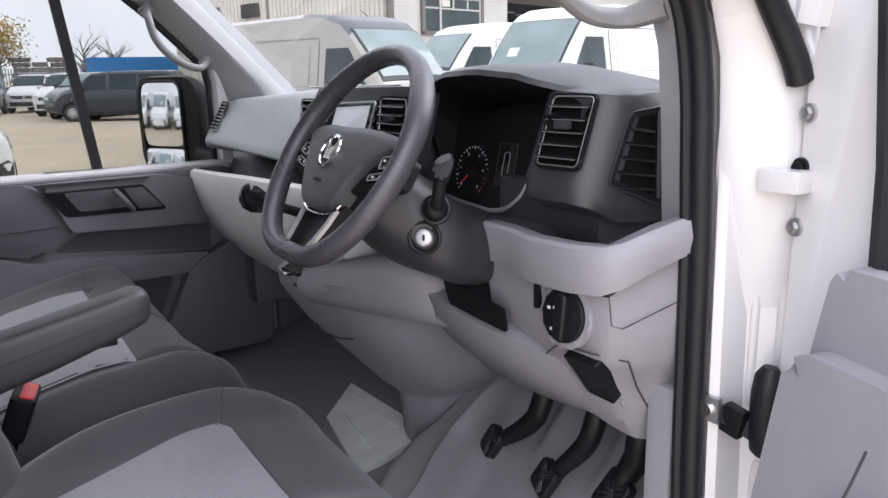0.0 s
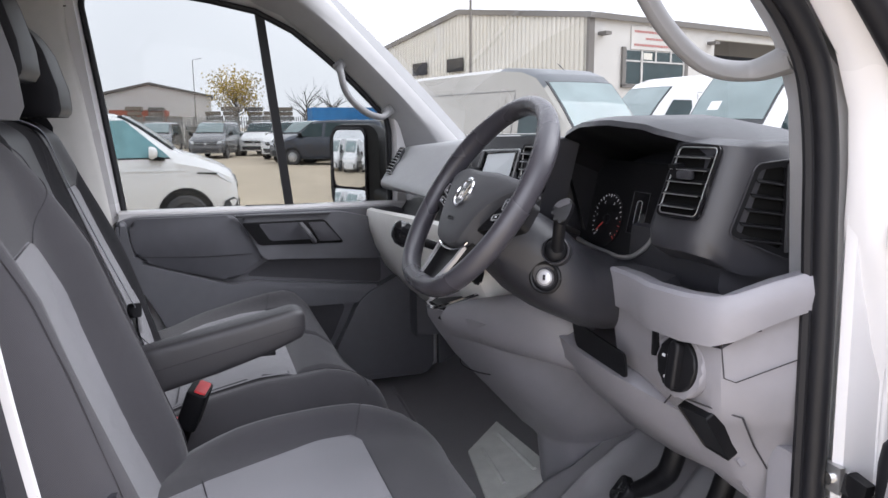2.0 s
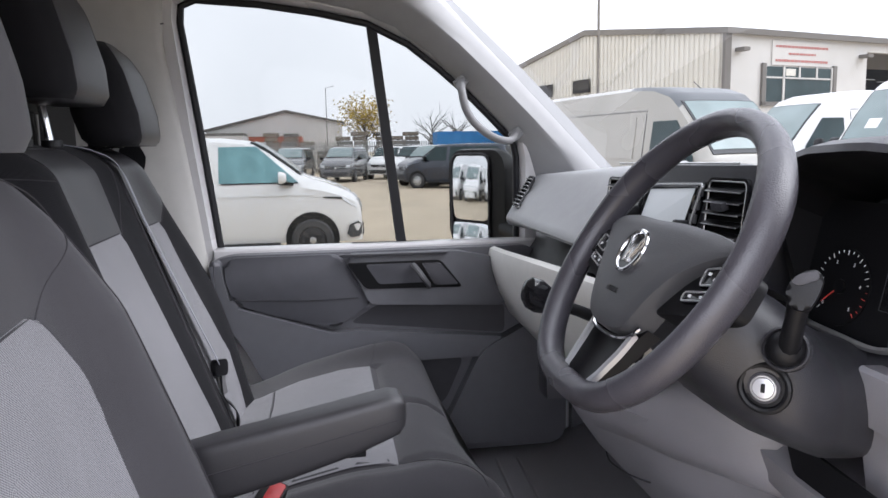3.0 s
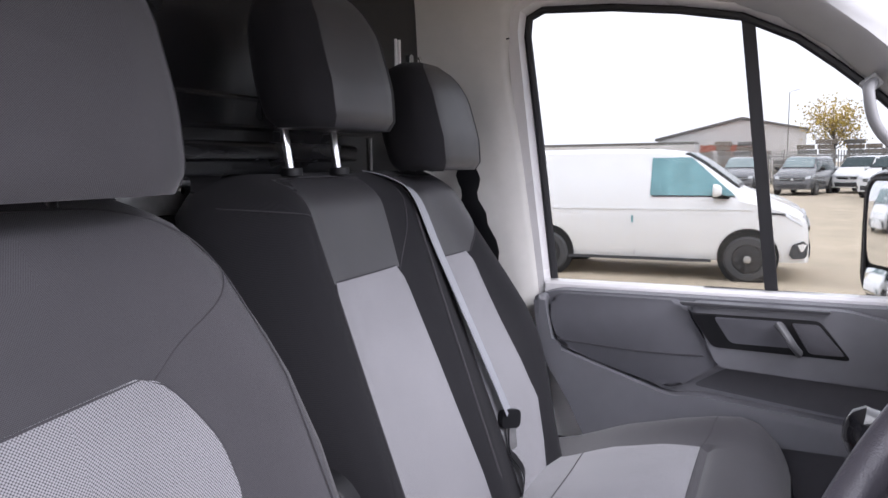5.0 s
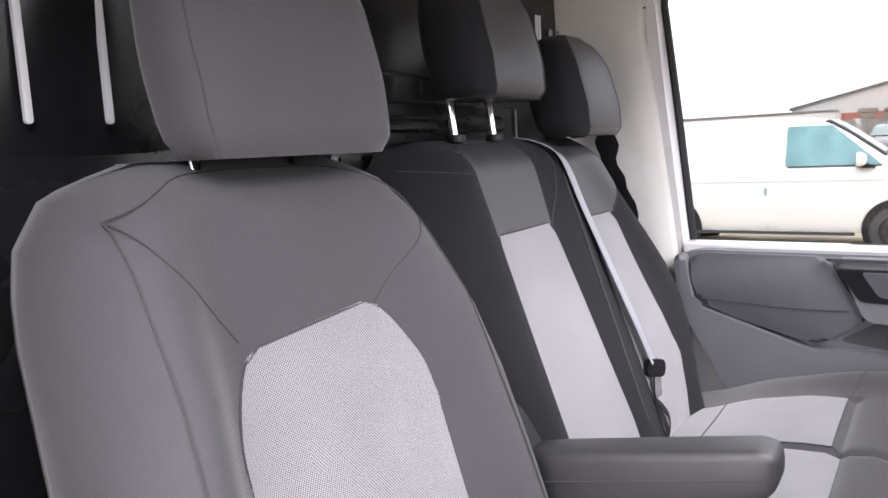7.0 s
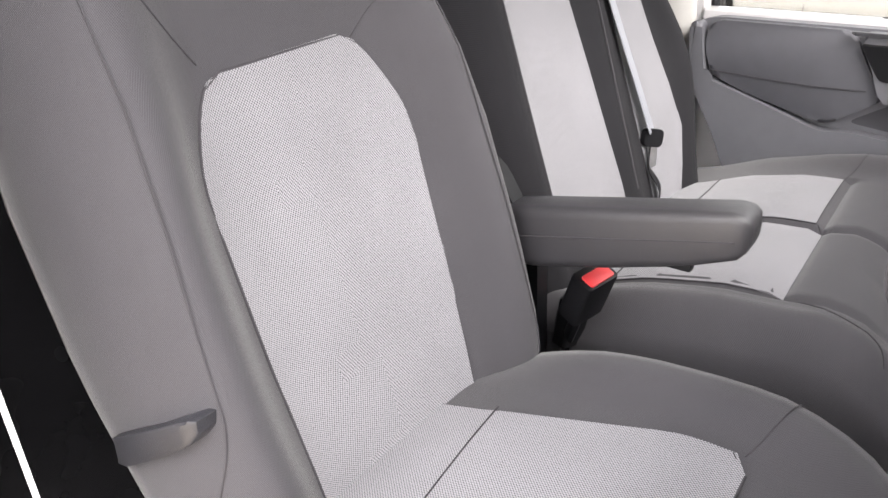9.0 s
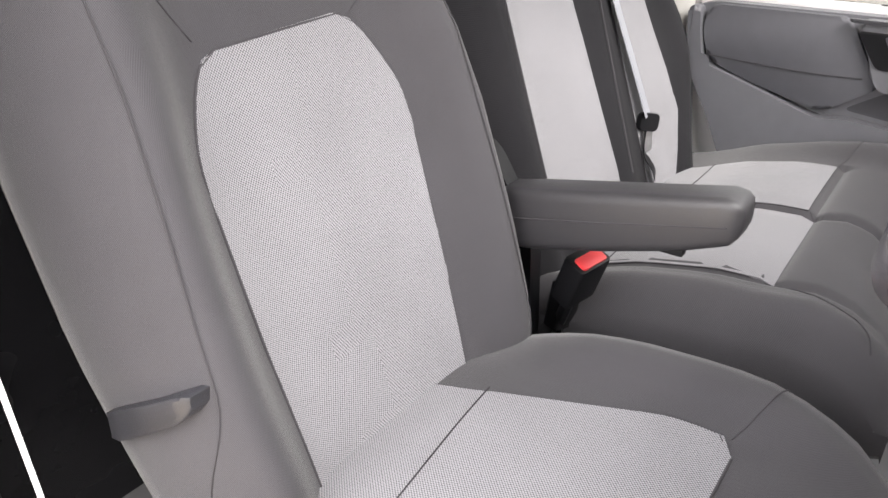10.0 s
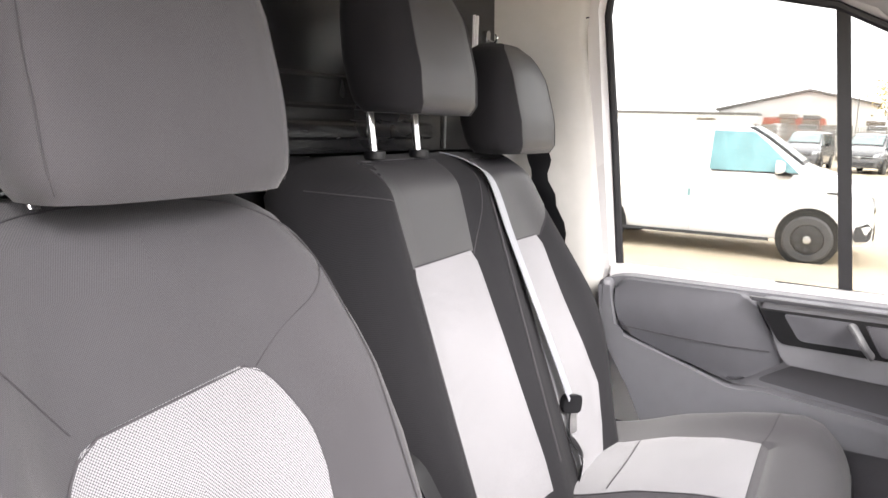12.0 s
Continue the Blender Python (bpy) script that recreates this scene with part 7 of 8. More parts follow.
# beige of the high-roof van is the yard's reflection put into its paint
PAINTS = {"white": mat("white_van_paint", (0.70, 0.70, 0.70), 0.25, vary=0.02, scale=3, coat=0.6), "grey": mat("grey_van_paint", (0.115, 0.118, 0.125), 0.25, vary=0.05, scale=3, coat=0.8),
          "navy": mat("navy_van_paint", (0.018, 0.026, 0.045), 0.2, vary=0.05, scale=3, coat=0.8), "silver": mat("reflected_beige_van_paint", (0.30, 0.288, 0.258), 0.25, metal=0.2, vary=0.05, scale=3, coat=0.6)}


def van(label, paint, m, size="mid", side_glass=CARGLASS, rim=RIM, group="parked vans"):
    """A panel van or people carrier; local y is forward, x its right."""
    big = size == "big"
    v = thing("van", label, "van", group=group)
    v.matrix_world = m
    L, H, W = (6.0, 2.62, 1.0) if big else (5.0, 1.97, 0.95)
    # stations from the nose backwards: y, height of the top, half width at waist, half width at top, waist height
    if big:
        st = [(0.0, 0.62, 0.62, 0.5, 0.58), (-0.06, 0.95, 0.82, 0.72, 0.80), (-0.25, 1.16, 0.93, 0.78, 0.95), (-0.62, 1.33, 0.985, 0.82, 1.15), (-0.78, 1.46, 0.99, 0.84, 1.2), (-1.15, 1.92, 1.0, 0.84, 1.25), (-1.5, 2.28, 1.0, 0.83, 1.3), (-1.72, 2.46, 1.0, 0.82, 1.3), (-2.1, 2.58, 1.0, 0.83, 1.3), (-2.6, 2.62, 1.0, 0.84, 1.3), (-5.8, 2.60, 1.0, 0.84, 1.3), (-5.97, 2.50, 0.98, 0.82, 1.3), (-6.0, 2.3, 0.95, 0.8, 1.3)]
    else:
        st = [(0.0, 0.58, 0.74, 0.66, 0.50), (-0.012, 0.74, 0.80, 0.70, 0.64), (-0.03, 0.87, 0.84, 0.74, 0.78), (-0.075, 0.975, 0.88, 0.77, 0.88), (-0.16, 1.06, 0.915, 0.79, 0.95), (-0.32, 1.145, 0.938, 0.80, 1.02), (-0.58, 1.245, 0.947, 0.81, 1.10), (-0.88, 1.335, 0.95, 0.82, 1.16), (-0.98, 1.395, 0.95, 0.81, 1.18), (-1.20, 1.56, 0.95, 0.785, 1.2), (-1.45, 1.745, 0.95, 0.76, 1.2), (-1.65, 1.865, 0.95, 0.745, 1.2), (-1.82, 1.925, 0.95, 0.735, 1.2), (-2.2, 1.962, 0.95, 0.73, 1.2), (-3.0, 1.975, 0.95, 0.73, 1.2), (-4.6, 1.965, 0.95, 0.73, 1.2), (-4.84, 1.92, 0.945, 0.725, 1.2), (-4.95, 1.70, 0.93, 0.71, 1.2)]
    fine = []
    for a, b in zip(st, st[1:]):
        n = max(1, round((a[0] - b[0]) / 0.10))
        fine += [tuple(p + (q - p) * k / n for p, q in zip(a, b)) for k in range(n)]
    st = fine + [st[-1]]
    bm = bmesh.new()
    rings = []
    for y, zt, w, wt, zw in st:
        ring = []
        for s in (1, -1):
            half = [(w * 0.93, 0.30), (w * 0.99, 0.45), (w, min(zw * 0.75, zt)), (w * 0.995, min(zw, zt - 0.02)), (w * 0.45 + wt * 0.55, max(zw, zt * 0.5 + zw * 0.5) if zt > zw + 0.1 else zt - 0.015), (wt, zt - 0.07 if zt > zw + 0.2 else zt - 0.012), (wt * 0.90, zt - 0.012), (wt * 0.5, zt)]
            ring += [V(s * x, y, z) for x, z in (half if s == 1 else half[::-1])]
        rings.append(ring)
    loft(bm, rings)
    body = part("body", bm, PAINTS[paint], v, angle=32)
    # roof faces keep the van's dark grey, without the painted beige reflection
    if paint == "silver":
        body.data.materials.append(ROOFPAINT)
        for f in body.data.polygons:
            if f.center.y > -2.65 and f.center.z > 2.2 and f.normal.z > 0.4:
                f.material_index = 1

    def side_x(y, z):
        for (y0, zt0, w0, wt0, zw0), (y1, zt1, w1, wt1, zw1) in zip(st, st[1:]):
            if y1 <= y <= y0:
                t = (y0 - y) / (y0 - y1)
                w, wt, zt, zw = w0 + (w1 - w0) * t, wt0 + (wt1 - wt0) * t, zt0 + (zt1 - zt0) * t, zw0 + (zw1 - zw0) * t
                zm = max(zw, zt * 0.5 + zw * 0.5)
                xm = w * 0.45 + wt * 0.55
                if z <= zw:
                    return w
                if z <= zm:
                    return w + (xm - w) * (z - zw) / max(0.01, zm - zw)
                return xm + (wt - xm) * (z - zm) / max(0.01, zt - 0.07 - zm)
        return W

    def side_pane(name, y_front, y_back, z0, z1, mtl, label_=""):
        """A pane that follows the body's side; its front edge may slope."""
        for s in (1, -1):
            bm_ = bmesh.new()
            f = lambda u, z: (y_front(z) + (y_back - y_front(z)) * u, z)
            sheet(bm_, lambda u, z: V(s * (side_x(*f(u, z)) + 0.008), f(u, z)[0], z), lin(0, 1, 15), lin(z0, z1, 12), (-s * 0.02, 0, 0))
            part(name, bm_, mtl, v, label_)

    def front_pane(y0, y1, share, mtl, label_, name="windscreen", up=0.030):
        """A windscreen that follows the slope between nose and roof."""
        def at_(u, y):
            for a, b in zip(st, st[1:]):
                if b[0] <= y <= a[0]:
                    t = (a[0] - y) / (a[0] - b[0])
                    zt, wt = a[1] + (b[1] - a[1]) * t, a[3] + (b[3] - a[3]) * t
                    q = abs(u) * share
                    return V(u * share * wt, y + 0.010, (zt if q < 0.5 else zt - 0.012 * (q - 0.5) / 0.4) + up)
        bm_ = bmesh.new()
        sheet(bm_, at_, lin(-1, 1, 17), lin(y0, y1, 14), (0, -0.02, -0.02))
        part(name, bm_, mtl, v, label_)

    def side_plate(name, pts, mtl, out, sides=(1, -1), label_=""):
        for s in sides:
            bm_ = bmesh.new()
            vs = [bm_.verts.new(V(s * (side_x(y, z) + out), y, z)) for y, z in pts]
            ws = [bm_.verts.new(V(s * (side_x(y, z) - 0.02), y, z)) for y, z in pts]
            bm_.faces.new(vs)
            for i in range(len(vs)):
                j = (i + 1) % len(vs)
                bm_.faces.new((vs[i], vs[j], ws[j], ws[i]))
            part(name, bm_, mtl, v, label_)

    def front_plate(name, pts, mtl, out, label_=""):
        bm_ = bmesh.new()
        vs = [bm_.verts.new(V(*p) + V(0, out, out * 0.6)) for p in pts]
        bm_.faces.new(vs)
        ws = [bm_.verts.new(V(*p) - V(0, 0.03, 0.02)) for p in pts]
        for i in range(len(vs)):
            j = (i + 1) % len(vs)
            bm_.faces.new((vs[i], vs[j], ws[j], ws[i]))
        part(name, bm_, mtl, v, label_)

    if big:
        front_pane(-0.80, -1.56, 0.90, BUMPER, "black windscreen edge", "windscreen_edge", 0.014)
        front_pane(-0.84, -1.52, 0.86, SKYGLASS, "windscreen with sky reflection put into its pale colour")
        if paint == "white":
            front_plate("paper", [(0.22, -0.98, 1.70), (0.44, -0.98, 1.70), (0.44, -1.10, 1.85), (0.22, -1.10, 1.85)], PAINTS["white"], 0.03, "white sheet of paper")
            side_plate("door_handle", [(-1.80, 1.20), (-1.98, 1.20), (-1.98, 1.24), (-1.80, 1.24)], BUMPER, 0.03)
        side_pane("cab_window", lambda z: -1.02 - 0.78 * max(0.0, z - 1.42), -2.02, 1.36, 2.02, CARGLASS, "dark cab window")
        side_pane("side_panel", lambda z: -2.45, -5.6, 1.42, 2.10, PAINTS[paint])
        side_pane("roof_crease", lambda z: -2.2, -5.8, 2.19, 2.205, DOORLINE)
        side_pane("door_line", lambda z: -2.20, -2.212, 0.6, 2.15, DOORLINE)
        side_plate("rub_strip", [(-1.3, 0.62), (-4.6, 0.62), (-4.6, 0.74), (-1.3, 0.74)], BUMPER, 0.02)
        front_plate("grille", [(-0.62, -0.05, 0.72), (0.62, -0.05, 0.72), (0.66, -0.16, 1.02), (-0.66, -0.16, 1.02)], BUMPER, 0.03)
        for s in (1, -1):
            front_plate("headlamp", [(s * 0.62, -0.10, 0.80), (s * 0.86, -0.20, 0.82), (s * 0.90, -0.38, 1.10), (s * 0.68, -0.26, 1.06)], LAMP, 0.03)
        front_plate("bumper", [(-0.85, -0.06, 0.32), (0.85, -0.06, 0.32), (0.86, -0.06, 0.66), (-0.86, -0.06, 0.66)], BUMPER, 0.05)
        wheels, wr = (-0.95, -4.6), 0.35
        bm = bmesh.new()
        tube(bm, [(0, -1.95, 2.56), (0, -2.12, 2.68)], 0.008, 6)
        part("aerial", bm, BUMPER, v)
    else:
        front_pane(-0.95, -1.72, 0.93, BUMPER, "black windscreen edge", "windscreen_edge", 0.014)
        front_pane(-0.98, -1.68, 0.89, SKYGLASS if paint != "white" else CARGLASS, "sloping windscreen")
        side_pane("cab_window", lambda z: -1.00 - 1.12 * max(0.0, z - 1.26), -2.20, 1.258, 1.82, side_glass, "cab window")
        side_plate("window_sill", [(-0.99, 1.235), (-2.17, 1.235), (-2.165, 1.258), (-1.0, 1.258)], BUMPER, 0.016)
        if paint != "white":
            side_plate("rear_window", [(-2.34, 1.255), (-3.42, 1.255), (-3.42, 1.84), (-2.36, 1.84)], CARGLASS, 0.012)
            side_plate("rear_window", [(-3.52, 1.255), (-4.68, 1.255), (-4.60, 1.82), (-3.52, 1.84)], CARGLASS, 0.012)
        front_plate("grille", [(-0.56, -0.012, 0.74), (0.56, -0.012, 0.74), (0.62, -0.04, 0.875), (-0.62, -0.04, 0.875)], GLOSSBLACK, 0.022, "black grille")
        front_plate("grille_bar", [(-0.60, -0.022, 0.80), (0.60, -0.022, 0.80), (0.60, -0.024, 0.815), (-0.60, -0.024, 0.815)], ALLOY, 0.034, "bright grille bar")
        front_plate("lower_intake", [(-0.66, 0.0, 0.36), (0.66, 0.0, 0.36), (0.70, -0.004, 0.56), (-0.70, -0.004, 0.56)], BUMPER, 0.022, "dark lower intake")
        bm = bmesh.new()
        disc(bm, 0.07, 0.03, face_at((0, 0.02, 0.80), (0, 1, 0.1)), 18, 0.006)
        part("round_badge", bm, ALLOY, v)
        for s in (1, -1):
            front_plate("headlamp", [(s * 0.60, -0.035, 0.80), (s * 0.82, -0.06, 0.83), (s * 0.84, -0.10, 0.97), (s * 0.62, -0.06, 0.93)], LAMP, 0.03)
        side_plate("headlamp", [(-0.035, 0.845), (-0.10, 0.835), (-0.26, 0.93), (-0.34, 1.005), (-0.20, 1.005), (-0.07, 0.955)], LAMP, 0.012)
        side_plate("lamp_strip", [(-0.32, 0.975), (-0.62, 1.000), (-0.62, 1.018), (-0.32, 1.010)], BUMPER, 0.010)
        side_plate("bumper_corner", [(-0.02, 0.42), (-0.06, 0.37), (-0.20, 0.36), (-0.26, 0.42), (-0.22, 0.56), (-0.08, 0.62), (-0.015, 0.56)], BUMPER, 0.022)
        side_plate("door_line", [(-2.42, 0.35), (-2.427, 0.35), (-2.427, 1.9), (-2.42, 1.9)], DOORLINE, 0.002)
        side_plate("door_line", [(-0.97, 0.85), (-0.977, 0.85), (-0.977, 1.25), (-0.97, 1.25)], DOORLINE, 0.002)
        side_plate("waist_line", [(-0.75, 1.045), (-4.7, 1.045), (-4.7, 1.055), (-0.75, 1.055)], PAINTS[paint], 0.012)
        side_plate("sill_shadow", [(-1.3, 0.27), (-3.5, 0.27), (-3.5, 0.315), (-1.3, 0.315)], BUMPER, 0.006)
        wheels, wr = (-0.80, -3.80), 0.335
        if paint == "white":
            side_plate("blue_sticker", [(-2.44, 0.84), (-2.48, 0.84), (-2.48, 0.95), (-2.44, 0.95)], BLUEGLASS, 0.006)
    for y in wheels:
        for s in (1, -1):
            bm = bmesh.new()
            disc(bm, wr + 0.085, 0.05, face_at((s * (W + 0.004), y, wr + 0.03), (s, 0, 0)), 32)
            part("wheel_arch", bm, ARCH, v)
            bm = bmesh.new()
            rings = [[V(s * (W - 0.185 + d), y + rr * math.cos(a), wr + rr * math.sin(a)) for a in (2 * math.pi * j / 28 for j in range(28))] for d, rr in ((0.0, wr - 0.06), (0.0, wr - 0.02), (0.04, wr), (0.19, wr), (0.22, wr - 0.03), (0.225, wr * 0.66), (0.20, wr * 0.62))]
            loft(bm, rings)
            wheel = part("wheel", bm, TYRE, v)
            bm = bmesh.new()
            disc(bm, wr * 0.62, 0.03, face_at((s * (W + 0.030), y, wr), (s, 0, 0)), 24, 0.01)
            rimo = part("rim", bm, rim, wheel)
            for k in range(8):
                a = 2 * math.pi * k / 8
                bm = bmesh.new()
                disc(bm, wr * 0.09, 0.01, face_at((s * (W + 0.036), y + wr * 0.44 * math.cos(a), wr + wr * 0.44 * math.sin(a)), (s, 0, 0)), 10)
                part("rim_hole", bm, TYRE, rimo)
            bm = bmesh.new()
            disc(bm, wr * 0.16, 0.03, face_at((s * (W + 0.05), y, wr), (s, 0, 0)), 16, 0.01)
            part("hub_cap", bm, ALLOY, rimo)
    for s in (1, -1):
        y, z = (-1.18, 1.42) if big else (-1.24, 1.335)
        h = 0.34 if big else 0.19
        bm = bmesh.new()
        rings = []
        for d, k in ((-0.075, 0.45), (-0.060, 0.72), (-0.02, 0.94), (0.02, 1.0), (0.040, 0.97), (0.046, 0.88)):
            rings.append([V(s * (W + 0.13) + s * px, y - d, z + pz) for px, pz in ((a_ * k, b_ * k) for a_, b_ in round_rect(0.22, h, 0.07, 4))])
        loft(bm, rings)
        mirror = part("wing_mirror", bm, BLACK if (big or paint != "white") else PAINTS[paint], v)
        bm = bmesh.new()
        loft(bm, [[V(s * x, y + 0.05 + q, z - h * 0.5 + e) for q, e in ((-0.09, 0.06), (0.12, 0.01), (0.12, -0.03), (-0.10, -0.02))] for x in (W - 0.06, W + 0.10)])
        part("mirror_foot", bm, BLACK, mirror, "black mirror foot")
    return v


def van_at(x, y, heading):
    """A pose with the nose at x, y; heading in degrees, 0 facing +y, positive to the left."""
    return pose(x, y, 0, 0, 0, heading)


van("white panel van with steel wheels and teal cab window", "white", van_at(-11.58, 0.60, 0), side_glass=BLUEGLASS, rim=BLACKRIM)
van("dark grey van parked facing the yard", "grey", van_at(-41.5, -2.2, -97))
van("dark grey van parked facing the yard", "grey", van_at(-40.0, 0.5, -105))
van("white van parked in the far row", "white", van_at(-43.0, 3.2, -112))
van("white van parked in the far row", "white", van_at(-37.5, 3.9, -122))
van("dark grey van parked in the far row", "grey", van_at(-34.0, 3.9, -135), rim=ALLOY)
van("navy people carrier with alloy wheels seen from the side", "navy", van_at(-33.3, 3.9, 168 - 20), rim=ALLOY)
van("dark grey high-roof panel van across the yard, beige reflection in its colour", "silver", van_at(-9.2, 7.1, -76) @ Matrix.Scale(1.06, 4), size="big", group="large vans")
van("white high-roof panel van parked nose out", "white", van_at(-16.5, 10.4, 187) @ Matrix.Scale(1.16, 4), size="big", group="large vans")
van("white high-roof panel van parked nose out", "white", van_at(-10.25, 8.75, 194.6) @ Matrix.Scale(1.15, 4), size="big", group="large vans")

# ---- warehouse ----
CLAD = mat("cream_cladding", (0.62, 0.60, 0.54), 0.6, vary=0.05, scale=2)
CLADB = mat("pale_grey_render", (0.52, 0.51, 0.49), 0.8, vary=0.08, scale=2)
ROOFM = mat("brown_grey_fascia", (0.14, 0.13, 0.12), 0.7)
DARKIN = mat("dark_interior", (0.02, 0.02, 0.022), 0.9)
BRICK = mat("red_brick", (0.28, 0.10, 0.07), 0.9, vary=0.25, scale=6)


def warehouse():
    w = thing("warehouse", "cream clad warehouse with gable end and open loading door", "building")
    C0 = V(-28.3, 16.7, 0)
    u, v_ = V(-0.959, -0.284, 0), V(-0.284, 0.959, 0)
    wid, ln, eave, apex = 17.6, 40.0, 6.55, 7.75
    # gable wall
    bm = bmesh.new()
    pts = [C0, C0 + u * wid, C0 + u * wid + V(0, 0, eave), C0 + u * wid * 0.55 + V(0, 0, apex), C0 + V(0, 0, eave)]
    a = [bm.verts.new(p) for p in pts]
    b = [bm.verts.new(p + v_ * 0.3) for p in pts]
    bm.faces.new(a)
    bm.faces.new(b[::-1])
    for i in range(5):
        j = (i + 1) % 5
        bm.faces.new((a[j], a[i], b[i], b[j]))
    gable = part("gable_wall", bm, CLAD, w)
    # upright ribs of the cladding sheets
    n = 58
    for k in range(1, n):
        q = k / n
        h = eave + (apex - eave) * (q / 0.55 if q < 0.55 else (1 - q) / 0.45)
        bm = bmesh.new()
        p = C0 + u * wid * q - v_ * 0.02
        loft(bm, [[p + u * 0.05, p + u * 0.02 - v_ * 0.05, p - u * 0.02 - v_ * 0.05, p - u * 0.05], [p + u * 0.05 + V(0, 0, h), p + u * 0.02 - v_ * 0.05 + V(0, 0, h), p - u * 0.02 - v_ * 0.05 + V(0, 0, h), p - u * 0.05 + V(0, 0, h)]])
        part("cladding_rib", bm, CLAD, gable)
    # long side with a window, a sign and a loading door
    def wall_box(name, s0, s1, z0, z1, d0, d1, mtl, parent, label=""):
        bm_ = bmesh.new()
        ring = lambda s: [C0 + v_ * s - u * d0 + V(0, 0, z0), C0 + v_ * s - u * d1 + V(0, 0, z0), C0 + v_ * s - u * d1 + V(0, 0, z1), C0 + v_ * s - u * d0 + V(0, 0, z1)]
        loft(bm_, [ring(s0), ring(s1)])
        return part(name, bm_, mtl, parent, label)

    side = wall_box("side_wall", 0.0, 9.0, 0, eave, -0.3, 0, CLADB, w)
    wall_box("side_wall", 15.6, ln, 0, eave, -0.3, 0, CLADB, w)
    wall_box("side_wall", 9.0, 15.6, 5.9, eave, -0.3, 0, CLADB, w)
    wall_box("loading_bay", 2.0, 38.0, 0, 6.4, -9.0, -8.8, DARKIN, w, "dark loading bay")
    for k in range(5):
        wall_box("strip_light", 9.6 + k * 1.2, 10.4 + k * 1.2, 5.3 - 0.1 * k, 5.35 - 0.1 * k, -3.2, -3.0, LAMP, w)
    win = wall_box("window", 2.3, 6.6, 3.55, 5.05, -0.05, 0.04, CARGLASS, w, "large office window")
    for s in (2.25, 3.4, 6.5):
        wall_box("frame", s, s + 0.12, 3.5, 5.1, 0.0, 0.08, CLADB, win)
    wall_box("frame", 2.25, 6.62, 4.55, 4.62, 0.0, 0.08, CLADB, win)
    for s in (2.1, 6.6):
        wall_box("surround", s, s + 0.22, 3.4, 5.18, 0.0, 0.12, ROOFM, win)
    wall_box("surround", 2.1, 6.82, 3.36, 3.52, 0.0, 0.12, ROOFM, win)
    for s in (4.4, 5.5):
        wall_box("frame", s, s + 0.10, 4.55, 5.1, 0.0, 0.07, CLADB, win)
    wall_box("lit_panel", 3.6, 4.2, 4.68, 4.98, 0.04, 0.05, CLAD, win)
    sign = wall_box("sign", 2.7, 6.4, 5.12, 6.15, 0.0, 0.06, CLADB, w, "white sign with red lettering")
    for z, s0, s1, h in ((5.92, 2.9, 6.2, 0.10), (5.62, 3.7, 5.4, 0.09), (5.32, 2.9, 6.2, 0.10)):
        x = s0
        rnd = random.Random(int(z * 100))
        while x < s1:
            d = 0.09 + rnd.random() * 0.12
            wall_box("bar", x, min(x + d, s1), z - h / 2, z + h / 2, 0.06, 0.075, DULLRED, sign)
            x += d + 0.05
    for s in (0.55, 8.4):
        wall_box("wall_lamp", s, s + 0.35, 5.6, 5.75, 0.0, 0.5, ROOFM, w)
    wall_box("corner_post", -0.1, 0.25, 0, eave, -0.05, 0.10, ROOFM, w)
    # roof and fascia
    bm = bmesh.new()
    prof = [(-0.25, eave - 0.25), (-0.25, eave), (wid * 0.55, apex + 0.12), (wid + 0.25, eave), (wid + 0.25, eave - 0.25), (wid * 0.55, apex - 0.16)]
    loft(bm, [[C0 + u * s + V(0, 0, z) + v_ * t for s, z in prof] for t in (-0.15, ln)])
    part("roof", bm, ROOFM, w, "brown grey roof and fascia")
    for q in (0.52, 0.72):
        bm = bmesh.new()
        p = C0 + u * wid * q - v_ * 0.1
        loft(bm, [[p + V(0, 0, 4.6), p + u * 1.5 + V(0, 0, 4.6), p + u * 1.5 + V(0, 0, 5.3), p + V(0, 0, 5.3)], [p - v_ * 0.06 + V(0, 0, 4.6), p + u * 1.5 - v_ * 0.06 + V(0, 0, 4.6), p + u * 1.5 - v_ * 0.06 + V(0, 0, 5.3), p - v_ * 0.06 + V(0, 0, 5.3)]])
        part("louvre", bm, DARKIN, w, "dark louvred opening")


warehouse()

# flagpole in front of the warehouse
pole = thing("pole", "tall thin grey pole", "pole")
bm = bmesh.new()
tube(bm, [(-25.0, 9.9, 0), (-25.0, 9.9, 12)], 0.05, 8)
part("mast", bm, ROOFM, pole)


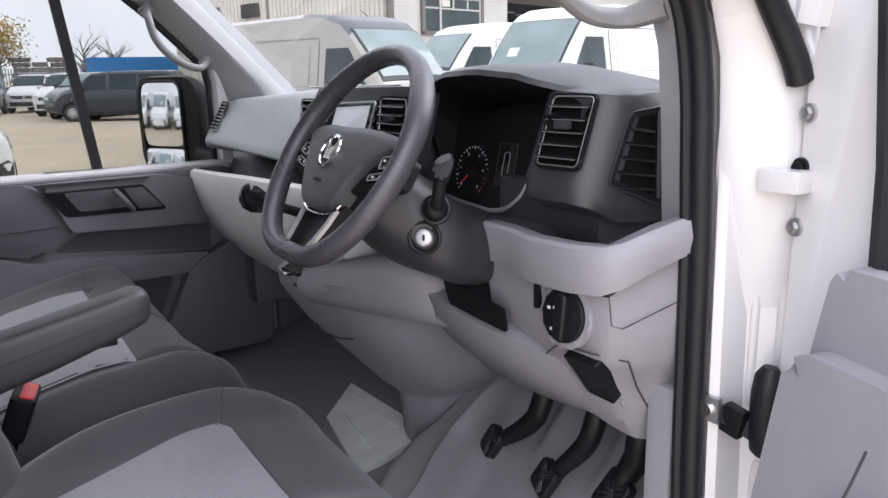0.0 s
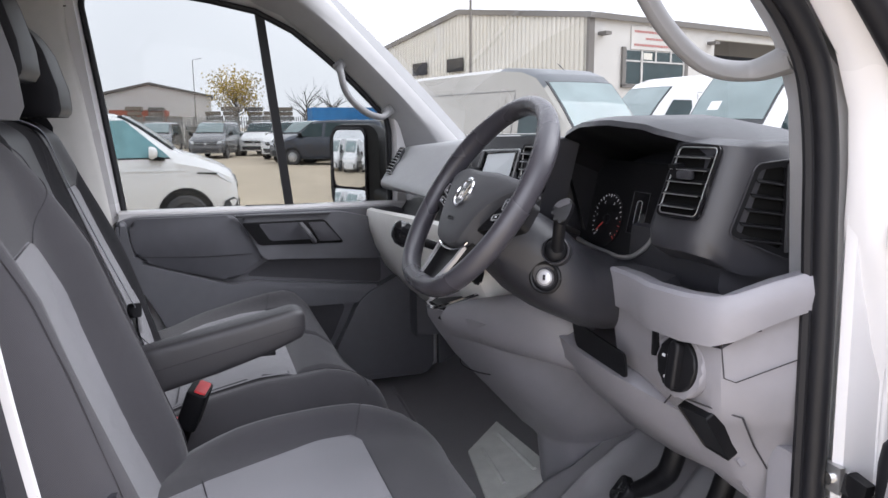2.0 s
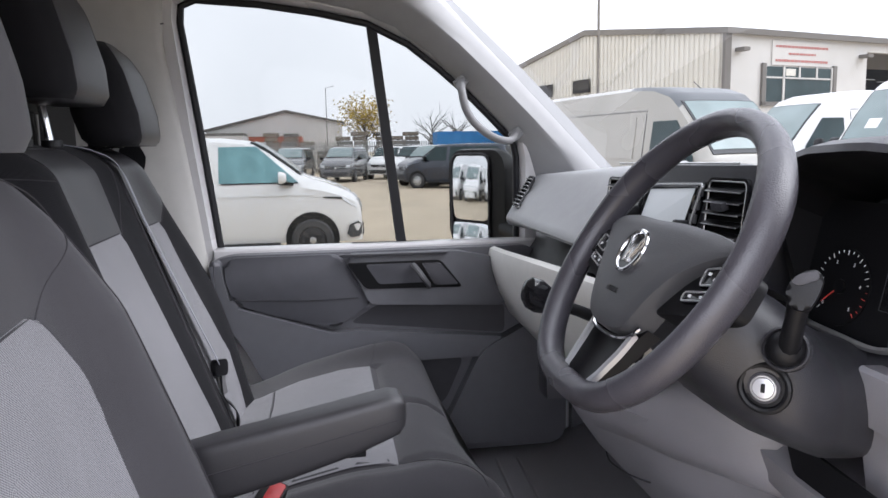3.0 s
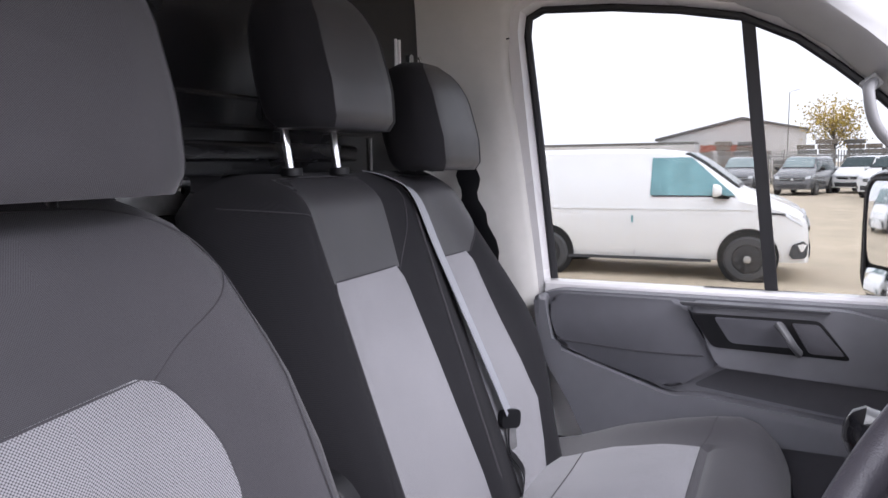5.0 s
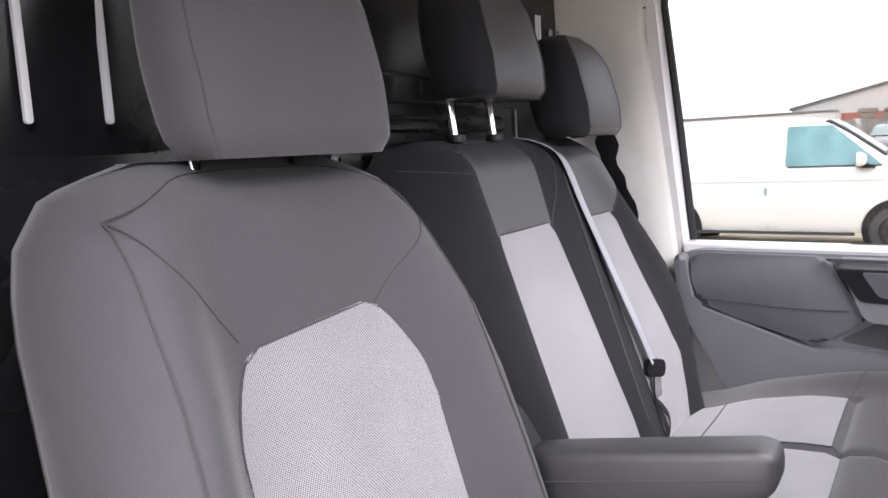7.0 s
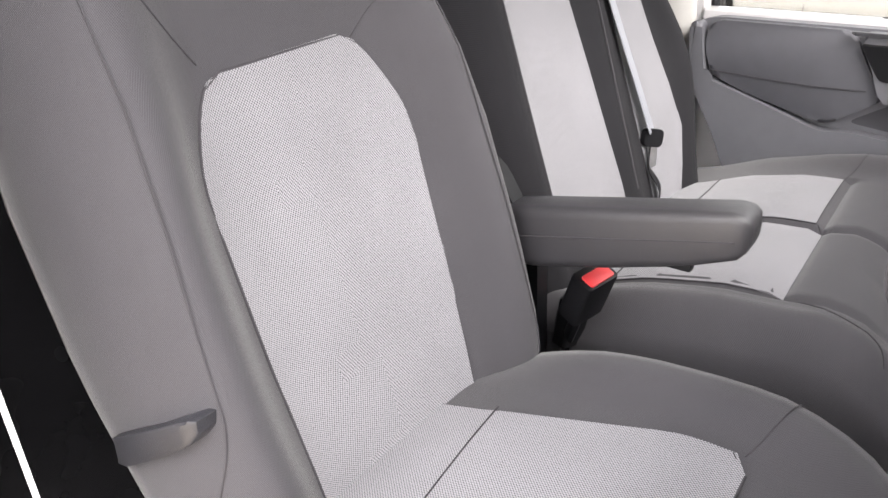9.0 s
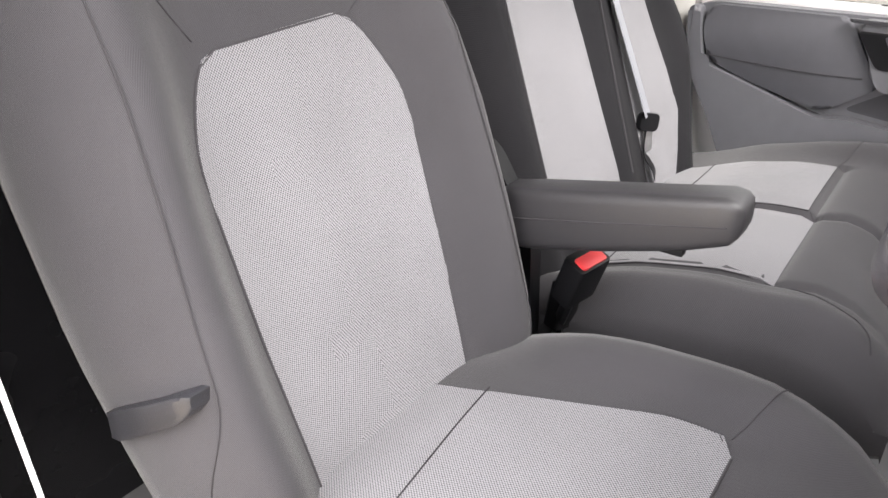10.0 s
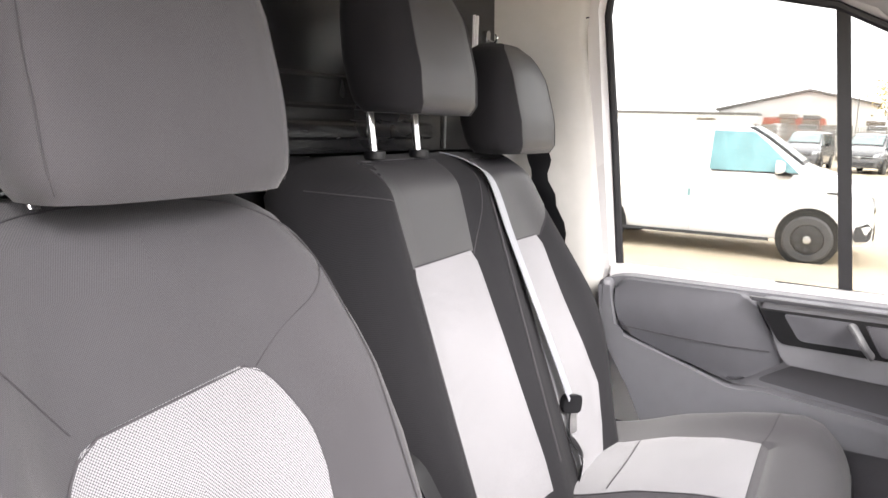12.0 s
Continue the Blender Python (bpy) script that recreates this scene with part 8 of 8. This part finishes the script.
# ---- far side of the yard ----
def shed():
    s = thing("shed", "low grey gabled industrial shed with red brick front", "building")
    bm = bmesh.new()
    prof = [(-13.5, 0), (-13.5, 4.2), (-4.5, 6.3), (2.0, 5.0), (2.0, 0)]
    loft(bm, [[V(x, y, z) for y, z in prof] for x in (-88, -110)])
    part("wall", bm, CLADB, s)
    bm = bmesh.new()
    loft(bm, [[V(x, y, z) for y, z in ((-13.8, 4.15), (-4.5, 6.35), (2.3, 4.95), (2.3, 5.15), (-4.5, 6.6), (-13.8, 4.4))] for x in (-87.7, -110)])
    part("roof", bm, ROOFM, s)
    bm = bmesh.new()
    span_box(bm, (-80, -8, 0), (-86, -2.5, 3.4))
    bw = part("brick_front", bm, BRICK, s, "red brick front block")
    for y in (-7.0, -4.6):
        bm = bmesh.new()
        span_box(bm, (-79.9, y, 1.6), (-80.1, y + 1.4, 2.8))
        part("window", bm, WHITE, bw)
    bm = bmesh.new()
    span_box(bm, (-84, -60, 0), (-90, -9, 3.6))
    part("low_range", bm, CLADB, s)
    bm = bmesh.new()
    span_box(bm, (-84.2, -60, 3.6), (-90, -9, 3.9))
    part("low_roof", bm, ROOFM, s)


shed()


def container():
    c = thing("shipping_container", "blue steel shipping container", "container")
    bm = bmesh.new()
    rings = []
    pts = []
    for k in range(61):
        y = 8.0 + 12.0 * k / 60
        pts.append((-52 + (0.04 if (k // 2) % 2 else 0.0), y))
    vs = [[bm.verts.new((x, y, z)) for x, y in pts] for z in (0.3, 3.0)]
    for i in range(60):
        bm.faces.new((vs[0][i], vs[0][i + 1], vs[1][i + 1], vs[1][i]))
    span_box(bm, (-54.4, 8.0, 0.2), (-52.04, 20.0, 3.0))
    part("body", bm, mat("blue_container_paint", (0.04, 0.20, 0.48), 0.5, vary=0.1, scale=2), c)


container()


def fence():
    f = thing("fence", "grey steel palisade fence at the back of the yard", "fence")
    for y in lin(-40, 30, 36):
        bm = bmesh.new()
        span_box(bm, (-56.06, y - 0.05, 0), (-55.94, y + 0.05, 2.5))
        part("post", bm, ROOFM, f)
    bm = bmesh.new()
    for k in range(420):
        y = -40 + k * 70 / 420
        span_box(bm, (-56.0, y, 0.1), (-55.97, y + 0.07, 2.4))
    for z in (0.5, 2.0):
        span_box(bm, (-56.03, -40, z), (-55.98, 30, z + 0.06))
    tagged(part("pales", bm, mat("galvanised_fence", (0.22, 0.225, 0.22), 0.6), f), kind="stuff")


fence()


def tree(x, y, h, crown, leaf, label, count, seed):
    t = thing("tree", label, "tree")
    rnd = random.Random(seed)
    bm = bmesh.new()
    tube(bm, [(x, y, 0), (x + 0.1, y, h * 0.25), (x, y + 0.1, h * 0.45), (x, y, h * 0.8)], [0.22, 0.16, 0.11, 0.03], 8)
    tips = []
    for k in range(26):
        z0 = h * (0.28 + 0.5 * rnd.random())
        a, l = rnd.random() * 6.28, crown * (0.5 + 0.6 * rnd.random())
        e = V(x + l * math.cos(a), y + l * math.sin(a), z0 + l * (0.35 + 0.6 * rnd.random()))
        mid = V(x, y, z0).lerp(e, 0.5) + V(0, 0, 0.15)
        tube(bm, [(x, y, z0), mid, e], [0.05, 0.03, 0.012], 5)
        tips += [mid, e, e.lerp(mid, 0.5)]
        for q in range(3):
            o = V(rnd.uniform(-0.6, 0.6), rnd.uniform(-0.6, 0.6), rnd.uniform(0.1, 0.8))
            tube(bm, [mid.lerp(e, rnd.random()), e + o], [0.015, 0.006], 4)
            tips.append(e + o)
    part("trunk", bm, ROOFM, t)
    if count:
        verts, faces = [], []
        for k in range(count):
            p = tips[rnd.randrange(len(tips))] + V(rnd.gauss(0, 0.28), rnd.gauss(0, 0.28), rnd.gauss(0, 0.25))
            r = 0.06 + 0.07 * rnd.random()
            a = V(rnd.gauss(0, 1), rnd.gauss(0, 1), rnd.gauss(0, 1)).normalized()
            b = a.orthogonal().normalized()
            i = len(verts)
            verts += [p - a * r, p + b * r * 0.6, p + a * r, p - b * r * 0.6]
            faces.append((i, i + 1, i + 2, i + 3))
        me = bpy.data.meshes.new("crown")
        me.from_pydata(verts, [], faces)
        me.materials.append(leaf)
        ob = new("crown", me)
        ob.parent = t


YLEAF = mat("yellow_autumn_leaf", (0.52, 0.38, 0.08), 0.7, vary=0.4, scale=3)
tree(-60, 3.2, 5.6, 1.9, YLEAF, "tree with thin yellow autumn leaves", 1900, 3)
tree(-66, 9.6, 4.9, 1.6, None, "bare leafless tree beyond the fence", 0, 5)
tree(-64, 11.5, 4.4, 1.4, None, "bare leafless tree beyond the fence", 0, 8)


def stacks():
    """Pallets and stored goods along the fence."""
    rnd = random.Random(11)
    wood = mat("weathered_timber", (0.20, 0.17, 0.14), 0.9, vary=0.3, scale=4)
    for k in range(26):
        y = -16 + k * 1.45 + rnd.uniform(-0.3, 0.3)
        s = thing("stack", "stack of weathered timber and crates by the fence", "stack", group="stacks by the fence")
        s.location = (-58.5 - rnd.random() * 3, y, 0)
        n = rnd.randint(4, 9)
        for j in range(n):
            bm = bmesh.new()
            box(bm, (1.2, 1.0 + rnd.random() * 0.3, 0.30), pose(rnd.uniform(-0.1, 0.1), rnd.uniform(-0.1, 0.1), 0.18 + j * 0.36, 0, 0, rnd.uniform(-6, 6)), 0.02, 1)
            part("crate", bm, wood if rnd.random() < 0.8 else ROOFM, s)
            bm = bmesh.new()
            for q in (-0.4, 0, 0.4):
                span_box(bm, (-0.5, q - 0.05, j * 0.36 - 0.005), (0.5, q + 0.05, j * 0.36 + 0.035))
            part("bearer", bm, wood, s)


stacks()
for y, h in ((-24, 9.0), (0.2, 8.0)):
    lp = thing("street_lamp", "thin grey lamp post in the distance", "lamp post", group="distant lamp posts")
    bm = bmesh.new()
    tube(bm, [(-75, y, 0), (-75, y, h), (-74.4, y + 0.8, h + 0.15)], [0.05, 0.035, 0.03], 6)
    part("post", bm, ROOFM, lp)

# vans behind, seen only in the wing mirror
for x, y in ((-2.6, -11.5), (-5.3, -11.9), (-8.0, -12.2)):
    van("white high-roof panel van parked in the row behind", "white", van_at(x, y, 4), size="big", group="large vans")
